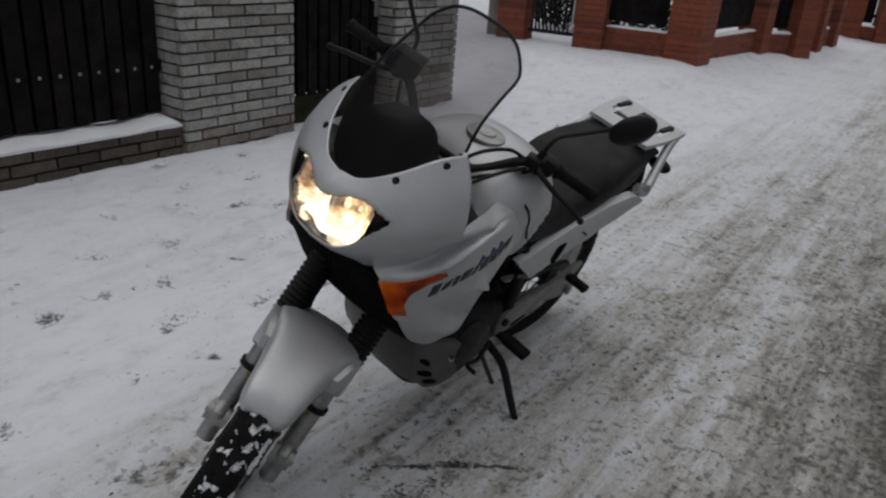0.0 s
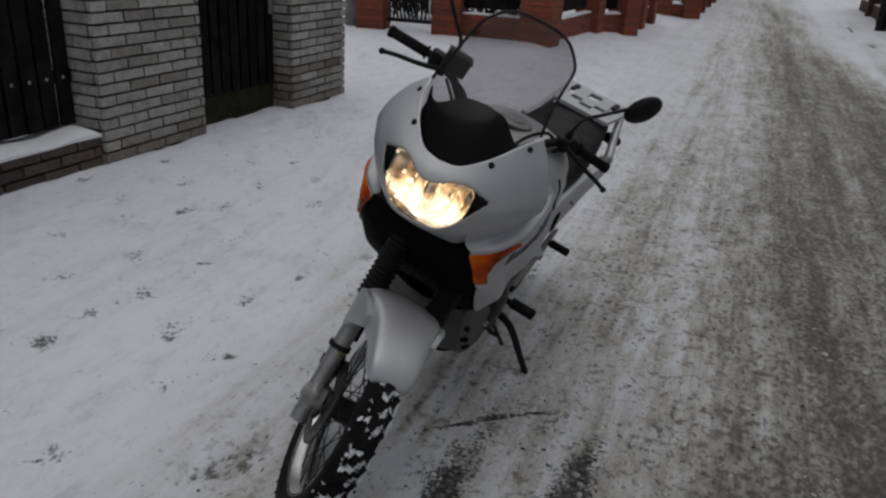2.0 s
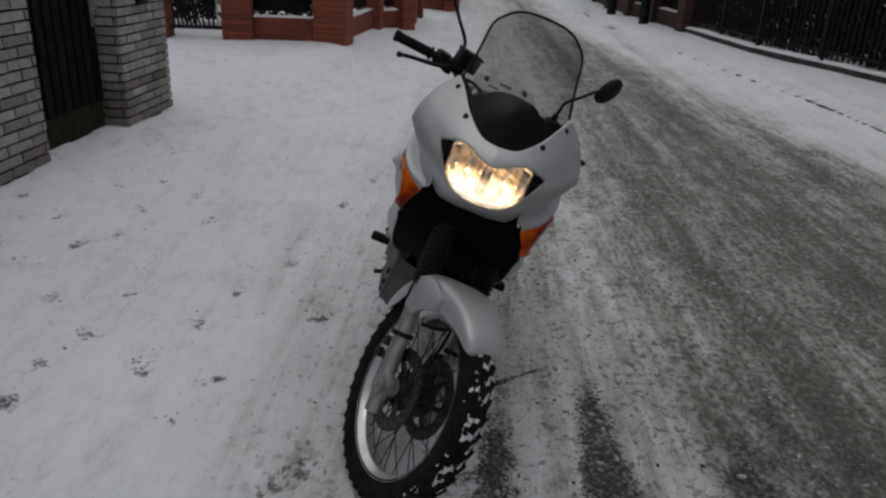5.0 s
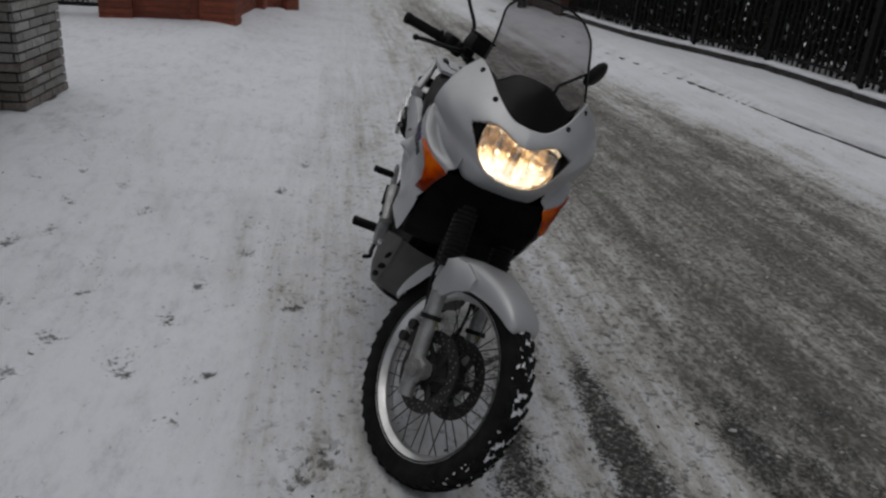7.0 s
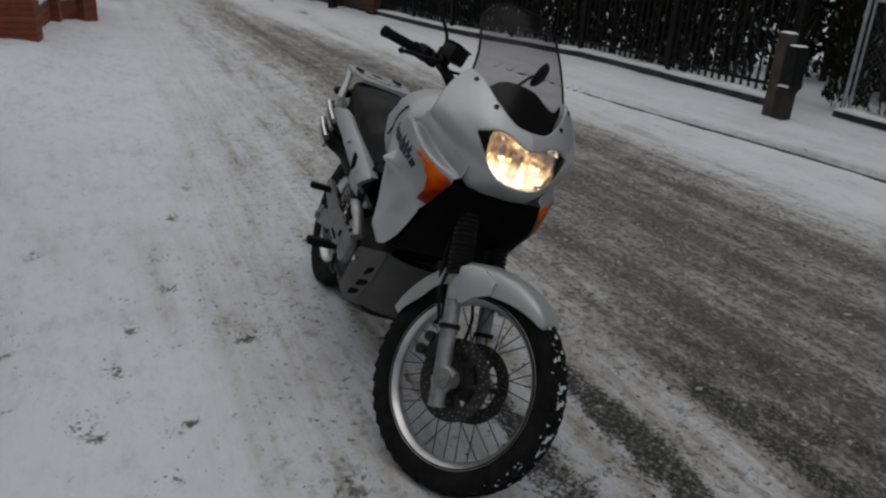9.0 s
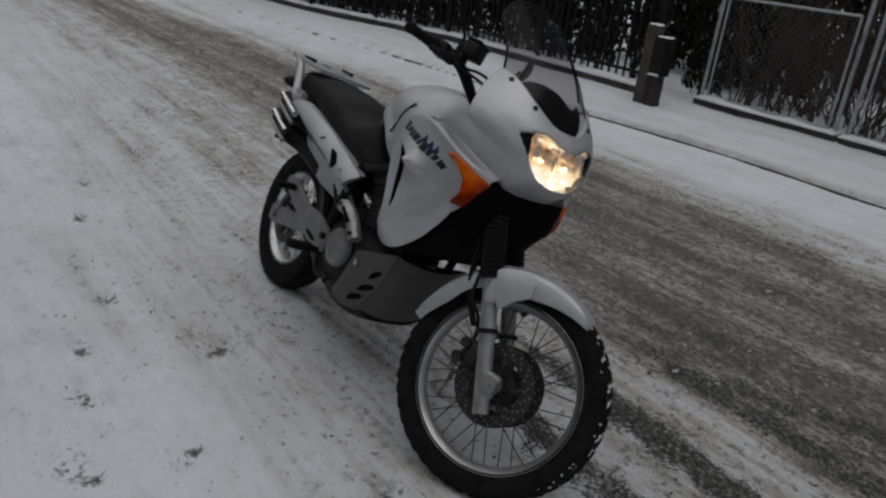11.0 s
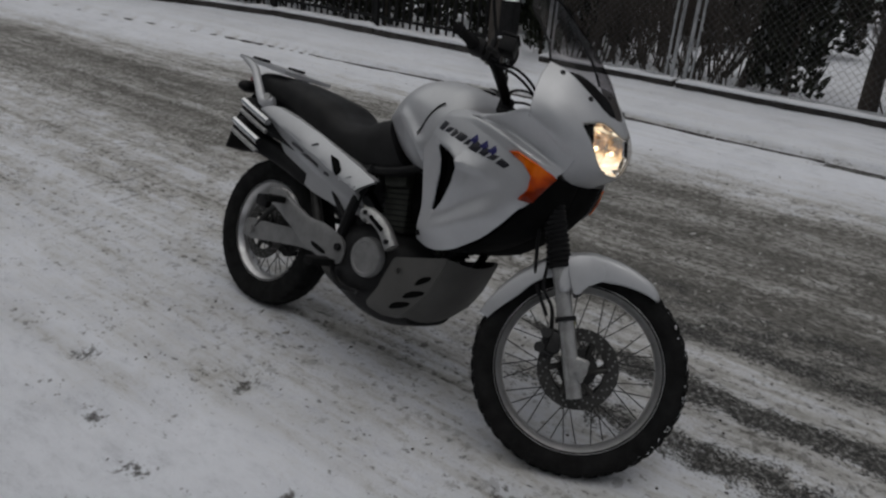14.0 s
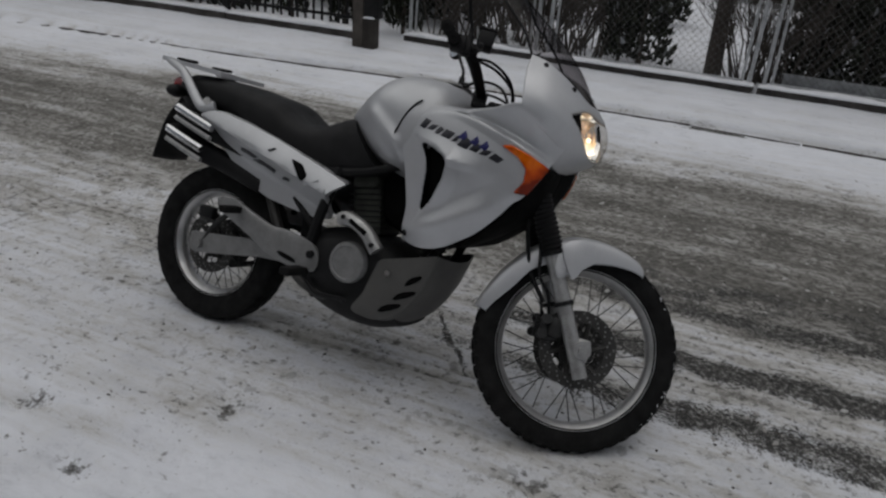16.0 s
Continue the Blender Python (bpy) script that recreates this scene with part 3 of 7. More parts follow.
def lumps(name, poses, material, parent=None, label="", rough=0.2, seed=0):
    """Many small uneven lumps in one mesh, one at each pose."""
    rs = np.random.RandomState(seed)
    verts, faces = [], []
    for m in poses:
        base = len(verts)
        a = np.array(m)
        for q in BALL_V * (1 + rs.uniform(-rough, rough, (len(BALL_V), 1))):
            verts.append(tuple(a[:3, :3] @ q + a[:3, 3]))
        faces += [[base + k for k in f] for f in BALL_F]
    me = bpy.data.meshes.new(name)
    me.from_pydata(verts, [], faces)
    me.materials.append(material)
    me.shade_smooth()
    ob = new(name, me)
    if parent is not None:
        ob.parent = parent
    return tagged(ob, label, kind="stuff")


def scatter(name, n, seed, material, where, size, flat, label):
    """Small lumps strewn over the ground; where(u, v) gives their density."""
    rnd, spots = random.Random(seed), []
    while len(spots) < n:
        u, v = rnd.uniform(-2.6, 4.6), rnd.uniform(-4.0, 7.0)
        if rnd.random() < where(u, v):
            spots.append((*road_xy(u, v), size * rnd.uniform(0.35, 1.0) ** 2))
    zs = ground_z(np.array([p[0] for p in spots]), np.array([p[1] for p in spots]))
    poses = [Matrix.Translation((x, y, z + s * flat * 0.2)) @ pose(0, 0, 0, rnd.uniform(-15, 15), rnd.uniform(-15, 15), rnd.uniform(0, 360)) @ Matrix.Diagonal((s * rnd.uniform(0.8, 1.8), s * rnd.uniform(0.7, 1.2), s * flat, 1))
             for (x, y, s), z in zip(spots, zs)]
    return tagged(lumps(name, poses, material, None, label, 0.3, seed), category=name.replace("_", " "))


def slush_share(u, v):
    return float(smooth01((u + 0.5) / 0.8) * smooth01((4.3 - u) / 0.8))


M_DIRTY_SNOW = worn("dirty_snow", (0.5, 0.5, 0.49), 0.75, vary=0.25, scale=20, relief=0.5, fine=60, obj=False)
M_LITTER = worn("leaf_litter", (0.035, 0.03, 0.024), 0.9, vary=0.4, scale=20, obj=False)
scatter("snow_clods", 900, 3, M_DIRTY_SNOW, slush_share, 0.013, 0.45, "small clods of dirty snow thrown on the road")
M_SLUSH_LUMP = worn("grey_slush", (0.34, 0.33, 0.315), 0.6, vary=0.35, scale=16, relief=0.5, fine=60, obj=False)


def lump_share(u, v):
    x, y = road_xy(u, v)
    patchy = float(smooth01((bumps(np.array([x]), np.array([y]), 0.35, 61)[0] - 0.42) / 0.2))
    return patchy * float(smooth01((u - 0.0) / 0.7) * smooth01((3.9 - u) / 0.8)) * (0.35 + 0.65 * float(smooth01((2.5 - v) / 2.5)))


scatter("slush_lumps", 1100, 8, M_SLUSH_LUMP, lump_share, 0.015, 0.55, "crumbled grey slush frozen on the road")
scatter("grit", 1800, 4, M_LITTER, lambda u, v: 0.12 + slush_share(u, v), 0.008, 0.3, "dark grit and leaf crumbs strewn on the snow")


# ---- wall with gate on the snowy side ----
WALL_O, WALL_D, WALL_N = Vector((-1.68, 4.45, 0)), Vector((0.58, 0.8146, 0)), Vector((0.8146, -0.58, 0))
WALL_M = Matrix.Translation(WALL_O) @ Matrix((WALL_D, -WALL_N, (0, 0, 1))).transposed().to_4x4()  # x along the wall, y into the garden
BRICK_L, BRICK_H, JOINT = 0.235, 0.055, 0.0135


def brick_mesh(name, length, material, h=BRICK_H, depth=0.03, seed=0):
    rnd = random.Random(seed)
    bm = box((length, depth, h), (0, 0, 0), 0.0035)
    for v in bm.verts:
        v.co += Vector((rnd.uniform(-1, 1), rnd.uniform(-1, 1), rnd.uniform(-1, 1))) * 0.003
    me = bpy.data.meshes.new(name)
    bm.to_mesh(me)
    bm.free()
    me.materials.append(material)
    return me


def lay_bricks(parent, width, z0, z1, material, m, seed=1, limit=999, brown_below=0.0, low=None):
    """Courses of bricks, half a brick apart, on the face y = 0 of the pose m; each brick is a piece of the wall."""
    rnd = random.Random(seed)
    full = [brick_mesh("brick", BRICK_L, material, seed=seed * 9 + i) for i in range(3)]
    cache, n, z, course = {}, 0, z0, 0
    while z + BRICK_H < z1:
        x = -(BRICK_L + JOINT) / 2 * (course % 2)
        while x < width - 0.02:
            a, b = max(x, 0), min(x + BRICK_L, width)
            if b - a > 0.03:
                key = round(b - a, 3)
                mat = low if low and (z < 0.16 or z < brown_below and rnd.random() < 0.65) else material
                if key == BRICK_L and mat is material:
                    me = rnd.choice(full)
                else:
                    me = cache.setdefault((key, mat.name), brick_mesh("brick", key, mat, seed=n))
                spot = pose((a + b) / 2, -0.004 - rnd.uniform(0, 0.004), z + BRICK_H / 2, rnd.uniform(-0.6, 0.6), rnd.uniform(-0.4, 0.4), rnd.uniform(-0.5, 0.5))
                shared("brick", me, parent, m @ spot)
                n += 1
            x += BRICK_L + JOINT
        z += BRICK_H + JOINT
        course += 1


def snow_cap(length, depth, height, seed, at=(0, 0, 0)):
    """Uneven loaf of snow along x, lying on z = 0."""
    bm = bmesh.new()
    rows = []
    nx = max(6, int(length / 0.05))
    for i in range(nx + 1):
        x = length * i / nx
        h = height * (0.75 + 0.5 * noise.noise((x * 4 + seed, seed, 0.5))) * (1 if 0 < i < nx else 0.4)
        w = depth / 2 * (1 + 0.12 * noise.noise((x * 5, seed + 4, 1.5)))
        rows.append([(at[0] + x, at[1] + w * c, at[2] + h * s) for c, s in ((-1, -0.05), (-1.02, 0.45), (-0.8, 0.85), (-0.3, 1.0), (0.3, 1.0), (0.8, 0.85), (1.02, 0.45), (1, -0.05))])
    vs = add_grid(bm, rows, False, True)
    bm.faces.new(vs[0]), bm.faces.new(vs[-1][::-1])
    for r0, r1 in zip(vs, vs[1:]):
        bm.faces.new((r0[0], r1[0], r1[-1], r0[-1]))
    return bm


def picket_mesh(width, height, material, seed):
    rnd = random.Random(seed)
    bm = bmesh.new()
    outline = [(-width / 2, 0), (width / 2, 0), (width / 2, height - 0.04), (width * 0.2, height), (-width * 0.2, height), (-width / 2, height - 0.04)]
    vs = [bm.verts.new((x + rnd.uniform(-0.002, 0.002), -0.01, z)) for x, z in outline]
    f = bm.faces.new(vs)
    ext = bmesh.ops.extrude_face_region(bm, geom=[f])["geom"]
    bmesh.ops.translate(bm, vec=(0, 0.022, 0), verts=[g for g in ext if isinstance(g, bmesh.types.BMVert)])
    bmesh.ops.recalc_face_normals(bm, faces=bm.faces[:])
    me = bpy.data.meshes.new("board")
    bm.to_mesh(me)
    bm.free()
    me.materials.append(material)
    return me


def bolt_mesh():
    bm = lathe([(0.0, 0.0005), (0.003, 0.006), (0.003, 0.009), (0, 0.011)], 8)
    bmesh.ops.rotate(bm, matrix=Matrix.Rotation(radians(-90), 3, "Z"), verts=bm.verts[:])
    me = bpy.data.meshes.new("bolt")
    bm.to_mesh(me)
    bm.free()
    me.materials.append(M_ZINC)
    return me


def brick_pillar(name, s0, s1, n, top, seed, sooty=0.16):
    label = "pale lime-brick gate pillar with sooty foot in snow"
    p = thing(name, label, "gate pillar", WALL_M @ pose(s0, -n, 0), "gate pillars")
    w = s1 - s0
    part("core", box((w - 0.02, 0.38, top + 0.2), (w / 2, 0.205, top / 2 - 0.1)), M_MORTAR, p, smooth=False)
    cap = box((w + 0.1, 0.52, 0.06), (w / 2, 0.2, top + 0.03), 0.01)
    part("cap", cap, M_CONCRETE, p, "grey concrete cap slab", smooth=False)
    lay_bricks(p, w, 0.02, top, M_WHITE_BRICK, pose(0, 0.012, 0), seed, brown_below=sooty, low=M_SOOT_BRICK)
    lay_bricks(p, 0.38, 0.02, top, M_WHITE_BRICK, pose(0.012, 0.395, 0, 0, 0, -90), seed + 5, brown_below=sooty, low=M_SOOT_BRICK)
    lay_bricks(p, 0.38, 0.02, top, M_WHITE_BRICK, pose(w - 0.012, 0.015, 0, 0, 0, 90), seed + 7, brown_below=sooty, low=M_SOOT_BRICK)
    return p


def picket_fence():
    f = thing("picket_fence", "black-stained wooden picket fence on a sooty brick plinth", "fence", WALL_M)
    length = 4.4
    part("plinth", box((length, 0.26, 0.5), (-length / 2 - 0.002, 0.155, 0.08)), M_MORTAR, f, smooth=False)
    lay_bricks(f, length, 0.0, 0.335, M_BROWN_BRICK, pose(-length - 0.004, 0.02, 0), 31)
    rail = box((length, 0.05, 0.07), (-length / 2 - 0.004, 0.2, 0.672), 0.004)
    part("rail", rail, M_WOOD, f, smooth=False)
    rail = box((length, 0.05, 0.07), (-length / 2 - 0.004, 0.2, 1.5), 0.004)
    part("rail", rail, M_WOOD, f, smooth=False)
    boards = [picket_mesh(0.092, 1.38, M_WOOD, i) for i in range(3)]
    # second row of boards, added behind so that the gaps stay dark
    back = [picket_mesh(0.108, 1.4, M_WOOD, i + 20) for i in range(3)]
    bolt = bolt_mesh()
    x, i = -0.09, 0
    while x > -length:
        shared("board", boards[i % 3], f, pose(x, 0.16, 0.39, random.uniform(-0.3, 0.3), random.uniform(-0.5, 0.5), 0))
        shared("bolt", bolt, f, pose(x, 0.149, 0.672), "bright zinc bolt head")
        shared("board", back[(i + 1) % 3], f, pose(x - 0.056, 0.24, 0.36, 0, random.uniform(-0.3, 0.3), 0))
        x -= 0.113
        i += 1
    s = part("snow_on_plinth", snow_cap(length - 0.02, 0.3, 0.055, 3, (-length - 0.0, 0.13, 0.33)), M_SNOW, None, m=WALL_M)
    tagged(s, "strip of fresh snow lying on the brick plinth", "snow", kind="stuff")


def picket_gate():
    g = thing("picket_gate", "closed black-stained picket gate with mossy kick board", "gate", WALL_M @ pose(0.93, 0.12, 0))
    boards = [picket_mesh(0.082, 1.45, M_WOOD, 7 + i) for i in range(3)]
    # added rear boards that darken the gaps of the gate
    back = [picket_mesh(0.1, 1.45, M_WOOD, 27 + i) for i in range(3)]
    bolt = bolt_mesh()
    for i in range(9):
        x = 0.06 + i * 0.112
        shared("board", boards[i % 3], g, pose(x, 0, 0.36, 0, random.uniform(-0.4, 0.4), 0))
        shared("board", back[(i + 1) % 3], g, pose(x + 0.056, 0.065, 0.36))
    part("kick_board", box((1.0, 0.03, 0.24), (0.5, 0.02, 0.24), 0.004), M_MOSS, g, "mossy dark kick board", smooth=False)
    for z in (0.53, 1.5):
        part("rail", box((1.0, 0.04, 0.07), (0.5, 0.035, z), 0.004), M_WOOD, g, smooth=False)
    plate = part("lock_plate", box((0.05, 0.006, 0.2), (0.965, -0.016, 1.0), 0.002), M_ZINC, g, "worn zinc lock plate", smooth=False)
    part("door_handle", tube([(0.965, -0.02, 1.04), (0.965, -0.055, 1.04), (0.9, -0.06, 1.035), (0.87, -0.058, 1.03)], 0.008), M_ZINC, plate)
    box_ob = part("letter_box", box((0.15, 0.1, 0.28), (1.42, -0.17, 1.18), 0.008), M_IRON, None, m=WALL_M @ pose(0.93, 0.12, 0))
    tagged(box_ob, "small black letter box hung on the brick pillar", "letter box")


brick_pillar("gate_pillar", 0.0, 0.9, 0.02, 1.75, 1, 0.26)
brick_pillar("gate_pillar", 1.95, 2.78, 0.05, 1.75, 2, 0.46)
picket_fence()
picket_gate()


# ---- red brick fence across the side street ----
def red_pillar(x, y, turn, top=1.75, w=0.42, bricks=None, label="red brick fence pillar standing in snow"):
    z = z_at(x, y) - 0.1
    p = thing("brick_pillar", label, "fence pillar", pose(x, y, z, 0, 0, turn), "sooty fence pillars" if bricks else "red fence pillars")
    bm = bmesh.new()
    n, h = int(top / 0.077), 0.065
    for i in range(n):
        add_box(bm, (w, w, h), (0, 0, 0.077 * i + 0.033), None, 0.004)
    part("brickwork", bm, bricks or M_RED_BRICK, p, smooth=False)
    part("mortar", box((w - 0.016, w - 0.016, n * 0.077 - 0.01), (0, 0, n * 0.0385 - 0.005)), M_RED_MORTAR, p, smooth=False)
    part("cap", box((w + 0.08, w + 0.08, 0.06), (0, 0, n * 0.077 + 0.03), 0.01), M_CONCRETE, p, "concrete cap", smooth=False)
    return p


def red_panel(a, b, seed, gate=False, bricks=None, label="dark timber panel on a low red brick plinth"):
    """Low red plinth with a dark panel above it, or a white-barred gate, between two pillars."""
    a, b = Vector((*a, 0)), Vector((*b, 0))
    d = b - a
    length = d.length
    z = min(z_at(a.x, a.y), z_at(b.x, b.y)) - 0.06
    m = Matrix.Translation((a.x, a.y, z)) @ Matrix.Rotation(math.atan2(d.y, d.x), 4, "Z")
    if gate:
        g = thing("barred_gate", "driveway gate of dark slanting slats and a few white bars", "gate", m)
        for zz in (0.2, 1.5):
            part("rail", box((length, 0.04, 0.05), (length / 2, 0, zz)), M_IRON, g, smooth=False)
        n = int(length / 0.06)
        for i in range(n):
            x = 0.05 + i * 0.06
            lean = 0 if i > n * 0.65 else -0.3
            part("bar", tube([(x, 0, 0.2), (max(x + lean, 0.02), 0, 1.5)], 0.014, 6), M_WHITE_BAR if i > n * 0.75 else M_IRON, g)
        return
    f = thing("fence_panel", label, "fence panel", m, "sooty fence panels" if bricks else "red fence panels")
    n = max(1, round(length / 0.262))
    for i in range(4):
        for j in range(n + i % 2):
            off = 0.5 * (i % 2)
            x0, x1 = max(0, (j - off) * length / n), min(length, (j + 1 - off) * length / n)
            part("brick", box((x1 - x0 - 0.012, 0.18, 0.065), ((x0 + x1) / 2, 0, 0.077 * i + 0.1), 0.003), bricks or M_RED_BRICK, f, smooth=False)
    part("mortar", box((length, 0.164, 0.42), (length / 2, 0, 0.16)), M_RED_MORTAR, f, smooth=False)
    for i in range(int(length / 0.1)):
        part("board", box((0.0985, 0.02, 1.1), (0.05 + 0.1 * i, 0.02, 1.0), 0.002), M_WOOD, f, smooth=False)
    for zz in (0.6, 1.4):
        part("rail", box((length, 0.04, 0.06), (length / 2, 0.055, zz)), M_WOOD, f, smooth=False)
    s = part("snow_on_plinth", snow_cap(length, 0.15, 0.04, seed, (0, -0.01, 0.372)), M_SNOW, None, m=m)
    tagged(s, "strip of snow on the red brick plinth", "snow", kind="stuff")


RED_CORNER = Vector((3.1, 10.3))
cross = Vector((-0.912, 0.41)).normalized()


def run_fence(points, seed, first=True):
    """Pillars at the points, plinths and panels between them."""
    for i, (p, q) in enumerate(zip(points, points[1:])):
        d = (q - p).normalized()
        turn = math.degrees(math.atan2(d.y, d.x))
        if first or i:
            red_pillar(p.x, p.y, turn, 1.8 if i == 0 and first else 1.75, 0.48 if i == 0 and first else 0.4)
        red_panel(p + d * 0.24, q - d * 0.2, seed + i)
    red_pillar(points[-1].x, points[-1].y, turn)


# along the road the fence steps out once, and a second plot follows further on
run_fence([RED_CORNER, Vector((4.75, 12.45))], 5)
run_fence([Vector((4.75, 12.45)), Vector((5.6, 12.9))], 7, False)
run_fence([Vector((5.6, 12.9)), Vector((6.35, 14.0)), Vector((7.15, 15.15))], 9, False)
run_fence([Vector((7.9, 17.35)), Vector((8.6, 17.25)), Vector((9.3, 17.1))], 12)
run_fence([Vector((9.3, 17.1)), Vector((10.6, 19.0)), Vector((11.9, 20.9)), Vector((13.2, 22.8)), Vector((14.5, 24.7))], 15, False)
side = [RED_CORNER + cross * d for d in (0, 1.35, 2.5)]
for p in side[1:]:
    red_pillar(p.x, p.y, math.degrees(math.atan2(cross.y, cross.x)))
red_panel(side[1] - cross * 0.21, side[0] + cross * 0.25, 21)
red_panel(side[2] - cross * 0.21, side[1] + cross * 0.21, 22, True)
post = part("gate_post", box((0.16, 0.16, 1.8), (0, 0, 0.9), 0.01), M_CONCRETE, None, m=pose(0.5, 11.55, 0.05))
tagged(post, "plain grey concrete gate post in snow", "post")


# ---- fences along the far pavement ----
def across(u, v, z=None):
    x, y = road_xy(u, v)
    return Vector((x, y, z_at(x, y) if z is None else z))


def paling_fence(v0, v1, seed):
    """Dark upright metal pales on a low concrete plinth, with snow on the plinth."""
    a, b = across(float(fence_u(v0)), v0), across(float(fence_u(v1)), v1)
    d = b - a
    length = math.hypot(d.x, d.y)
    m = Matrix.Translation((a.x, a.y, min(a.z, b.z) - 0.14)) @ Matrix.Rotation(math.atan2(d.y, d.x), 4, "Z")
    f = thing("paling_fence", "black metal paling fence on a low concrete plinth", "fence", m, "paling fence bays")
    part("plinth", box((length - 0.01, 0.2, 0.26), (length / 2, 0, 0.1), 0.008), M_DARK_CONCRETE, f, smooth=False)
    for z in (0.36, 1.25):
        part("rail", box((length, 0.03, 0.035), (length / 2, 0, z)), M_IRON, f, smooth=False)
    part("post", box((0.06, 0.06, 1.6), (0.03, 0, 0.8)), M_IRON, f, smooth=False)
    pale = bpy.data.meshes.new("pale")
    bm = box((0.026, 0.022, 1.25), (0, 0, 0.9), 0.003)
    bm.to_mesh(pale)
    bm.free()
    pale.materials.append(M_IRON)
    for i in range(int(length / 0.115)):
        shared("pale", pale, f, pose(0.1 + i * 0.115, 0.0, 0))
    s = part("snow_on_plinth", snow_cap(length, 0.24, 0.05, seed, (0, 0, 0.222)), M_SNOW, None, m=m)
    tagged(s, "snow lying along the concrete plinth", "snow", kind="stuff")


def chain_link(v0, v1, seed):
    """Steel-framed chain-link bay on a low concrete edge."""
    a, b = across(float(fence_u(v0)), v0), across(float(fence_u(v1)), v1)
    d = b - a
    length = math.hypot(d.x, d.y)
    m = Matrix.Translation((a.x, a.y, min(a.z, b.z))) @ Matrix.Rotation(math.atan2(d.y, d.x), 4, "Z")
    f = thing("chain_link_fence", "chain-link fence bay in a grey steel frame above snow", "fence", m, "chain-link bays")
    part("footing", box((length, 0.14, 0.14), (length / 2, 0, 0.0), 0.008), M_DARK_CONCRETE, f, smooth=False)
    for x in (0.05, length - 0.05):
        part("post", tube([(x, 0, 0), (x, 0, 1.75)], 0.021, 10), M_FRAME, f)
    low, top = 0.1, 1.15
    for p, q in (((0.12, low), (length - 0.12, low)), ((0.12, top), (length - 0.12, top)), ((0.12, low), (0.12, top)), ((length - 0.12, low), (length - 0.12, top))):
        part("frame_bar", tube([(p[0], 0, p[1]), (q[0], 0, q[1])], 0.014, 8), M_FRAME, f)
    bm = bmesh.new()
    w, h, step = length - 0.24, top - low, 0.075
    k = -h
    while k < w:
        for s in (1, -1):
            x0, x1 = max(k, 0), min(k + h, w)
            z0, z1 = x0 - k, x1 - k
            if s < 0:
                z0, z1 = h - z0, h - z1
            add_tube(bm, [(0.12 + x0, 0.004 * s, low + z0), (0.12 + x1, 0.004 * s, low + z1)], 0.0016, 4)
        k += step
    tagged(part("wire_mesh", bm, M_WIRE, f), "woven diamond wire", kind="stuff")
    s = part("snow_on_footing", snow_cap(length, 0.2, 0.04, seed, (0, 0, 0.065)), M_SNOW, None, m=m)
    tagged(s, "thin snow on the concrete footing", "snow", kind="stuff")


bays = (3.3, 5.2, 7.1, 8.6, 10.1, 11.6, 13.1)
for i, (v0, v1) in enumerate(zip(bays, bays[1:])):
    paling_fence(v0 + 0.01, v1, 60 + i)
M_SOOT_RED = brick_material("sooty_red_brick", (0.06, 0.03, 0.024), (0.03, 0.017, 0.014))
dark_stops = [Vector(road_xy(float(fence_u(v)), v)) for v in (13.3, 15.2, 17.0, 19.5, 22.0, 25.0)]
for i, (p, q) in enumerate(zip(dark_stops, dark_stops[1:])):
    d = (q - p).normalized()
    red_pillar(p.x, p.y, math.degrees(math.atan2(d.y, d.x)), 1.6, 0.4, M_SOOT_RED, "sooty dark brick fence pillar beside the snowy pavement")
    red_panel(p + d * 0.21, q - d * 0.21, 40 + i, bricks=M_SOOT_RED, label="dark timber panel on a low sooty brick plinth")
for v, h, w in ((17.3, 0.85, 0.17), (14.7, 0.8, 0.16)):
    x, y = road_xy(float(fence_u(v)) - 0.45, v)
    st = thing("pavement_post", "short dark post with a cap of snow on the pavement", "post", pose(x, y, z_at(x, y)), "pavement posts")
    part("shaft", box((w, w, h + 0.1), (0, 0, h / 2 - 0.05), 0.015), M_IRON, st, smooth=False)
    cap = part("snow_cap", snow_cap(w * 0.94, w * 0.94, 0.05, 5, (-w * 0.47, 0, h)), M_SNOW, None, m=st.matrix_basis.copy())
    tagged(cap, "small cap of snow on the post", "snow", kind="stuff")
for i, (v0, v1) in enumerate(((1.25, 2.9), (-1.0, 1.21), (-3.4, -1.04), (-5.8, -3.44))):
    chain_link(v0, v1, 80 + i)

# the pedestal's shade is put into a darker copy of the post concrete
M_SHADED = worn("shaded_brown_concrete", (0.03, 0.026, 0.022), 0.9, vary=0.35, scale=6, relief=0.4, fine=60, obj=False)
M_POST = worn("brown_concrete", (0.06, 0.052, 0.045), 0.9, vary=0.35, scale=6, relief=0.4, fine=60, obj=False)
# stout post with a meter box beside the paling fence
at = across(5.6, 3.15)
p = thing("service_post", "weathered concrete post with a dark metal box and snow on top", "post", Matrix.Translation((at.x, at.y, at.z - 0.05)) @ Matrix.Rotation(math.atan2(ROAD_D[1], ROAD_D[0]), 4, "Z"))
part("shaft", box((0.14, 0.13, 0.9), (0.0, 0, 0.43), 0.012), M_POST, p, "brownish concrete shaft", smooth=False)
part("pedestal", box((0.14, 0.12, 0.38), (-0.145, 0.01, 0.19), 0.012), M_SHADED, p, smooth=False)
mb = part("meter_box", box((0.18, 0.13, 0.4), (-0.165, 0.01, 0.57), 0.01), M_IRON, p, "dark metal box", smooth=False)
part("door", box((0.15, 0.012, 0.33), (-0.165, 0.08, 0.57), 0.004), M_IRON, mb, smooth=False)
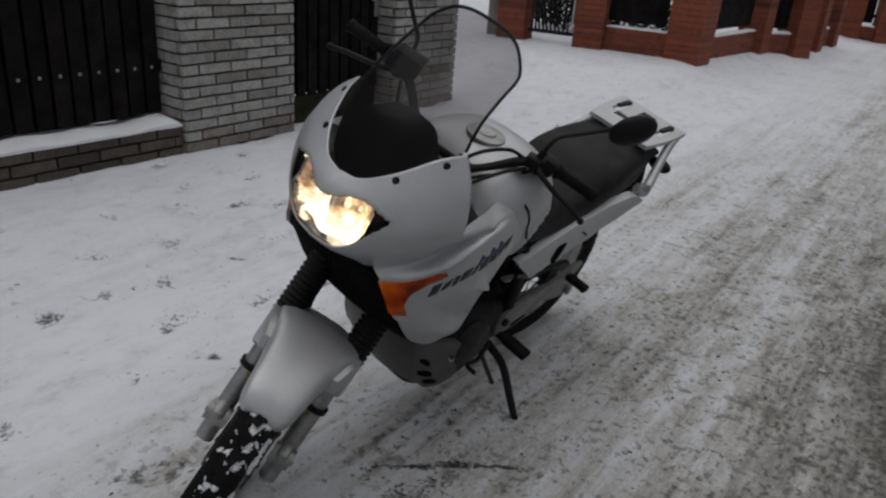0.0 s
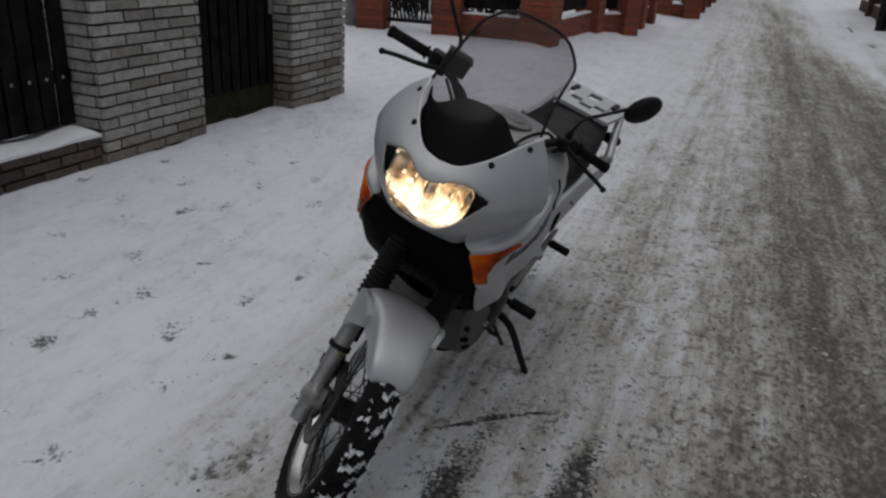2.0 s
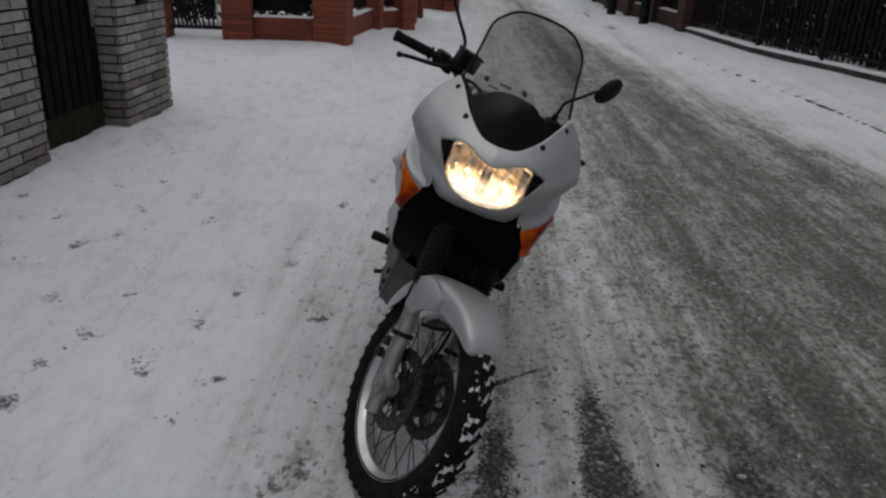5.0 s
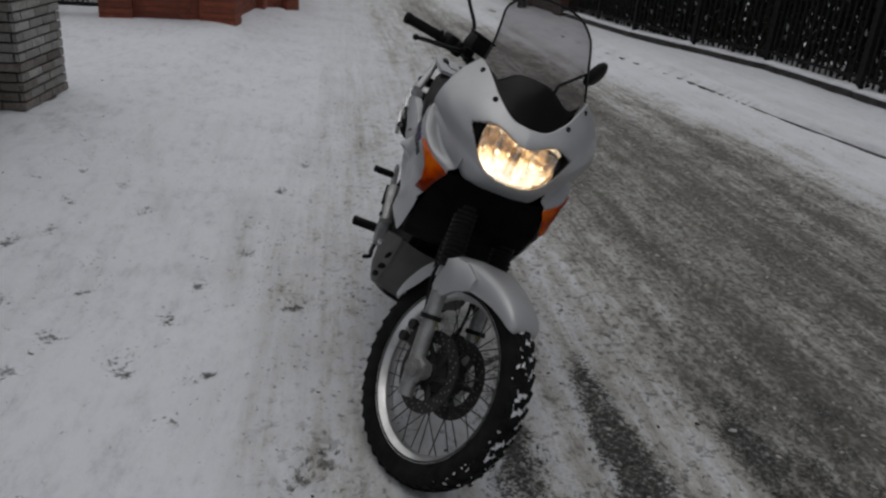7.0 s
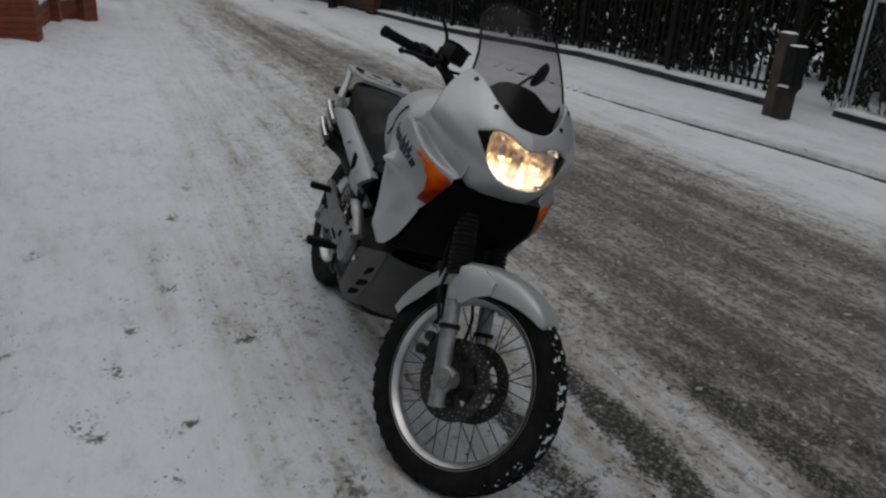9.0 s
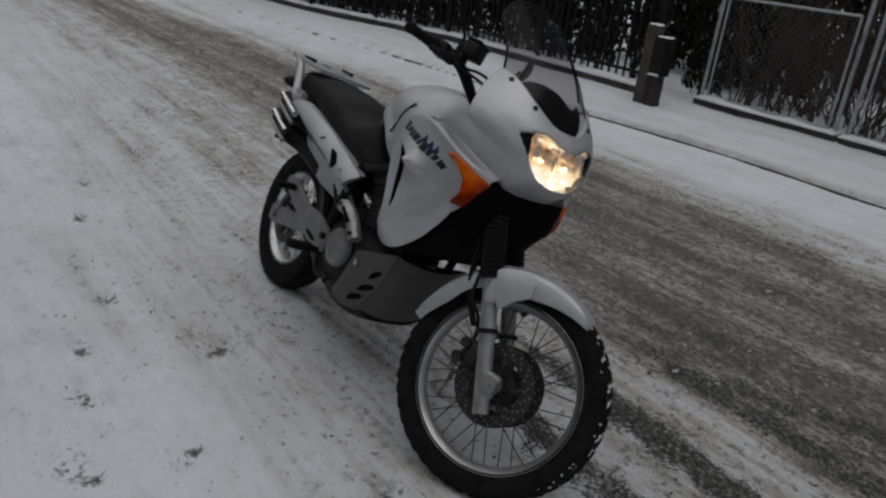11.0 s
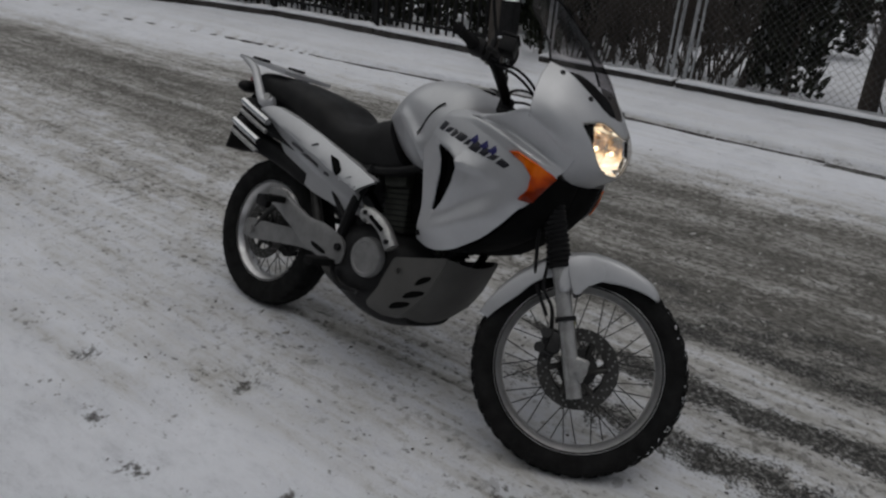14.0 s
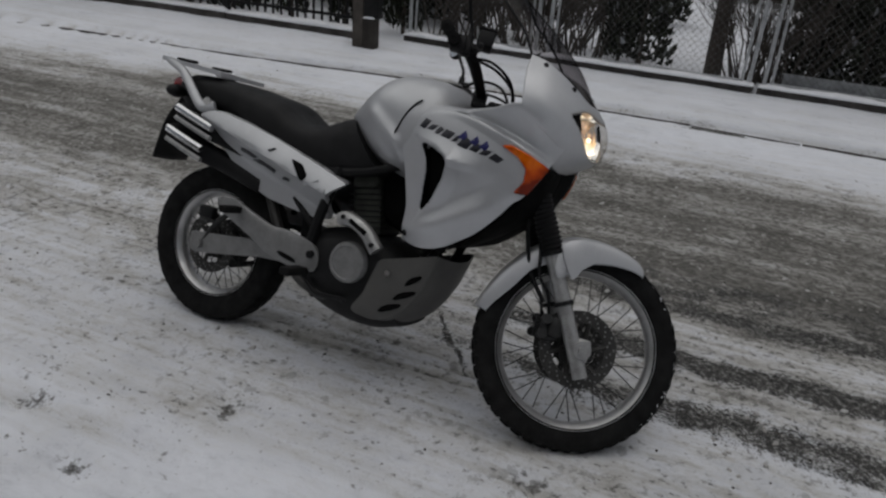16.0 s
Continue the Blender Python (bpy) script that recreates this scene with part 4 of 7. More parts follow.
for x, z, w, dy in ((-0.07, 0.87, 0.14, 0), (-0.25, 0.76, 0.17, 0.01), (-0.22, 0.372, 0.14, 0.07)):
    s = part("snow_lump", snow_cap(w, 0.12 if z > 0.5 else 0.05, 0.035, 7, (x, dy, z)), M_SNOW, None, m=p.matrix_basis.copy())
    tagged(s, "small pad of snow on the post", "snow", kind="stuff")


# ---- plants behind the fences ----
def thuja(seed):
    rnd = random.Random(seed)
    t = thing("thuja", "dense dark-green columnar thuja behind the fence", "conifer", None, "thuja hedge")
    part("trunk", tube([(0, 0, -0.1), (0.02, 0.01, 0.7), (0, 0, 1.7)], (0.045, 0.015), 7), M_BARK, t)
    bm = bmesh.new()
    for i in range(2600):
        h = rnd.random() ** 0.85
        z = 0.08 + 2.3 * h
        r = 0.44 * (1 - h) ** 0.55 * (0.55 + 0.55 * rnd.random()) * (0.72 + 0.35 * noise.noise((z * 3, seed, rnd.random() * 0.2)))
        a = rnd.uniform(0, 2 * math.pi)
        c = Vector((r * math.cos(a), r * math.sin(a), z))
        out = Vector((math.cos(a), math.sin(a), 1.4)).normalized()
        side = out.cross(Vector((rnd.uniform(-1, 1), rnd.uniform(-1, 1), rnd.uniform(-1, 1)))).normalized()
        s = rnd.uniform(0.035, 0.08)
        q = [c - side * s * 0.5, c + out * s * 0.9 - side * s * 0.25, c + out * s * 1.5 + side * s * 0.1, c + side * s * 0.5]
        bm.faces.new([bm.verts.new(p) for p in q])
    part("crown", bm, M_THUJA, t, smooth=False)
    return t


def shrub(seed, height=1.3, spread=0.8, n=14):
    """Bare winter shrub: stems that fork twice."""
    rnd = random.Random(seed)
    t = thing("bare_shrub", "leafless winter shrub with thin dark twigs in snow", "shrub", None, "bare shrubs")
    bm = bmesh.new()

    def grow(p, d, length, r, depth):
        mid = p + d * length * 0.5 + Vector((rnd.uniform(-1, 1), rnd.uniform(-1, 1), 0.3)) * length * 0.08
        end = p + d * length
        add_tube(bm, [p, mid, end], (r, r * 0.5), 4 if depth else 5, 5, False)
        if depth < 3:
            for _ in range(3 if depth < 2 else 2):
                nd = (d + Vector((rnd.uniform(-1, 1), rnd.uniform(-1, 1), rnd.uniform(-0.2, 0.8))) * 0.6).normalized()
                grow(p + (end - p) * rnd.uniform(0.45, 1.0), nd, length * rnd.uniform(0.45, 0.7), r * 0.5, depth + 1)

    for i in range(n):
        a = rnd.uniform(0, 2 * math.pi)
        d = Vector((math.cos(a) * spread * 0.5, math.sin(a) * spread * 0.5, 1)).normalized()
        grow(Vector((math.cos(a) * 0.12, math.sin(a) * 0.12, -0.05)), d, height * rnd.uniform(0.45, 0.7), 0.011, 0)
    tagged(part("branchwork", bm, M_TWIG, t), kind="stuff")
    return t


def garden_tree(seed, r=0.1, crown=False):
    rnd = random.Random(seed)
    t = thing("garden_tree", "leafless garden tree with dark rough trunk" if not crown else "low dark evergreen tree with dense drooping crown", "tree")
    part("trunk", tube([(0, 0, -0.1), (0.02, 0.01, 0.6), (-0.03, 0.03, 1.4), (0.02, 0, 3.2)], (r, r * 0.5), 12), M_BARK, t)
    bm = bmesh.new()
    for i in range(9):
        a, z = rnd.uniform(0, 6.28), rnd.uniform(1.2, 3.0)
        add_tube(bm, [(0, 0, z), (math.cos(a) * 0.5, math.sin(a) * 0.5, z + 0.35), (math.cos(a) * 1.1, math.sin(a) * 1.1, z + 0.9)], (r * 0.35, 0.006), 6)
    part("limbs", bm, M_BARK, t)
    if crown:
        bm = bmesh.new()
        for i in range(5200):
            a, h = rnd.uniform(0, 6.28), rnd.random()
            z = 0.42 + 2.6 * h + 0.25 * noise.noise((math.cos(a) * 1.3, math.sin(a) * 1.3, seed))
            rr = (0.95 - 0.45 * h) * rnd.random() ** 0.4 * (0.85 + 0.3 * noise.noise((math.cos(a) * 2, math.sin(a) * 2, z * 2)))
            c = Vector((rr * math.cos(a), rr * math.sin(a), z))
            d = Vector((math.cos(a), math.sin(a), -0.5)).normalized()
            side = d.cross(Vector((rnd.uniform(-1, 1), rnd.uniform(-1, 1), rnd.uniform(-1, 1)))).normalized()
            s = rnd.uniform(0.05, 0.1)
            bm.faces.new([bm.verts.new(p) for p in (c - side * s * 0.4, c + d * s, c + d * s * 1.3 + side * s * 0.2, c + side * s * 0.4)])
        part("crown", bm, M_THUJA, t, smooth=False)
    return t


def stand(ob, u, v, turn=0.0, scale=1.0):
    at = across(u, v)
    ob.matrix_basis = pose(at.x, at.y, at.z, 0, 0, turn) @ Matrix.Diagonal((scale, scale, scale, 1))


hedge = [thuja(3), thuja(8), thuja(15)]
rnd = random.Random(11)


def plant(kind, u, v, turn, wide=1.0, tall=1.0, fresh=False):
    ob = kind if fresh else copy_thing(kind, Matrix())
    at = across(u, v)
    ob.matrix_basis = pose(at.x, at.y, at.z - 0.02, 0, 0, turn) @ Matrix.Diagonal((wide, wide, tall, 1))


# hedge behind the paling fence: single columns first, then a closed row
spots = [(6.55, 3.1, 0.6), (6.5, 3.9, 0.58), (6.5, 4.68, 0.6), (6.5, 5.62, 0.85)]
v = 6.45
while v < 25:
    spots.append((float(fence_u(v)) + 0.68 + rnd.uniform(-0.1, 0.15), v, rnd.uniform(0.85, 1.1)))
    v += rnd.uniform(0.55, 0.85)
for i, (u, v, wide) in enumerate(spots):
    plant(hedge[i % 3], u, v, rnd.uniform(0, 360), wide, rnd.uniform(0.9, 1.12), i < 3)
for i, v in enumerate(np.arange(5.9, 16.0, 0.8)):
    plant(hedge[i % 3], float(fence_u(v)) + 1.5 + rnd.uniform(-0.15, 0.2), v, rnd.uniform(0, 360), 1.1, rnd.uniform(0.9, 1.1))
# bare shrubs behind the chain-link bays
shrubs = [shrub(2), shrub(5, 1.5, 1.0), shrub(9, 1.1, 1.2)]
for i, (u, v, turn) in enumerate(((6.95, 2.5, 10), (7.2, 2.0, 80), (6.9, 1.5, 150), (6.8, -0.95, 220), (7.3, 0.9, 30), (6.9, -1.35, 100), (6.75, -1.15, 200), (7.3, 1.2, 300), (7.7, 2.4, 45), (7.0, 1.8, 130), (6.75, 2.75, 20), (7.5, 1.6, 210), (6.8, 0.85, 310), (6.7, 1.15, 75), (7.1, 2.3, 160), (6.7, -0.85, 15))):
    plant(shrubs[i % 3], u, v, turn, 1.0, 1.0, i < 3)
# evergreens in the garden, with open snow between them
for i, (u, v, wide, tall) in enumerate(((6.8, 0.26, 0.95, 0.98), (6.85, 0.5, 0.6, 0.9), (7.0, -1.5, 0.95, 1.0), (6.9, -1.95, 1.0, 1.05), (7.1, -2.4, 1.05, 1.0), (7.5, -1.75, 1.1, 1.1), (7.6, -2.6, 1.1, 1.1), (7.2, -3.2, 1.0, 1.0), (7.3, -4.0, 1.0, 1.0))):
    plant(hedge[i % 3], u, v, 55 * i, wide, tall)
for i, (u, v) in enumerate(((8.8, 3.5), (9.3, 4.2), (8.3, 4.0), (8.2, 4.8), (9.2, 5.2), (8.4, 5.8), (7.9, 3.0), (7.7, 3.5))):
    plant(hedge[i % 3], u, v, 40 * i, 1.25, 0.9 + 0.03 * i)
for i in range(16):
    v = -7.0 + i * 0.78
    if not -1.7 < v < 0.75:
        plant(hedge[i % 3], 10.6 + rnd.uniform(-0.5, 0.5), v, rnd.uniform(0, 360), 1.5, rnd.uniform(0.9, 1.2))
for i in range(9):
    plant(hedge[i % 3], 17.5 + rnd.uniform(-0.5, 0.5), -4.0 + i * 0.9, rnd.uniform(0, 360), 1.6, rnd.uniform(0.9, 1.2))
for i, (u, v) in enumerate(((-3.7, 10.0), (-4.2, 9.9), (-4.7, 10.1), (-3.2, 10.3), (-2.6, 10.4))):
    plant(hedge[i % 3], u, v, 70 * i, 0.9, 0.85)
stand(garden_tree(14, 0.09, True), 8.0, -2.6, 90)
stand(garden_tree(6, 0.095), 6.62, -0.56)
stand(garden_tree(16, 0.07), 8.2, 2.2, 60)
stand(garden_tree(26, 0.08), 8.8, -2.3, 140)


# kerb stones showing as a dark edge between road and pavement
kerb = thing("kerb", "dark kerb stones edging the snowy pavement", "kerb", None, "", "structure")
for i in range(34):
    v0 = -6.0 + i * 0.9
    a, b = across(float(kerb_u(v0)) + 0.01, v0), across(float(kerb_u(v0 + 0.9)) + 0.01, v0 + 0.9)
    d = b - a
    ln = math.hypot(d.x, d.y)
    mid = (a + b) / 2
    lift = -0.003 + 0.01 * noise.noise((v0 * 1.7, 3.1, 0.2))
    tilt = math.degrees(math.atan2(d.z, ln))
    part("kerb_stone", box((ln - 0.012, 0.045, 0.16), (0, 0, -0.08), 0.006), M_DARK_CONCRETE, kerb, smooth=False,
         m=Matrix.Translation((mid.x, mid.y, mid.z + lift + 0.012)) @ Matrix.Rotation(math.atan2(d.y, d.x), 4, "Z") @ Matrix.Rotation(-radians(tilt), 4, "Y"))

# low snowy board along the garden bed
a, b = across(6.5, -1.25), across(6.5, -4.6)
d = b - a
bd = part("garden_board", box((math.hypot(d.x, d.y), 0.05, 0.16), (math.hypot(d.x, d.y) / 2, 0, 0.1), 0.005), M_ZINC, None, m=Matrix.Translation((a.x, a.y, a.z)) @ Matrix.Rotation(math.atan2(d.y, d.x), 4, "Z"))
tagged(bd, "low grey board edging a snowy garden bed", "board")




# ---- motorcycle ----
M_SILVER = worn("silver_paint", (0.5, 0.507, 0.52), 0.45, 0.55, 0.12, vary=0.07, scale=5, relief=0.03, fine=260)
M_DARK_SILVER = worn("dark_grey_paint", (0.085, 0.083, 0.079), 0.6, 0.15, 0.0, vary=0.12, scale=6, relief=0.05, fine=200)
M_COWL = worn("grained_black", (0.014, 0.0135, 0.0135), 0.95, spec=0.08, vary=0.15, scale=12, relief=0.2, fine=220)
M_BLACK = worn("black_plastic", (0.006, 0.006, 0.0065), 0.55, spec=0.25, vary=0.3, scale=12, relief=0.12, fine=180)
M_MATT = worn("matt_black", (0.0025, 0.0025, 0.0025), 0.9, spec=0.1, vary=0.3, scale=12, relief=0.0)
M_VINYL = worn("black_vinyl", (0.009, 0.009, 0.0095), 0.6, spec=0.25, vary=0.25, scale=10, relief=0.4, fine=300)
M_RUBBER = worn("tyre_rubber", (0.009, 0.009, 0.009), 0.85, spec=0.15, vary=0.35, scale=18, relief=0.25, fine=150)
M_ALLOY = worn("grey_alloy", (0.36, 0.36, 0.355), 0.42, 0.7, vary=0.22, scale=22, relief=0.12, fine=160)
M_COVER = worn("grey_engine_paint", (0.22, 0.22, 0.22), 0.5, 0.4, vary=0.15, scale=18, relief=0.1, fine=140)
M_HEAD = worn("greenish_head", (0.035, 0.038, 0.03), 0.6, 0.2, vary=0.25, scale=14, relief=0.2, fine=140)
M_CAST = worn("dull_cast_metal", (0.03, 0.03, 0.03), 0.6, 0.5, vary=0.3, scale=18, relief=0.25, fine=140)
M_RIM = worn("polished_rim", (0.66, 0.66, 0.66), 0.34, 0.92, vary=0.15, scale=16, relief=0.05)
M_CHROME = worn("chrome", (0.72, 0.72, 0.72), 0.14, 1.0, vary=0.08, scale=18, relief=0.02)
M_SPOKE = worn("dull_spoke", (0.045, 0.045, 0.045), 0.45, 0.7, vary=0.3, scale=30, relief=0.0)
M_HOLE = worn("drilled_hole", (0.2, 0.2, 0.2), 0.6, 0.2, vary=0.2)
M_DISC = worn("brake_steel", (0.05, 0.049, 0.047), 0.5, 0.7, vary=0.25, scale=25, relief=0.1)
M_RED = worn("red_lens", (0.25, 0.01, 0.008), 0.15, 0, 0.5, vary=0.2, scale=30, relief=0.1)
M_BLUE = worn("blue_print", (0.02, 0.02, 0.12), 0.4, vary=0.1)
M_PRINT = worn("dark_print", (0.014, 0.014, 0.02), 0.4, vary=0.1)
M_AMBER = amber_material()
M_LAMP = lamp_material()
M_SCREEN = glass_like("smoked_screen", (0.62, 0.6, 0.61), 0.86, 0.04)
M_LENS = glass_like("headlamp_lens", (1.0, 0.98, 0.95), 0.97, 0.03)
M_BULB = bpy.data.materials.new("bulb")
M_BULB.use_nodes = True
M_BULB.node_tree.nodes["Principled BSDF"].inputs["Emission Color"].default_value = (1.0, 0.8, 0.5, 1)
M_BULB.node_tree.nodes["Principled BSDF"].inputs["Emission Strength"].default_value = 2.0
M_STICKER = worn("yellow_sticker", (0.22, 0.2, 0.05), 0.5, vary=0.2)
M_MIRROR = worn("mirror_glass", (0.85, 0.85, 0.86), 0.03, 1.0, vary=0.01, relief=0.0)

LEANING = 18.7
BIKE_F = Vector((-0.616, -0.788, 0)).normalized()
BIKE_R = Vector((BIKE_F.y, -BIKE_F.x, 0))
BIKE_M = Matrix.Translation((0.328, 2.795, -0.012)) @ Matrix((BIKE_R, BIKE_F, (0, 0, 1))).transposed().to_4x4() @ Matrix.Rotation(radians(-LEANING), 4, "Y")
STEER_AT, STEER_AXIS, STEER_TURN = Vector((0, 0.959, 1.212)), Vector((0, -0.454, 0.891)).normalized(), 28.0
STEER = Matrix.Translation(STEER_AT) @ Matrix.Rotation(radians(STEER_TURN), 4, STEER_AXIS) @ Matrix.Translation(-STEER_AT)

bike = thing("motorcycle", "silver touring enduro motorcycle leaning on its side stand in snow", "motorcycle", BIKE_M)


def both(x, fn):
    for s in (1, -1):
        fn(s * x, s)


# wheels -------------------------------------------------------------
def wheel(name, radius, rim_r, width, knobs, centre, m, sunk=0.0):
    """Spoked wheel on the x axis: the rim is the part, with tyre, hub, discs and spokes under it."""
    at = m @ Matrix.Translation(centre)
    w = width / 2
    rw = w * 0.72
    prof = [(-rw, rim_r + 0.012), (-rw - 0.002, rim_r + 0.002), (-rw * 0.8, rim_r - 0.004), (-rw * 0.55, rim_r - 0.018), (0, rim_r - 0.024),
            (rw * 0.55, rim_r - 0.018), (rw * 0.8, rim_r - 0.004), (rw + 0.002, rim_r + 0.002), (rw, rim_r + 0.012), (0, rim_r - 0.006)]
    rim = part(name, lathe(prof, 96, close=True), M_RIM, bike, "polished spoked rim", angle=50, m=at)
    t = [(-rw, rim_r - 0.004), (-rw - 0.004, rim_r + 0.012), (-w * 0.96, rim_r + 0.032), (-w, radius - 0.032), (-w * 0.9, radius - 0.018), (-w * 0.5, radius - 0.009), (0, radius - 0.007)]
    t = t + [(-x, r) for x, r in t[-2::-1]]
    tyre = part("tyre", lathe(t, 96), M_RUBBER, rim)
    bm = bmesh.new()
    n = knobs
    for i in range(n):
        a = 2 * math.pi * i / n
        for j, (x, lx, ly, tip) in enumerate(((-w * 0.68, 0.36, 0.66, 0.001), (-w * 0.05, 0.5, 0.6, 0.004), (w * 0.66, 0.36, 0.66, 0.001), (-w * 0.36, 0.26, 0.45, 0.003), (w * 0.34, 0.26, 0.45, 0.003))):
            b = a + (j % 2) * math.pi / n + (0.5 * math.pi / n if j > 2 else 0)
            r = radius - 0.009 - sunk + tip - 0.012 * (abs(x) / w) ** 2
            mm = Matrix.Rotation(b, 4, "X") @ Matrix.Translation((x, 0, r)) @ Matrix.Rotation(radians(18 if x > 0 else -18), 4, "Z") @ Matrix.Rotation(radians(22) * x / w, 4, "Y")
            add_box(bm, (w * lx, 2 * math.pi * radius / n * ly, 0.016), (0, 0, 0), mm)
    tagged(part("tread", bm, M_RUBBER, rim, smooth=False), kind="stuff")
    hub = [(-0.062, 0.012), (-0.062, 0.03), (-0.045, 0.034), (-0.042, 0.062), (-0.034, 0.062), (-0.03, 0.036), (0.03, 0.036), (0.034, 0.062), (0.042, 0.062), (0.045, 0.034), (0.062, 0.03), (0.062, 0.012)]
    part("hub", lathe(hub, 32), M_CAST, rim)
    spoke = bpy.data.meshes.new("spoke")
    bm = tube([(0.036, 0, 0.058), (0.006, 0.0, rim_r - 0.018)], 0.0019, 5)
    bm.to_mesh(spoke)
    bm.free()
    spoke.materials.append(M_SPOKE)
    spoke.shade_smooth()
    for i in range(36):
        a, side = 2 * math.pi * i / 36, 1 if i % 2 else -1
        skew = 0.75 if i % 4 < 2 else -0.75
        p = Vector((0.037 * side, 0.056 * math.sin(a + skew), 0.056 * math.cos(a + skew)))
        q = Vector((0.004 * side, (rim_r - 0.018) * math.sin(a), (rim_r - 0.018) * math.cos(a)))
        d = q - p
        z = d.normalized()
        x = z.orthogonal().normalized()
        frame_m = Matrix((x, z.cross(x), z)).transposed().to_4x4()
        ref = (Vector((0.006, 0, rim_r - 0.018)) - Vector((0.036, 0, 0.058)))
        turn = ref.rotation_difference(d).to_matrix().to_4x4()
        shared("spoke", spoke, rim, Matrix.Translation(p) @ turn @ Matrix.Diagonal((1, 1, d.length / ref.length, 1)) @ Matrix.Translation((-0.036, 0, -0.058)))
    return rim


def brake_disc(parent, x, r_out, r_in, name="brake_disc"):
    bm = lathe([(x - 0.0025, r_in), (x - 0.0025, r_out), (x + 0.0025, r_out), (x + 0.0025, r_in)], 64, close=True)
    s = 1 if x > 0 else -1
    for i in range(6):
        a = 2 * math.pi * i / 6
        arm = tube([(x * 0.75, 0.035 * math.cos(a), 0.035 * math.sin(a)), (x, (r_in + 0.008) * math.cos(a + 0.35), (r_in + 0.008) * math.sin(a + 0.35))], 0.009, 6)
        part("disc_arm", arm, M_DISC, parent)
    d = part(name, bm, M_DISC, parent, "drilled steel brake disc", angle=30)
    holes = bmesh.new()
    for i in range(54):
        a = 2 * math.pi * i / 54
        r = r_in + (r_out - r_in) * (0.28, 0.52, 0.78)[i % 3]
        c = (r * math.cos(a), r * math.sin(a))
        for sx in (-0.0031, 0.0031):
            vs = [holes.verts.new((x + sx, c[0] + 0.0032 * math.cos(t), c[1] + 0.0032 * math.sin(t))) for t in np.linspace(0, 2 * math.pi, 8, endpoint=False)]
            holes.faces.new(vs if sx > 0 else vs[::-1])
    return d, holes


FRONT_C, REAR_C = (0, 1.52, 0.35), (0, 0.0, 0.322)
front = wheel("front_wheel", 0.347, 0.266, 0.092, 44, FRONT_C, STEER, 0.004)
for x in (0.058, -0.058):
    d, holes = brake_disc(front, x, 0.128, 0.088)
    tagged(part("disc_hole", holes, M_HOLE, front, smooth=False), kind="stuff")
rear = wheel("rear_wheel", 0.324, 0.214, 0.122, 40, REAR_C, Matrix(), 0.008)
d, holes = brake_disc(rear, 0.066, 0.12, 0.08)
tagged(part("disc_hole", holes, M_HOLE, rear, smooth=False), kind="stuff")
part("sprocket", lathe([(-0.07, 0.05), (-0.07, 0.1), (-0.064, 0.1), (-0.064, 0.05)], 48, close=True), M_CAST, rear)


def tyre_snow(parent, radius, width, seed, lo, hi, amount, side=0.0):
    """Snow packed between the knobs, in broken patches, from one angle to another."""
    rnd, poses = random.Random(seed), []
    for i in range(amount):
        a = rnd.uniform(lo, hi)
        x = max(-0.47, min(0.46, rnd.uniform(-0.46, 0.46) + side * rnd.random())) * width
        if noise.noise((a * 5.0, x * 45, seed)) + 0.25 * noise.noise((a * 22.0, x * 90, seed)) < (0.12 if x * side < 0.006 else -0.12):
            continue
        s = rnd.uniform(0.0025, 0.0065)
        r = radius - 0.007 - 0.022 * (abs(x) / (width / 2)) ** 2
        poses.append(Matrix.Rotation(a, 4, "X") @ Matrix.Translation((x, 0, r)) @ Matrix.Rotation(rnd.uniform(0, 3), 4, "Z") @ Matrix.Diagonal((s * rnd.uniform(0.8, 1.7), s * rnd.uniform(0.8, 1.7), s * 0.6, 1)))
    lumps("packed_snow", poses, M_SNOW, parent, "snow packed in the tread", 0.5, seed)


tyre_snow(front, 0.347, 0.092, 4, radians(-125), radians(15), 5200, -0.45)
tyre_snow(rear, 0.324, 0.12, 5, radians(20), radians(160), 120)


# fork, mudguard, bar ------------------------------------------------
def along_fork(x, z, fwd=0.0):
    """A point on a fork leg at height z."""
    return (x, 1.534 - 0.5095 * (z - 0.277) + fwd, z)


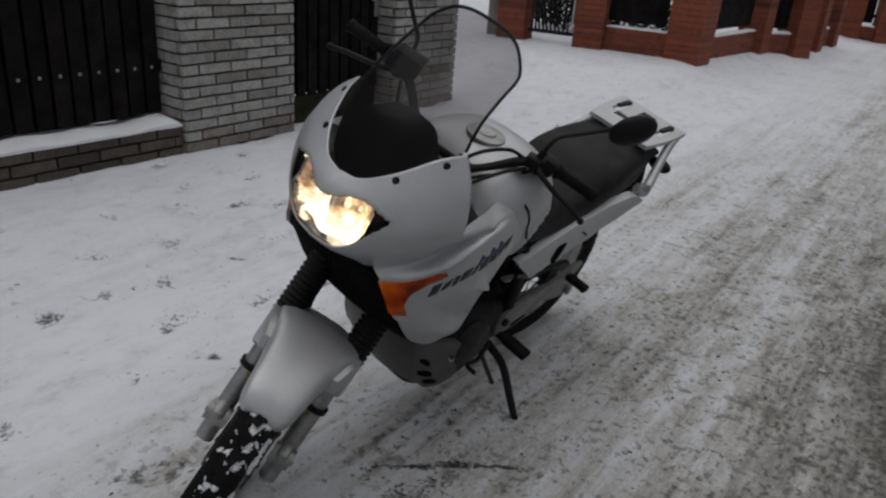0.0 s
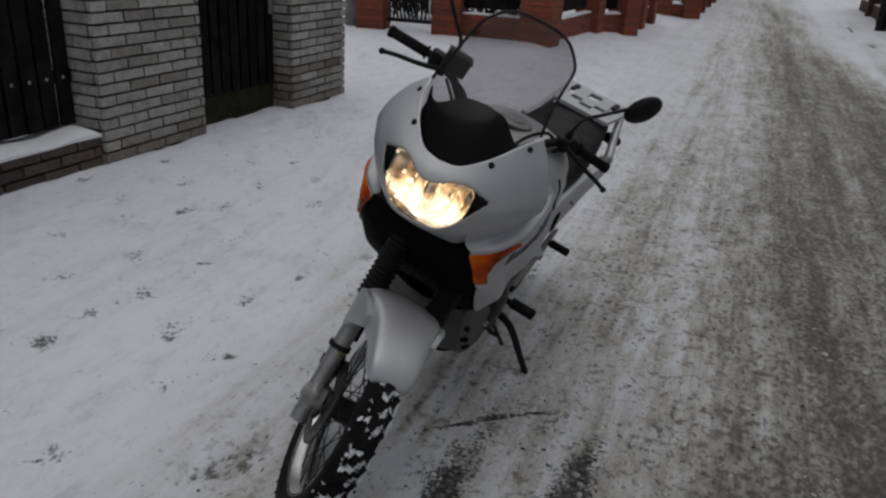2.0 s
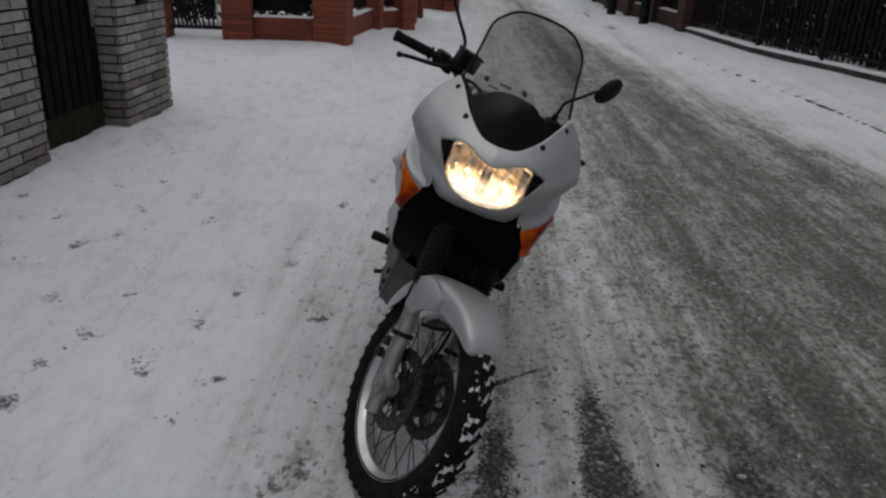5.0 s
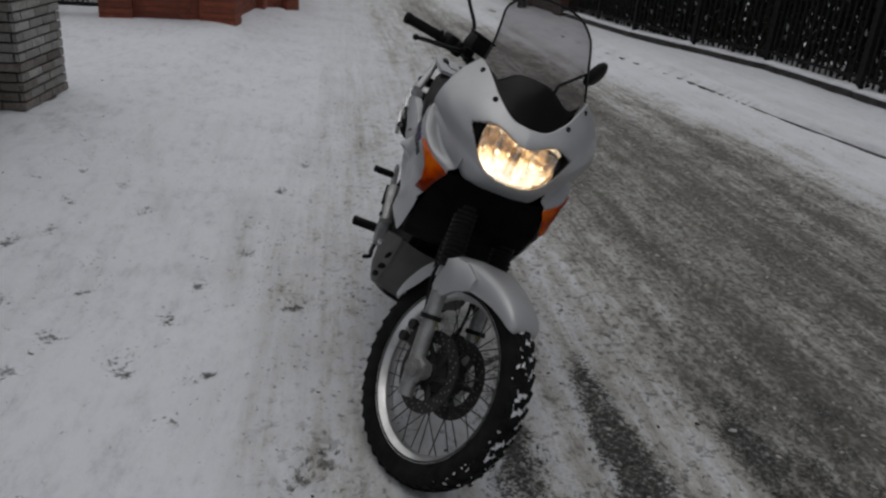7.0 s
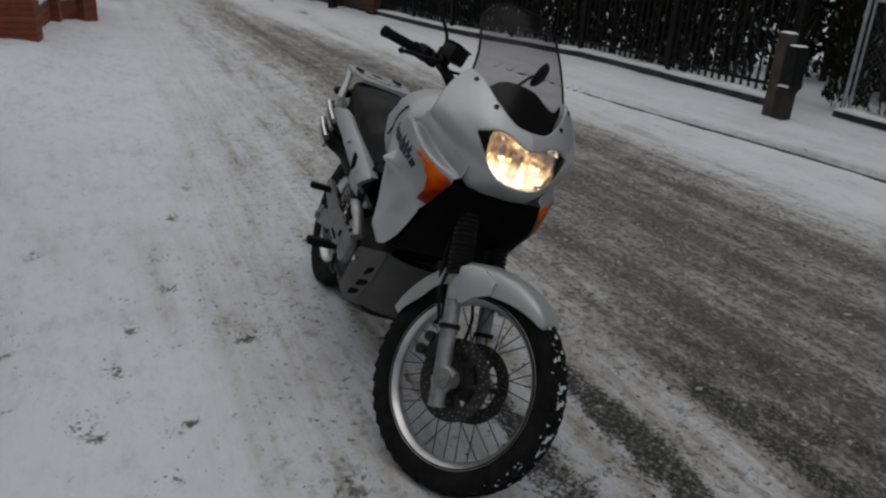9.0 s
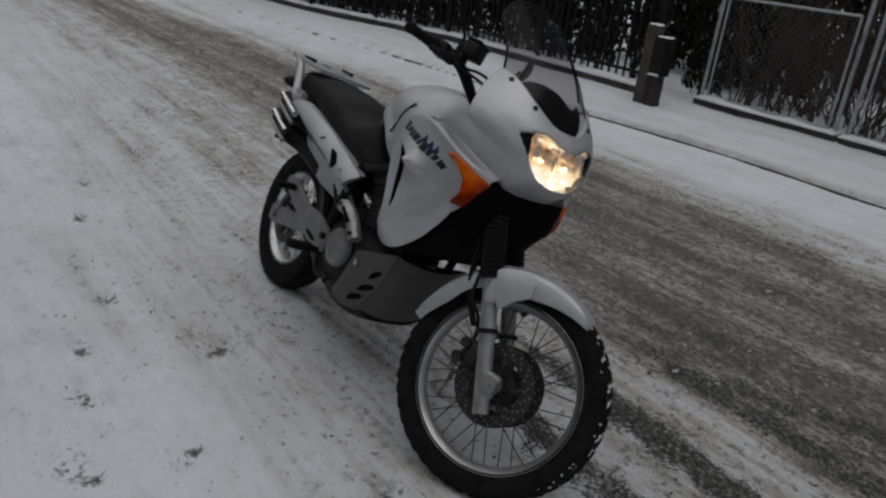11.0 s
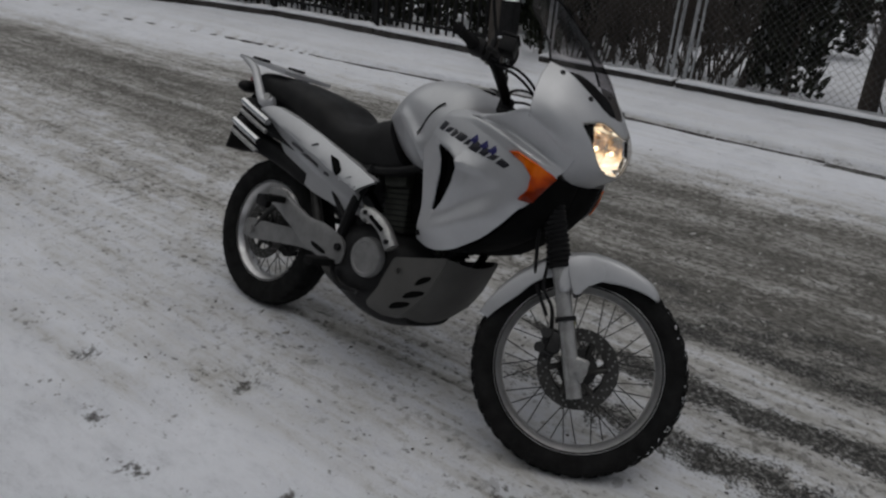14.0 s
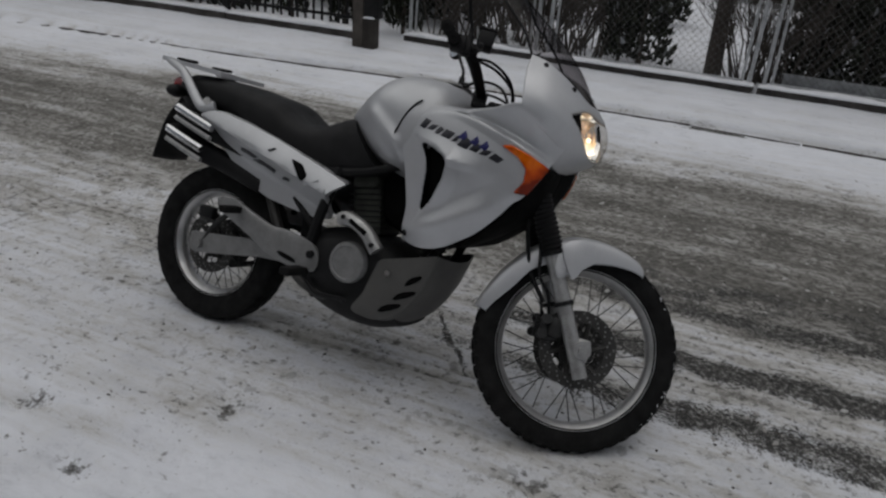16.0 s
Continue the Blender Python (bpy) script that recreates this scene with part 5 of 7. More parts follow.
def fork_leg(x, s):
    bm = bmesh.new()
    add_tube(bm, [along_fork(x, 0.262), along_fork(x, 0.3), along_fork(x, 0.6), along_fork(x, 0.63)], (0.0245, 0.0265), 16)
    add_tube(bm, [(x - 0.03 * s, 1.52, 0.35), (x + 0.03 * s, 1.52, 0.35)], 0.03, 14)
    add_box(bm, (0.032, 0.06, 0.075), (x, 1.518, 0.35), None, 0.01)
    add_tube(bm, [(x + 0.028 * s, 1.52, 0.35), (x + 0.036 * s, 1.52, 0.35)], 0.014, 6)
    leg = part("fork_leg", bm, M_ALLOY, bike, "dull alloy fork leg", m=STEER)
    bm = bmesh.new()
    p0, p1 = Vector(along_fork(x, 0.625)), Vector(along_fork(x, 0.93))
    d = p1 - p0
    turn = Vector((1, 0, 0)).rotation_difference(d).to_matrix().to_4x4()
    prof, n = [], 22
    for i in range(n):
        xx = d.length * i / n
        prof += [(xx, 0.033), (xx + d.length / n * 0.5, 0.041 - 0.005 * i / n)]
    add_lathe(bm, [(0, 0.02)] + prof + [(d.length, 0.02)], 24)
    bmesh.ops.transform(bm, matrix=Matrix.Translation(p0) @ turn, verts=bm.verts[:])
    part("gaiter", bm, M_BLACK, leg, "ribbed black rubber gaiter", angle=20)
    bm = bmesh.new()
    add_tube(bm, [along_fork(x, 0.475), along_fork(x, 0.488)], 0.034, 16)
    part("hose_clamp", bm, M_BLACK, leg)
    bm = box((0.03, 0.058, 0.088), (x - 0.028 * s, 1.41, 0.395), 0.014, None)
    add_box(bm, (0.05, 0.045, 0.07), (x - 0.02 * s, 1.425, 0.40), None, 0.012)
    add_tube(bm, [(x - 0.005 * s, 1.385, 0.37), (x + 0.012 * s, 1.385, 0.37)], 0.017, 12)
    add_tube(bm, [(x - 0.005 * s, 1.39, 0.42), (x + 0.012 * s, 1.39, 0.42)], 0.017, 12)
    part("brake_caliper", bm, M_CAST, leg, "dark cast brake caliper")
    st = tube([along_fork(x - 0.008 * s, 0.47, 0.024), along_fork(x - 0.008 * s, 0.492, 0.024)], 0.007, 6)
    part("sticker", st, M_STICKER, leg, "small yellow sticker")
    bm = tube([(x - 0.03 * s, 1.40, 0.43), (x - 0.02 * s, 1.375, 0.5), (x - 0.0 * s, 1.33, 0.55), (x + 0.005 * s, 1.31, 0.64), (x - 0.02 * s, 1.25, 0.78), (x - 0.04 * s, 1.12, 0.95)], 0.0055, 7)
    part("brake_hose", bm, M_BLACK, leg)


both(0.1, fork_leg)
bm = box((0.27, 0.09, 0.045), (0, 1.185, 0.93), 0.014, None)
add_box(bm, (0.25, 0.08, 0.035), (0, 1.06, 1.04), None, 0.012)
for x in (0.1, -0.1):
    add_tube(bm, [along_fork(x, 0.92), along_fork(x, 1.07)], 0.023, 14)
part("fork_yoke", bm, M_BLACK, bike, m=STEER)

for x in (0.045, 0.07):
    part("brake_hose", tube([(x, 1.19, 0.9), (x + 0.02, 1.235, 0.78), (x + 0.025, 1.265, 0.66), (x + 0.01, 1.3, 0.56), (x + 0.01, 1.37, 0.47)], 0.006, 7, 24), M_BLACK, bike, m=STEER)

# front mudguard: long crown over the tyre with side flaps by the fork legs
crown_rows = []
for y, z, w, h in ((1.165, 0.405, 0.05, 0.012), (1.185, 0.47, 0.064, 0.04), (1.23, 0.56, 0.077, 0.066), (1.30, 0.645, 0.088, 0.088), (1.355, 0.68, 0.092, 0.085), (1.366, 0.686, 0.12, 0.105), (1.385, 0.694, 0.126, 0.138), (1.412, 0.705, 0.122, 0.138), (1.445, 0.714, 0.105, 0.1), (1.51, 0.717, 0.085, 0.082), (1.57, 0.71, 0.076, 0.064), (1.63, 0.692, 0.068, 0.046), (1.662, 0.672, 0.058, 0.032), (1.676, 0.655, 0.041, 0.018), (1.675, 0.642, 0.022, 0.006)):
    back = 0.03 if y < 1.3 else 0.0
    half = [(w, y + back, z - h), (w * 0.99, y + back * 0.5, z - h * 0.5), (w * 0.88, y, z - h * 0.15), (w * 0.48, y, z - h * 0.02)]
    crown_rows.append([(-p, q, r) for p, q, r in half] + [(0, y, z)] + half[::-1])
bm = bmesh.new()
add_grid(bm, grid_points(crown_rows, 33, 70))
guard = part("front_mudguard", bm, M_SILVER, bike, "silver front mudguard dusted with snow", m=STEER, thick=0.004)
FLAP = resample([(1.372, 0.658), (1.388, 0.618), (1.426, 0.562), (1.44, 0.566), (1.458, 0.6), (1.498, 0.636), (1.49, 0.675), (1.44, 0.692), (1.398, 0.682)], 0.014)
for s in (1, -1):
    part("side_flap", patch(FLAP, lambda y, z: 0.133 - 0.38 * max(0.0, y - 1.425) - 0.25 * max(0.0, z - 0.655), 0.003, 0.014, s, 0.004), M_SILVER, guard, "flat silver flap beside the fork")

bar = part("handlebar", tube([(-0.395, 0.842, 1.153), (-0.27, 0.868, 1.165), (-0.19, 0.915, 1.16), (-0.13, 0.957, 1.118), (-0.07, 0.985, 1.083), (0.07, 0.985, 1.083), (0.13, 0.957, 1.118), (0.19, 0.915, 1.16), (0.27, 0.868, 1.165), (0.395, 0.842, 1.153)], 0.0125, 10, 40), M_BLACK, bike, m=STEER)
bm = bmesh.new()
for x in (0.05, -0.05):
    add_box(bm, (0.036, 0.05, 0.06), (x, 0.99, 1.07), None, 0.01)
add_box(bm, (0.16, 0.06, 0.02), (0, 1.005, 1.045), None, 0.006)
part("bar_clamp", bm, M_BLACK, bar)


def bar_end(x, s):
    grip = bmesh.new()
    p0, p1 = Vector((0.28 * s, 0.866, 1.164)), Vector((0.405 * s, 0.84, 1.152))
    d = p1 - p0
    turn = Vector((1, 0, 0)).rotation_difference(d).to_matrix().to_4x4()
    prof = [(0, 0.012), (0.001, 0.022), (0.006, 0.022), (0.007, 0.0165)]
    for i in range(10):
        prof += [(0.012 + i * 0.0105, 0.0168), (0.018 + i * 0.0105, 0.0158)]
    prof += [(0.122, 0.019), (0.132, 0.018), (0.135, 0.004)]
    add_lathe(grip, prof, 18)
    bmesh.ops.transform(grip, matrix=Matrix.Translation(p0) @ turn, verts=grip.verts[:])
    part("grip", grip, M_RUBBER, bar, angle=20)
    bm = box((0.055, 0.05, 0.052), (0.245 * s, 0.878, 1.168), 0.012)
    add_box(bm, (0.03, 0.03, 0.05), (0.225 * s, 0.905, 1.165), None, 0.008)
    part("switch_box", bm, M_BLACK, bar)
    bm = tube([(0.215 * s, 0.925, 1.172), (0.245 * s, 0.945, 1.165), (0.3 * s, 0.95, 1.15), (0.36 * s, 0.945, 1.135), (0.4 * s, 0.948, 1.124)], (0.0085, 0.0065), 8)
    bmesh.ops.create_icosphere(bm, subdivisions=2, radius=0.01, matrix=Matrix.Translation((0.403 * s, 0.948, 1.123)))
    part("brake_lever" if s > 0 else "clutch_lever", bm, M_BLACK, bar)
    bm = box((0.04, 0.04, 0.035), (0.205 * s, 0.925, 1.175), 0.008)
    part("lever_perch", bm, M_BLACK, bar)
    if s > 0:
        res = part("brake_reservoir", box((0.075, 0.052, 0.05), (0.205, 0.958, 1.212), 0.006), M_BLACK, bar)
        part("lid", box((0.079, 0.056, 0.008), (0.205, 0.958, 1.241), 0.002), M_BLACK, res)
    # mirror
    stalk = tube([(0.215 * s, 0.912, 1.18), (0.216 * s, 0.908, 1.235), (0.225 * s, 0.895, 1.262), (0.262 * s, 0.882, 1.295), (0.325 * s, 0.862, 1.352)], 0.0058, 8, 30)
    add_tube(stalk, [(0.215 * s, 0.912, 1.17), (0.2155 * s, 0.91, 1.215)], 0.011, 8)
    st = part("mirror_stalk", stalk, M_BLACK, bar)
    bm = bmesh.new()
    bmesh.ops.create_uvsphere(bm, u_segments=24, v_segments=12, radius=1.0)
    face = Vector((-0.55 * s, -1, 0.1)).normalized()
    mm = Matrix.Translation((0.368 * s, 0.856, 1.376)) @ Vector((0, -1, 0)).rotation_difference(face).to_matrix().to_4x4() @ Matrix.Rotation(radians(-42 * s), 4, "Y") @ Matrix.Diagonal((0.064, 0.026, 0.047, 1))
    for v in bm.verts:
        if v.co.y < -0.25:
            v.co.y = -0.25
    bmesh.ops.transform(bm, matrix=mm, verts=bm.verts[:])
    part("mirror", bm, M_BLACK, bar, "black oval rear-view mirror")
    bm = bmesh.new()
    vs = [bm.verts.new((0.88 * math.cos(t), -0.33, 0.86 * math.sin(t))) for t in np.linspace(0, 2 * math.pi, 28, endpoint=False)]
    bm.faces.new(vs)
    bmesh.ops.transform(bm, matrix=mm, verts=bm.verts[:])
    part("mirror_glass", bm, M_MIRROR, bar, smooth=False)


both(0.3, bar_end)
for pts in ([(0.2, 0.935, 1.15), (0.17, 1.02, 1.14), (0.12, 1.09, 1.1), (0.08, 1.1, 1.03), (0.05, 1.08, 0.95)], [(0.19, 0.91, 1.15), (0.15, 1.0, 1.17), (0.1, 1.08, 1.13), (0.06, 1.1, 1.04), (0.04, 1.06, 0.95)],
            [(-0.2, 0.935, 1.15), (-0.16, 1.02, 1.16), (-0.1, 1.1, 1.12), (-0.05, 1.12, 1.03), (0.0, 1.1, 0.95)], [(-0.19, 0.91, 1.16), (-0.13, 0.98, 1.19), (-0.06, 1.06, 1.16), (-0.02, 1.1, 1.06), (0.02, 1.05, 0.95)],
            [(-0.23, 0.9, 1.15), (-0.18, 0.95, 1.12), (-0.1, 1.02, 1.09), (-0.03, 1.06, 1.0)]):
    part("cable", tube(pts, 0.0052, 6, 24), M_BLACK, bar)
for s in (1, -1):
    part("wiring_loom", tube([(0.05 * s, 1.005, 1.07), (0.11 * s, 0.98, 1.108), (0.17 * s, 0.942, 1.156), (0.225 * s, 0.902, 1.166)], 0.0115, 8, 20), M_BLACK, bar)

# nose and screen ----------------------------------------------------
NOSE = [[(0, 1.335, 0.902), (0.07, 1.337, 0.905), (0.12, 1.33, 0.92), (0.176, 1.298, 0.995), (0.236, 1.232, 1.058)],
        [(0, 1.425, 0.95), (0.07, 1.418, 0.958), (0.142, 1.378, 0.985), (0.212, 1.315, 1.025), (0.264, 1.244, 1.072)],
        [(0, 1.452, 1.0), (0.08, 1.437, 1.008), (0.155, 1.385, 1.035), (0.222, 1.315, 1.075), (0.262, 1.24, 1.108)],
        [(0, 1.452, 1.05), (0.085, 1.43, 1.055), (0.155, 1.376, 1.08), (0.213, 1.305, 1.12), (0.247, 1.23, 1.15)],
        [(0, 1.43, 1.095), (0.075, 1.41, 1.1), (0.14, 1.366, 1.122), (0.19, 1.296, 1.16), (0.221, 1.218, 1.195)],
        [(0, 1.398, 1.128), (0.055, 1.384, 1.136), (0.11, 1.338, 1.176), (0.153, 1.268, 1.223), (0.179, 1.208, 1.24)]]
nose_pts = grid_points(NOSE, 56, 64)
flat_nose = nose_pts.reshape(-1, 3)
LAMP_TOP = spline([(0, 1.083), (0.03, 1.089), (0.06, 1.102), (0.085, 1.109), (0.12, 1.104), (0.163, 1.086)], 60)
LAMP_LOW = spline([(0, 0.957), (0.05, 0.962), (0.09, 0.98), (0.118, 1.012), (0.14, 1.045), (0.163, 1.084)], 60)


def lamp_band(x):
    x = abs(x)
    return float(np.interp(x, LAMP_LOW[:, 0], LAMP_LOW[:, 1])), float(np.interp(x, LAMP_TOP[:, 0], LAMP_TOP[:, 1]))


def on_nose(x, z):
    """Depth y of the nose at a place of the front view."""
    d = (flat_nose[:, 0] - abs(x)) ** 2 + (flat_nose[:, 2] - z) ** 2
    i = np.argpartition(d, 6)[:6]
    w = 1 / (d[i] + 1e-7)
    return float((flat_nose[i, 1] * w).sum() / w.sum())


bm = bmesh.new()
vs = [[bm.verts.new(p) for p in row] for row in nose_pts]
for i in range(len(vs) - 1):
    for j in range(len(vs[i]) - 1):
        q = (vs[i][j], vs[i][j + 1], vs[i + 1][j + 1], vs[i + 1][j])
        cx, cz = sum(v.co.x for v in q) / 4, sum(v.co.z for v in q) / 4
        lo, hi = lamp_band(cx)
        if cx < 0.16 and lo + 0.004 < cz < hi - 0.004 and q[0].co.y > 1.3:
            continue
        bm.faces.new(q)
nose = part("nose_fairing", mirrored(bm), M_SILVER, bike, "glossy silver nose fairing", thick=0.004)
for x, z in ((0.117, 1.163), (0.17, 1.215)):
    y = on_nose(x, z)
    for s in (1, -1):
        nrm = Vector((0.55 * s, 0.75, 0.4)).normalized() if x < 0.15 else Vector((0.85 * s, 0.45, 0.3)).normalized()
        turn = Vector((1, 0, 0)).rotation_difference(nrm).to_matrix().to_4x4()
        b2 = lathe([(-0.004, 0.0085), (0.004, 0.0085), (0.006, 0.006), (0.006, 0.003), (0.003, 0.001)], 16)
        bmesh.ops.transform(b2, matrix=Matrix.Translation((x * s, y, z)) @ turn, verts=b2.verts[:])
        part("screen_bolt", b2, M_BLACK, nose, "black screen bolt")

# headlamp: two chrome bowls with emissive bottoms, bulbs and a clear cover
lens, bowl, lit, ends = bmesh.new(), bmesh.new(), bmesh.new(), bmesh.new()
NU, NV = 72, 30
rows_l, rows_b, hot = [], [], []
for j in range(NV + 1):
    rl, rb, rh = [], [], []
    for i in range(NU + 1):
        x = 0.166 * (2 * i / NU - 1)
        lo, hi = lamp_band(min(abs(x), 0.162))
        z = lo - 0.003 + (hi - lo + 0.006) * j / NV
        y = on_nose(x, z)
        rl.append((x, y + 0.003, z))
        zm, half = (lo + hi) / 2, (hi - lo) / 2 + 0.004
        r2 = (abs(x) / 0.124) ** 4 + (abs(z - zm) / half) ** 4
        rb.append((x, y - 0.006 - 0.095 * max(0.0, 1 - r2) ** 0.7 * (0.8 + 0.2 * math.cos((abs(x) - 0.056) * 60)), z))
        rh.append(r2)
    rows_l.append(rl), rows_b.append(rb), hot.append(rh)
add_grid(lens, rows_l, False, True)
for bmx, test in ((lit, lambda r, x: r < 0.8 and abs(x) < 0.118), (bowl, lambda r, x: r >= 0.8 and abs(x) < 0.118), (ends, lambda r, x: abs(x) >= 0.118)):
    vs = [[bmx.verts.new(p) for p in row] for row in rows_b]
    for j in range(NV):
        for i in range(NU):
            r = (hot[j][i] + hot[j + 1][i] + hot[j][i + 1] + hot[j + 1][i + 1]) / 4
            x = (rows_b[j][i][0] + rows_b[j][i + 1][0]) / 2
            if test(r, x):
                bmx.faces.new((vs[j + 1][i], vs[j + 1][i + 1], vs[j][i + 1], vs[j][i]))
    bmesh.ops.delete(bmx, geom=[v for v in bmx.verts if not v.link_faces], context="VERTS")
lamp = part("headlamp", bowl, M_CHROME, bike, "lit warm twin headlamp behind a clear cover")
part("reflector", lit, M_LAMP, lamp, "reflector with its warm glow put in as emission")
part("bezel", ends, M_MATT, lamp, "black corner of the headlamp")
cover = part("clear_cover", lens, M_LENS, lamp)
cover.visible_shadow = False
for x in (0.056, -0.056):
    bm = bmesh.new()
    bmesh.ops.create_uvsphere(bm, u_segments=14, v_segments=10, radius=0.008, matrix=Matrix.Translation((x, on_nose(x, 1.03) - 0.062, 1.03)))
    part("bulb", bm, M_BULB, lamp, "glowing bulb")

SCREEN = [[(0, 1.393, 1.127), (0.055, 1.38, 1.134), (0.108, 1.335, 1.173), (0.15, 1.266, 1.22), (0.171, 1.204, 1.24)],
          [(0, 1.325, 1.228), (0.06, 1.313, 1.233), (0.106, 1.275, 1.252), (0.142, 1.22, 1.28), (0.16, 1.17, 1.295)],
          [(0, 1.232, 1.322), (0.062, 1.222, 1.325), (0.106, 1.192, 1.332), (0.138, 1.15, 1.343), (0.154, 1.118, 1.35)],
          [(0, 1.13, 1.405), (0.06, 1.123, 1.405), (0.106, 1.108, 1.404), (0.136, 1.086, 1.398), (0.15, 1.073, 1.39)],
          [(0, 1.042, 1.468), (0.055, 1.042, 1.464), (0.095, 1.045, 1.452), (0.122, 1.053, 1.432), (0.142, 1.062, 1.41)]]
sp = grid_points(SCREEN, 20, 30)
bm = bmesh.new()
add_grid(bm, sp)
screen = part("windscreen", mirrored(bm), M_SCREEN, bike, "tall smoked clear windscreen with black edge trim")
screen.visible_shadow = True
edge = [tuple(p) for p in sp[::4, -1]] + [tuple(p) for p in sp[-1, ::-3]]
edge_full = edge + [(-x, y, z) for x, y, z in edge[::-1]][1:]
bm = bmesh.new()
add_tube(bm, edge_full, 0.0042, 6, 120)
part("edge_trim", bm, M_BLACK, screen)

COWL = [[(0, 1.375, 1.118), (0.055, 1.362, 1.124), (0.1, 1.325, 1.158), (0.14, 1.262, 1.203), (0.16, 1.212, 1.225)],
        [(0, 1.325, 1.175), (0.055, 1.315, 1.178), (0.1, 1.285, 1.19), (0.135, 1.245, 1.205), (0.155, 1.214, 1.215)],
        [(0, 1.265, 1.222), (0.055, 1.255, 1.222), (0.095, 1.242, 1.21), (0.13, 1.23, 1.195), (0.155, 1.216, 1.19)],
        [(0, 1.205, 1.243), (0.055, 1.2, 1.236), (0.09, 1.205, 1.212), (0.125, 1.215, 1.18), (0.16, 1.222, 1.16)],
        [(0, 1.17, 1.22), (0.055, 1.168, 1.206), (0.09, 1.185, 1.17), (0.13, 1.21, 1.13), (0.17, 1.228, 1.11)],
        [(0, 1.19, 1.12), (0.055, 1.19, 1.1), (0.09, 1.2, 1.08), (0.13, 1.215, 1.06), (0.18, 1.235, 1.05)]]
bm = bmesh.new()
add_grid(bm, grid_points(COWL, 22, 34))
cowl = part("instrument_cowl", mirrored(bm), M_COWL, bike, "black instrument cowl behind the screen", thick=0.003)
for x, r in ((0.045, 0.038), (-0.045, 0.038)):
    turn = Vector((1, 0, 0)).rotation_difference(Vector((0, -0.75, 0.66))).to_matrix().to_4x4()
    b2 = lathe([(-0.03, 0.03), (0, r), (0.006, r), (0.004, r - 0.005), (0.003, 0.001)], 24)
    bmesh.ops.transform(b2, matrix=Matrix.Translation((x, 1.192, 1.168)) @ turn, verts=b2.verts[:])
    part("dial", b2, M_BLACK, cowl)

# side fairings ------------------------------------------------------
SIDE = [[(0.16, 0.838, 0.932), (0.158, 0.886, 1.018), (0.166, 0.948, 1.036), (0.186, 1.03, 1.036), (0.215, 1.135, 1.055), (0.245, 1.238, 1.08), (0.205, 1.296, 1.035), (0.13, 1.368, 0.98)],
        [(0.186, 0.835, 0.925), (0.192, 0.885, 1.008), (0.203, 0.95, 1.027), (0.221, 1.035, 1.027), (0.242, 1.14, 1.046), (0.26, 1.243, 1.073), (0.218, 1.3, 1.028), (0.14, 1.372, 0.976)],
        [(0.198, 0.838, 0.915), (0.206, 0.89, 0.992), (0.217, 0.955, 1.02), (0.223, 1.04, 1.016), (0.219, 1.135, 1.01), (0.208, 1.232, 0.99), (0.182, 1.3, 0.962), (0.14, 1.352, 0.936)],
        [(0.207, 0.842, 0.9), (0.222, 0.897, 0.972), (0.235, 0.96, 1.0), (0.243, 1.045, 1.008), (0.246, 1.135, 0.995), (0.239, 1.222, 0.97), (0.211, 1.298, 0.942), (0.159, 1.345, 0.917)],
        [(0.212, 0.855, 0.865), (0.231, 0.915, 0.905), (0.247, 0.985, 0.93), (0.255, 1.07, 0.93), (0.253, 1.15, 0.928), (0.239, 1.235, 0.922), (0.212, 1.298, 0.908), (0.165, 1.34, 0.9)],
        [(0.211, 0.885, 0.775), (0.23, 0.94, 0.81), (0.246, 1.01, 0.835), (0.253, 1.08, 0.845), (0.251, 1.16, 0.857), (0.239, 1.225, 0.868), (0.22, 1.28, 0.865), (0.185, 1.322, 0.862)],
        [(0.204, 0.905, 0.69), (0.219, 0.955, 0.715), (0.232, 1.02, 0.735), (0.239, 1.085, 0.75), (0.238, 1.15, 0.77), (0.23, 1.21, 0.79), (0.217, 1.262, 0.805), (0.2, 1.295, 0.806)],
        [(0.194, 0.903, 0.62), (0.206, 0.955, 0.625), (0.216, 1.01, 0.635), (0.221, 1.07, 0.655), (0.22, 1.13, 0.685), (0.216, 1.185, 0.72), (0.211, 1.235, 0.76), (0.205, 1.272, 0.785)],
        [(0.172, 0.9, 0.572), (0.18, 0.955, 0.561), (0.186, 1.005, 0.565), (0.19, 1.06, 0.585), (0.193, 1.115, 0.62), (0.196, 1.17, 0.662), (0.198, 1.22, 0.718), (0.2, 1.262, 0.776)]]


def fold(pts, a, b, width, height, tail=0.05):
    """Raises a soft fold along the line from a to b of the side view, fading out at its ends."""
    a, b = np.array(a), np.array(b)
    d = b - a
    ln = np.linalg.norm(d)
    d = d / ln
    q = pts[..., 1:] - a
    t, w = q @ d, q @ np.array((-d[1], d[0]))
    k = np.exp(-np.abs(w / width) ** 1.6) * smooth01((t + tail) / (2 * tail)) * smooth01((ln + tail - t) / (2 * tail))
    out = pts.copy()
    out[..., 0] += height * k
    return out


side_pts = grid_points(SIDE, 130, 130)
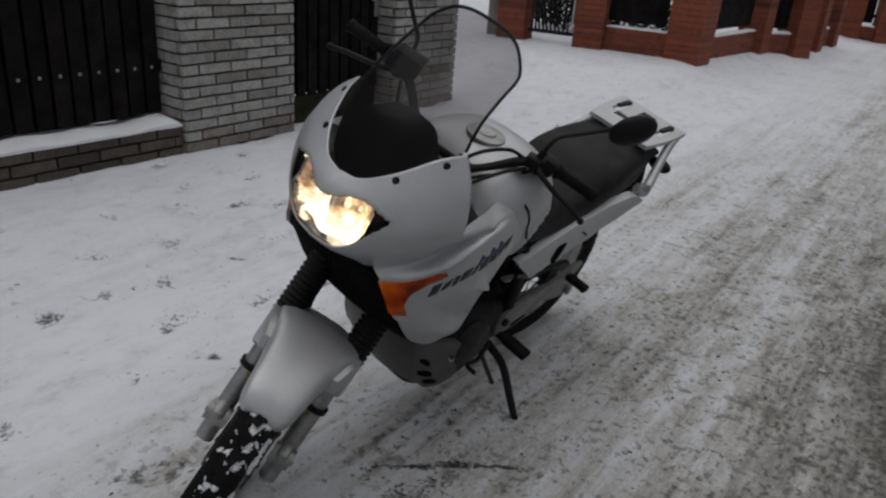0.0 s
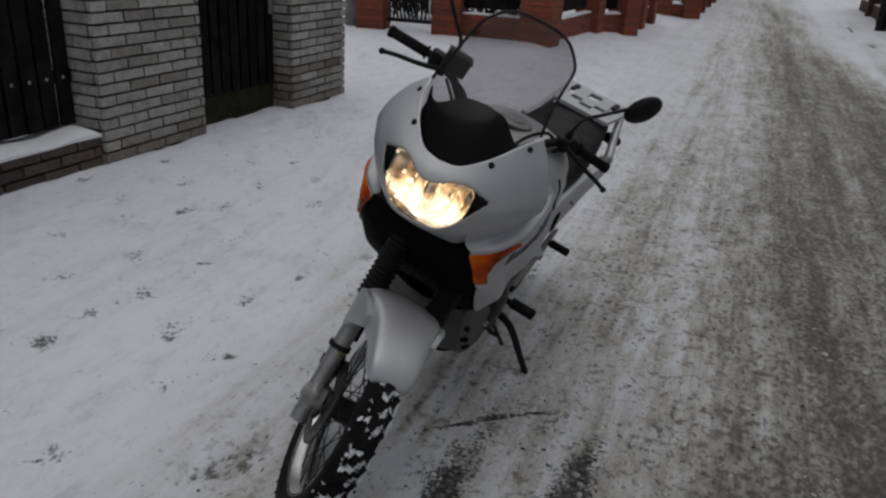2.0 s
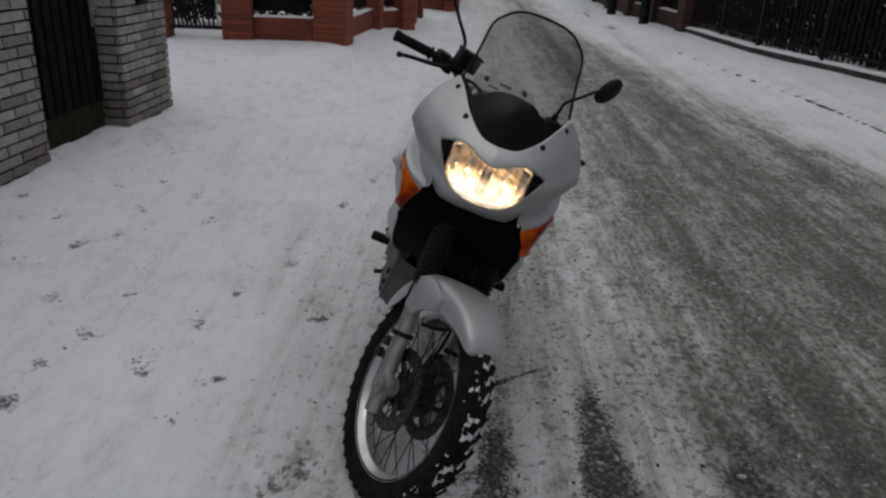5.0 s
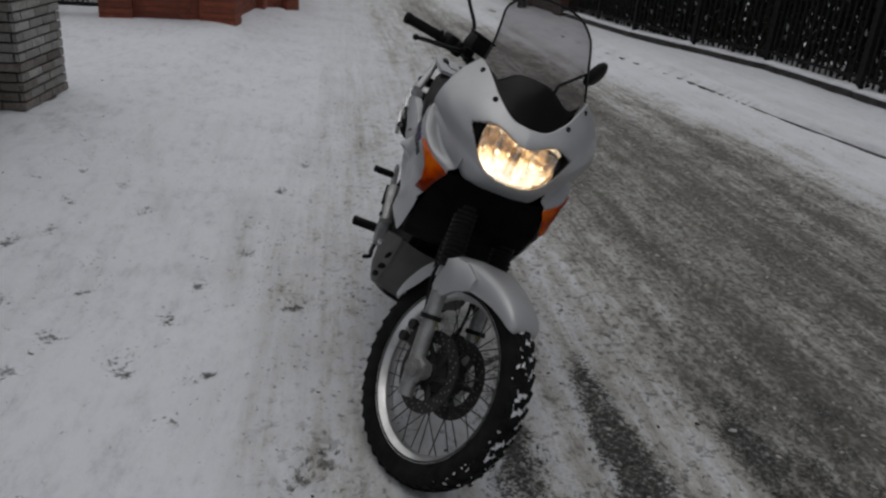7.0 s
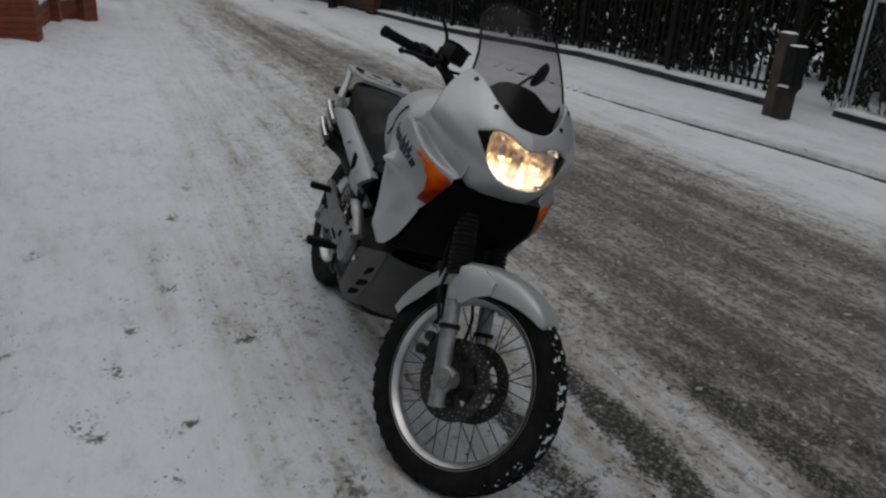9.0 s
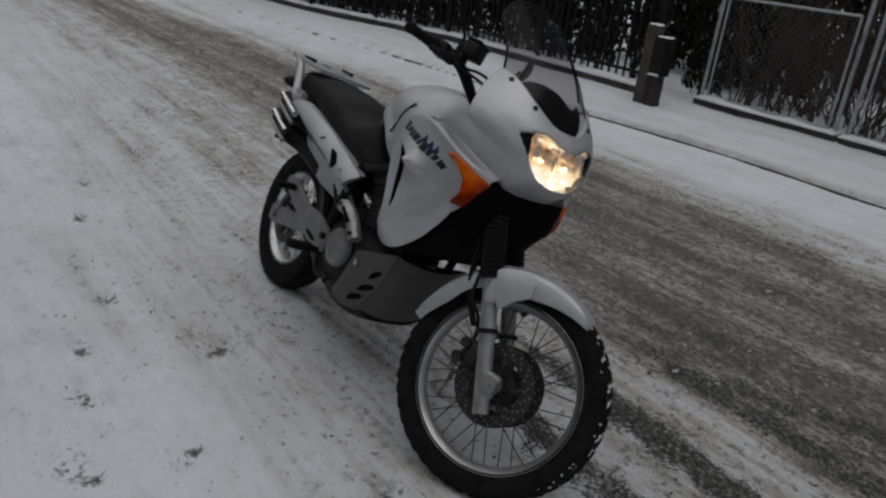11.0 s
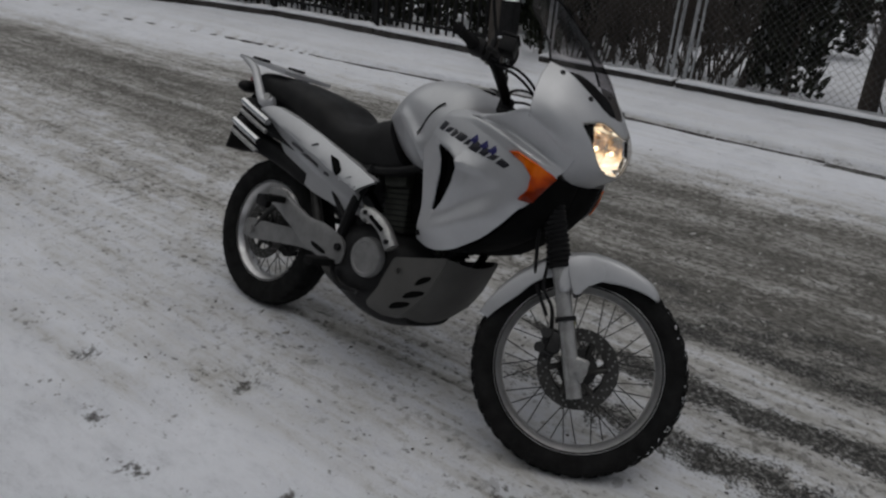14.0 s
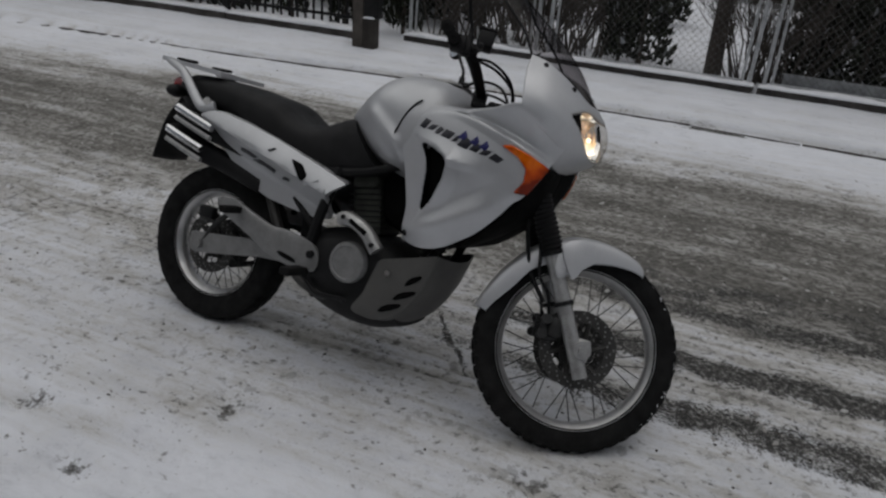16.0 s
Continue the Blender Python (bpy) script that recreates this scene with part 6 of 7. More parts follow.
# sharp edge below the hollow top, forward-running swoosh, front lip of the vent
side_pts = crest(side_pts, [(1.01, 1.02), (1.045, 1.026), (1.135, 0.999), (1.225, 0.97), (1.33, 0.93)], (0.002, 0.008, 0.01, 0.01, 0.004), 0.012, 0.03)
side_pts = crest(side_pts, [(0.925, 0.916), (1.0, 0.9), (1.05, 0.87), (1.1, 0.864), (1.155, 0.864)], (0.008, 0.018, 0.024, 0.016, 0.0), 0.05, 0.022)
side_pts = crest(side_pts, [(0.965, 0.67), (1.01, 0.735), (1.04, 0.805), (1.048, 0.866)], (0.004, 0.012, 0.016, 0.02), 0.012, 0.045)
side_pts = fold(side_pts, (0.93, 0.6), (1.18, 0.74), 0.035, 0.012)
side_pts = fold(side_pts, (0.99, 0.68), (1.2, 0.83), 0.04, -0.012)
VENT = rounded([(0.925, 0.905), (0.985, 0.89), (1.04, 0.868), (1.034, 0.805), (1.003, 0.735), (0.972, 0.688), (0.962, 0.69), (0.966, 0.76), (0.968, 0.82), (0.955, 0.865)], 2)
in_vent = inside(VENT, side_pts[..., 1], side_pts[..., 2])
side_pts[..., 0] -= np.where(in_vent, 0.03, 0.0)
flat_side = side_pts.reshape(-1, 3)


def on_side(y, z):
    d = (flat_side[:, 1] - y) ** 2 + (flat_side[:, 2] - z) ** 2
    i = np.argpartition(d, 6)[:6]
    w = 1 / (d[i] + 1e-7)
    return float((flat_side[i, 0] * w).sum() / w.sum())


AMBER = rounded(resample([(1.207, 0.947), (1.24, 0.954), (1.295, 0.937), (1.345, 0.909), (1.33, 0.866), (1.306, 0.814), (1.268, 0.813), (1.291, 0.852), (1.291, 0.893), (1.262, 0.922)], 0.015), 1)


def side_panel(x, s):
    bm, dark = bmesh.new(), bmesh.new()
    grid = side_pts * np.array((s, 1, 1))
    va = [[bm.verts.new(q) for q in row] for row in grid]
    vb = [[dark.verts.new(q) for q in row] for row in grid]
    for i in range(len(va) - 1):
        for j in range(len(va[i]) - 1):
            deep = in_vent[i:i + 2, j:j + 2].any()
            v = vb if deep else va
            quad = (v[i][j], v[i][j + 1], v[i + 1][j + 1], v[i + 1][j])
            (dark if deep else bm).faces.new(quad if s > 0 else quad[::-1])
    for b in (bm, dark):
        bmesh.ops.delete(b, geom=[v for v in b.verts if not v.link_faces], context="VERTS")
    p = part("side_fairing", bm, M_SILVER, bike, "sculpted silver side fairing with a dark air vent", angle=50, thick=0.004)
    part("air_vent", dark, M_MATT, p, "black air vent")
    part("indicator", patch(AMBER, lambda y, z: on_side(y, z) + 0.003, 0.008, 0.006, s, 0.004), M_AMBER, p, "orange boomerang-shaped indicator lens")
    b2 = lathe([(0, 0.001), (0.006, 0.004), (0.006, 0.009), (0, 0.011)], 14)
    bmesh.ops.transform(b2, matrix=Matrix.Translation((s * (on_side(0.915, 0.6) + 0.001), 0.915, 0.598)) @ Matrix.Rotation(0 if s > 0 else math.pi, 4, "Z"), verts=b2.verts[:])
    part("fairing_bolt", b2, M_BLACK, p)
    # printed strokes, drawn as plain slanting shapes along a slightly bent line
    line = spline([(0.908, 0.968), (0.99, 0.951), (1.075, 0.934), (1.16, 0.915), (1.242, 0.893)], 41)
    if s < 0:
        line = line[::-1]
    widths = (0.034, 0.024, 0.02, 0.03, 0.018, 0.04, 0.022, 0.03, 0.034)
    at = 0.0
    for i, w in enumerate(widths):
        a, b = Vector(line[int(at / 0.345 * 40)]), Vector(line[min(40, int((at + w) / 0.345 * 40))])
        at += w + 0.008
        d = (b - a).normalized()
        up = Vector((-d.y, d.x)) * (1 if d.x > 0 else -1)
        h = (0.033, 0.026, 0.028, 0.026, 0.03, 0.036, 0.028, 0.026, 0.024)[i]
        lean = d * 0.012
        cut = (0.0, 0.25, -0.2)[i % 3]
        shape = [a - up * h * 0.5, a + up * h * (0.5 - max(0, cut)) + lean, b + up * h * (0.5 + min(0, cut)) + lean, b - up * h * (0.5 - max(0, cut) * 0.6)]
        part("print_stroke", patch([tuple(q) for q in shape], lambda y, z: on_side(y, z) + 0.003, 0.0008, 0.002, s, 0.001), M_PRINT, p, "dark printed stroke")
        if i in (4, 5, 6):
            fin = [b + up * 0.006, b + d * 0.016 + up * 0.034, b + d * 0.03 + up * 0.02, b + d * 0.024 + up * 0.004]
            part("print_stroke", patch([tuple(q) for q in fin], lambda y, z: on_side(y, z) + 0.0036, 0.0008, 0.002, s, 0.001), M_BLUE, p, "blue printed stroke")


both(0.2, side_panel)

# inner shell below the lamp with the radiators; its unlit hollow is coloured black
CHIN = [[(0, 1.335, 0.905), (0.07, 1.338, 0.906), (0.13, 1.342, 0.91), (0.165, 1.333, 0.912)],
        [(0, 1.335, 0.885), (0.07, 1.338, 0.884), (0.13, 1.34, 0.88), (0.178, 1.318, 0.868)],
        [(0, 1.325, 0.83), (0.07, 1.326, 0.828), (0.135, 1.318, 0.822), (0.188, 1.296, 0.812)],
        [(0, 1.31, 0.765), (0.07, 1.303, 0.76), (0.135, 1.285, 0.755), (0.19, 1.25, 0.748)],
        [(0, 1.23, 0.69), (0.07, 1.225, 0.685), (0.135, 1.215, 0.68), (0.188, 1.19, 0.675)],
        [(0, 1.12, 0.61), (0.07, 1.118, 0.605), (0.135, 1.11, 0.6), (0.18, 1.09, 0.6)],
        [(0, 0.98, 0.56), (0.07, 0.978, 0.555), (0.135, 0.97, 0.552), (0.17, 0.94, 0.556)]]
# two cheeks beside the fork, open between them for the forks to turn
for s in (1, -1):
    bm = bmesh.new()
    rows = grid_points(CHIN, 18, 40)
    add_grid(bm, rows * np.array((s, 1, 1)), False, s > 0)
    part("chin_shroud", bm, M_MATT, bike, "shroud under the lamp, matt black for the unlit hollow", thick=0.004)
for s in (1, -1):
    bm = box((0.12, 0.03, 0.24), (0.115 * s, 1.1, 0.72), 0.004)
    rad = part("radiator", bm, M_MATT, bike, "radiator behind the fork, coloured black as unlit")
bm = bmesh.new()
add_loft(bm, [(0.9, 1.03, 0.62, 0.12), (1.0, 1.04, 0.6, 0.14), (1.1, 1.03, 0.64, 0.15), (1.2, 1.0, 0.74, 0.15), (1.28, 0.96, 0.86, 0.12)], 20, 3)
part("inner_shell", bm, M_MATT, bike)

# added black filler that closes the see-through gap around the cylinders
bm = bmesh.new()
add_loft(bm, [(0.6, 0.78, 0.68, 0.05), (0.68, 0.8, 0.62, 0.06), (0.85, 0.82, 0.56, 0.07), (0.98, 0.84, 0.56, 0.08)], 20, 3.2)
part("air_box", bm, M_MATT, bike)

# tank, seat, tail ---------------------------------------------------
bm = bmesh.new()
add_loft(bm, [(0.53, 0.925, 0.79, 0.105), (0.565, 0.972, 0.785, 0.132), (0.605, 1.02, 0.775, 0.158), (0.652, 1.07, 0.77, 0.182), (0.705, 1.107, 0.765, 0.204), (0.77, 1.125, 0.765, 0.216), (0.85, 1.124, 0.77, 0.222), (0.905, 1.114, 0.78, 0.222), (0.96, 1.075, 0.8, 0.21), (1.0, 1.02, 0.84, 0.19)], 88, 2.5)
tank_co = np.array([v.co[:] for v in bm.verts])
tank_co[:, 0] = np.abs(tank_co[:, 0])
tank_ridge = crest(tank_co, [(0.665, 0.985), (0.7, 0.965), (0.755, 0.928), (0.81, 0.89), (0.85, 0.82)], (0.004, 0.018, 0.022, 0.022, 0.012), 0.035, 0.06)[:, 0] - tank_co[:, 0]
for v, k in zip(bm.verts, tank_ridge):
    if abs(v.co.x) > 0.09:
        v.co.x += math.copysign(float(k), v.co.x)
for v in bm.verts:
    if v.co.y < 0.86 and v.co.z < 1.03:
        k = max(0.0, min(1.0, (0.86 - v.co.y) / 0.25)) * max(0.0, min(1.0, (1.03 - v.co.z) / 0.1))
        v.co.x *= 1 - 0.13 * k
    if v.co.z < 0.94 and v.co.y < 0.85:
        v.co.y += 1.1 * (0.94 - v.co.z) * max(0.0, min(1.0, (0.85 - v.co.y) / 0.3))
tank = part("fuel_tank", bm, M_SILVER, bike, "rounded silver fuel tank")
TANK_V = np.array([v.co[:] for v in tank.data.vertices])


def on_tank(y, z, s):
    """Outermost x of tank and fairing near a place of the side view."""
    both_v = np.vstack([TANK_V, flat_side])
    near = both_v[(np.abs(both_v[:, 1] - y) < 0.014) & (np.abs(both_v[:, 2] - z) < 0.014)]
    return s * float(near[:, 0].max()) if len(near) else 0.2 * s


for s in (1, -1):
    seam = [(on_tank(y, z, s), y, z) for y, z in ((0.885, 1.036), (0.862, 1.015), (0.84, 0.982), (0.823, 0.945), (0.815, 0.912))]
    part("panel_gap", tube(seam, 0.0032, 6, 24), M_MATT, tank, "dark gap between tank and fairing")
cap = lathe([(0, 0.058), (0.006, 0.056), (0.008, 0.05), (0.008, 0.028), (0.012, 0.025), (0.013, 0.001)], 32)
bmesh.ops.transform(cap, matrix=Matrix.Translation((0, 0.85, 1.121)) @ Matrix.Rotation(radians(-90), 4, "Y"), verts=cap.verts[:])
part("filler_cap", cap, M_ALLOY, tank, "round alloy filler cap")
bm = bmesh.new()
add_loft(bm, [(-0.255, 0.93, 0.89, 0.06), (-0.235, 0.965, 0.875, 0.105), (-0.19, 0.974, 0.862, 0.125), (-0.1, 0.974, 0.85, 0.14), (0.02, 0.97, 0.83, 0.158), (0.14, 0.957, 0.8, 0.172), (0.235, 0.942, 0.77, 0.172), (0.3, 0.905, 0.745, 0.166), (0.37, 0.879, 0.725, 0.158), (0.43, 0.885, 0.715, 0.153), (0.485, 0.91, 0.715, 0.15), (0.55, 0.932, 0.735, 0.152), (0.598, 0.945, 0.76, 0.15)], 36, 3.0)
for v in bm.verts:
    if v.co.z < 0.92 and v.co.y > 0.3:
        v.co.y += 0.85 * (0.92 - v.co.z) * min(1.0, (v.co.y - 0.3) / 0.25)
seat = part("seat", bm, M_VINYL, bike, "black vinyl stepped seat")
TAIL_TOP = [(-0.03, 0.812), (-0.018, 0.827), (0.008, 0.84), (0.03, 0.846), (0.063, 0.847), (0.18, 0.828), (0.312, 0.798), (0.45, 0.758), (0.55, 0.728), (0.632, 0.702)]
TAIL_LOW = [(-0.03, 0.808), (-0.018, 0.785), (0.003, 0.752), (0.059, 0.698), (0.13, 0.64), (0.197, 0.598), (0.287, 0.57), (0.369, 0.56), (0.451, 0.55), (0.53, 0.549), (0.556, 0.556), (0.566, 0.585), (0.572, 0.64), (0.59, 0.663), (0.618, 0.686), (0.632, 0.698)]


def tail_x(y, z):
    ridge = 0.812 - 0.29 * y
    below, above = max(0.0, ridge - z), max(0.0, z - ridge)
    return 0.224 - 0.05 * y - 0.012 * (1 - math.exp(-below / 0.01)) - min(0.07, 0.9 * below) - 0.16 * above - 3.0 * above * above


def tail_side(x, s):
    ys = np.concatenate([np.linspace(-0.03, 0.06, 11), np.linspace(0.075, 0.54, 40), np.linspace(0.548, 0.632, 16)])
    top = np.interp(ys, *np.array(TAIL_TOP).T)
    low = np.interp(ys, *np.array(TAIL_LOW).T)
    rows = []
    for y, t, w in zip(ys, top, low):
        zs = w + (t - w) * np.linspace(0, 1, 26)
        rows.append([(s * (tail_x(y, w) - 0.022), y, w)] + [(s * tail_x(y, z), y, z) for z in zs] + [(s * (tail_x(y, t) - 0.03), y, t + 0.003)])
    bm = bmesh.new()
    add_grid(bm, rows, False, s < 0)
    p = part("tail_panel", bm, M_SILVER, bike, "silver tail side panel with small vent", angle=45)
    vent = rounded(resample([(0.402, 0.742), (0.45, 0.732), (0.487, 0.695), (0.466, 0.668)], 0.02), 1)
    part("tail_vent", blister(vent, lambda y, z: tail_x(y, z) + 0.002, 0.0, 0.003, s), M_MATT, p, "black vent notch")
    part("vent_lip", tube([(s * (tail_x(0.475, 0.664) + 0.002), 0.475, 0.662), (s * (tail_x(0.53, 0.685) + 0.003), 0.535, 0.69)], (0.007, 0.004), 7), M_SILVER, p)
    for poly in ([(0.145, 0.722), (0.16, 0.736), (0.2, 0.728), (0.24, 0.715), (0.215, 0.705), (0.185, 0.714)], [(0.2, 0.7), (0.25, 0.708), (0.325, 0.685), (0.31, 0.67), (0.27, 0.684), (0.235, 0.69)], [(0.345, 0.656), (0.36, 0.668), (0.393, 0.665), (0.38, 0.654)]):
        part("print_stroke", patch(poly, lambda y, z: tail_x(y, z) + 0.003, 0.0008, 0.002, s, 0.001), M_PRINT, p, "dark printed stroke")
    part("print_stroke", patch([(0.3, 0.752), (0.322, 0.765), (0.332, 0.762), (0.31, 0.748)], lambda y, z: tail_x(y, z) + 0.003, 0.0008, 0.002, s, 0.001), M_PRINT, p, "dark printed stroke")
    bm = tube([(s * 0.135, -0.315, 1.0), (s * 0.15, -0.225, 0.968), (s * 0.176, -0.14, 0.91), (s * 0.198, -0.07, 0.862), (s * 0.206, -0.03, 0.848), (s * 0.19, 0.005, 0.862)], (0.016, 0.021), 10, 30)
    grab = part("grab_rail", bm, M_SILVER, bike, "silver grab rail")
    b2 = tube([(s * 0.196, -0.02, 0.87), (s * 0.22, -0.012, 0.876)], 0.014, 12)
    part("end_knob", b2, M_ALLOY, grab)


both(0.2, tail_side)

# luggage rack: frame plate with cut slots
bm = bmesh.new()
cells_x = [-0.15, -0.115, -0.085, -0.03, 0.03, 0.085, 0.115, 0.15]
cells_y = [-0.345, -0.31, -0.27, -0.23, -0.185, -0.145, -0.105, -0.05]
for i in range(7):
    for j in range(7):
        hole = (i in (1, 5) and j in (1, 2, 3)) or (i == 3 and j in (1, 2)) or (i in (2, 4) and j == 4) or (i == 3 and j == 5)
        if hole:
            continue
        x0, x1, y0, y1 = cells_x[i], cells_x[i + 1], cells_y[j], cells_y[j + 1]
        taper0, taper1 = 1 - 0.9 * max(0, y0 + 0.2), 1 - 0.9 * max(0, y1 + 0.2)
        f = bm.faces.new([bm.verts.new((x * t, y, 1.004 - 0.06 * (y + 0.345))) for x, y, t in ((x0, y0, taper0), (x1, y0, taper0), (x1, y1, taper1), (x0, y1, taper1))])
bmesh.ops.remove_doubles(bm, verts=bm.verts[:], dist=0.0005)
rack = part("luggage_rack", bm, M_SILVER, bike, "silver slotted luggage rack", smooth=False, thick=0.016)
for s in (1, -1):
    part("rack_pad", box((0.022, 0.1, 0.012), (0.1 * s, -0.26, 1.013), 0.004), M_BLACK, rack, "black rubber pad")

bm = bmesh.new()
add_loft(bm, [(-0.3, 0.94, 0.86, 0.07), (-0.27, 0.95, 0.85, 0.098), (-0.15, 0.91, 0.78, 0.125), (0.0, 0.86, 0.7, 0.115), (0.2, 0.8, 0.64, 0.1), (0.4, 0.74, 0.6, 0.1)], 20, 3)
part("tail_body", bm, M_BLACK, bike)
bm = bmesh.new()
add_loft(bm, [(-0.355, 0.938, 0.892, 0.05), (-0.345, 0.946, 0.885, 0.07), (-0.3, 0.952, 0.88, 0.085), (-0.265, 0.95, 0.882, 0.09)], 24, 3.0)
part("tail_light", bm, M_RED, bike, "red tail light")
bm = bmesh.new()
add_grid(bm, grid_points([[(-0.085, -0.27, 0.87), (0, -0.26, 0.88), (0.085, -0.27, 0.87)], [(-0.09, -0.33, 0.77), (0, -0.31, 0.775), (0.09, -0.33, 0.77)], [(-0.095, -0.35, 0.68), (0, -0.34, 0.68), (0.095, -0.35, 0.68)], [(-0.095, -0.365, 0.6), (0, -0.365, 0.595), (0.095, -0.365, 0.6)]], 12, 14))
part("rear_mudguard", bm, M_BLACK, bike, "black rear mudguard flap", thick=0.006)
for s in (1, -1):
    bm = tube([(0.07 * s, -0.27, 0.89), (0.13 * s, -0.24, 0.888)], 0.008, 8)
    bmesh.ops.create_uvsphere(bm, u_segments=14, v_segments=10, radius=1.0, matrix=Matrix.Translation((0.15 * s, -0.24, 0.886)) @ Matrix.Diagonal((0.048, 0.032, 0.026, 1)))
    part("rear_indicator", bm, M_BLACK, bike, "dark rear indicator on a short stalk")

# silencers
for zc, y0 in ((0.81, -0.155), (0.723, -0.185)):
    bm = bmesh.new()
    add_loft(bm, [(y0, zc + 0.038, zc - 0.042, 0.05, 0.165), (y0 + 0.02, zc + 0.036, zc - 0.046, 0.055, 0.165), (y0 + 0.15, zc - 0.003, zc - 0.082, 0.052, 0.156), (y0 + 0.23, zc - 0.03, zc - 0.105, 0.04, 0.115), (y0 + 0.42, zc - 0.085, zc - 0.15, 0.035, 0.1)], 20, 3.2)
    sil = part("silencer", bm, M_BLACK, bike, "stacked silencer with bright ribs")
    for dz in (0.018, -0.022):
        rib = tube([(0.216, y0 + 0.002, zc + dz), (0.22, y0 + 0.1, zc + dz - 0.026), (0.218, y0 + 0.19, zc + dz - 0.05)], 0.015 if dz > 0 else 0.0095, 8)
        part("heat_shield", rib, M_CHROME if dz > 0 else M_ALLOY, sil, "bright metal rib")
bm = tube([(0.1, 1.0, 0.5), (0.12, 0.9, 0.4), (0.15, 0.7, 0.3), (0.14, 0.5, 0.32), (0.1, 0.35, 0.45), (0.09, 0.25, 0.6), (0.09, 0.2, 0.7)], 0.02, 10)
part("exhaust_pipe", bm, M_DISC, bike)

# engine and frame ---------------------------------------------------
bm = bmesh.new()
add_loft(bm, [(0.5, 0.5, 0.3, 0.12), (0.56, 0.53, 0.25, 0.16), (0.7, 0.54, 0.22, 0.185), (0.82, 0.54, 0.22, 0.185), (0.92, 0.5, 0.25, 0.15)], 24, 3.5)
engine = part("engine", bm, M_BLACK, bike, "black V-twin engine with grey clutch cover")
for y, tilt in ((0.69, 12), (0.93, -35)):
    bm = bmesh.new()
    mm = Matrix.Translation((0, y, 0.6)) @ Matrix.Rotation(radians(tilt), 4, "X")
    add_box(bm, (0.16, 0.12, 0.22), (0, 0, 0.04), mm, 0.015)
    cyl = part("cylinder", bm, M_HEAD, bike, "finned dark greenish cylinder", smooth=False)
    for i in range(9):
        part("cooling_fin", box((0.17, 0.13, 0.006), (0, 0, -0.06 + i * 0.02), 0.002, mm), M_BLACK, cyl, smooth=False)
    part("cylinder_head", box((0.2, 0.115, 0.07), (0, 0, 0.135), 0.02, mm), M_HEAD, cyl, "greenish grey cylinder head", smooth=False)
cl = lathe([(0.0, 0.073), (0.02, 0.072), (0.028, 0.068), (0.03, 0.058), (0.026, 0.055), (0.026, 0.02), (0.027, 0.001)], 40, (0.185, 0.728, 0.443))
part("clutch_cover", cl, M_COVER, engine, "round grey clutch cover")
lc = lathe([(0.0, 0.085), (-0.025, 0.083), (-0.035, 0.07), (-0.036, 0.001)], 40, (-0.17, 0.76, 0.43))
part("generator_cover", lc, M_CAST, engine)
bm = tube([(0.205, 0.67, 0.585), (0.212, 0.71, 0.592), (0.214, 0.78, 0.567), (0.21, 0.835, 0.512)], 0.026, 10, 24)
hb = part("pipe_shield", bm, M_ALLOY, engine, "grey slotted pipe shield")
part("slot", tube([(0.236, 0.725, 0.592), (0.239, 0.795, 0.562)], 0.0085, 8), M_MATT, hb)
for y, z in ((0.695, 0.597), (0.825, 0.53)):
    part("shield_bolt", tube([(0.22, y, z), (0.241, y, z)], 0.009, 8), M_BLACK, hb)

for s in (1, -1):
    part("frame_tube", tube([(0.03 * s, 1.12, 0.93), (0.12 * s, 0.9, 0.84), (0.13 * s, 0.6, 0.74), (0.1 * s, 0.3, 0.76), (0.1 * s, -0.1, 0.84), (0.09 * s, -0.3, 0.9)], 0.016, 8, 40), M_BLACK, bike)
    part("frame_tube", tube([(0.13 * s, 0.58, 0.75), (0.15 * s, 0.54, 0.55), (0.14 * s, 0.52, 0.36), (0.1 * s, 0.56, 0.27)], 0.02, 8, 24), M_BLACK, bike)
    part("frame_tube", tube([(0.03 * s, 1.14, 0.88), (0.08 * s, 1.06, 0.7), (0.11 * s, 0.98, 0.5), (0.11 * s, 0.88, 0.29), (0.1 * s, 0.7, 0.26)], 0.016, 8, 30), M_BLACK, bike)
    part("frame_tube", tube([(0.13 * s, 0.53, 0.5), (0.1 * s, 0.3, 0.66), (0.09 * s, 0.05, 0.78)], 0.013, 8, 20), M_BLACK, bike)

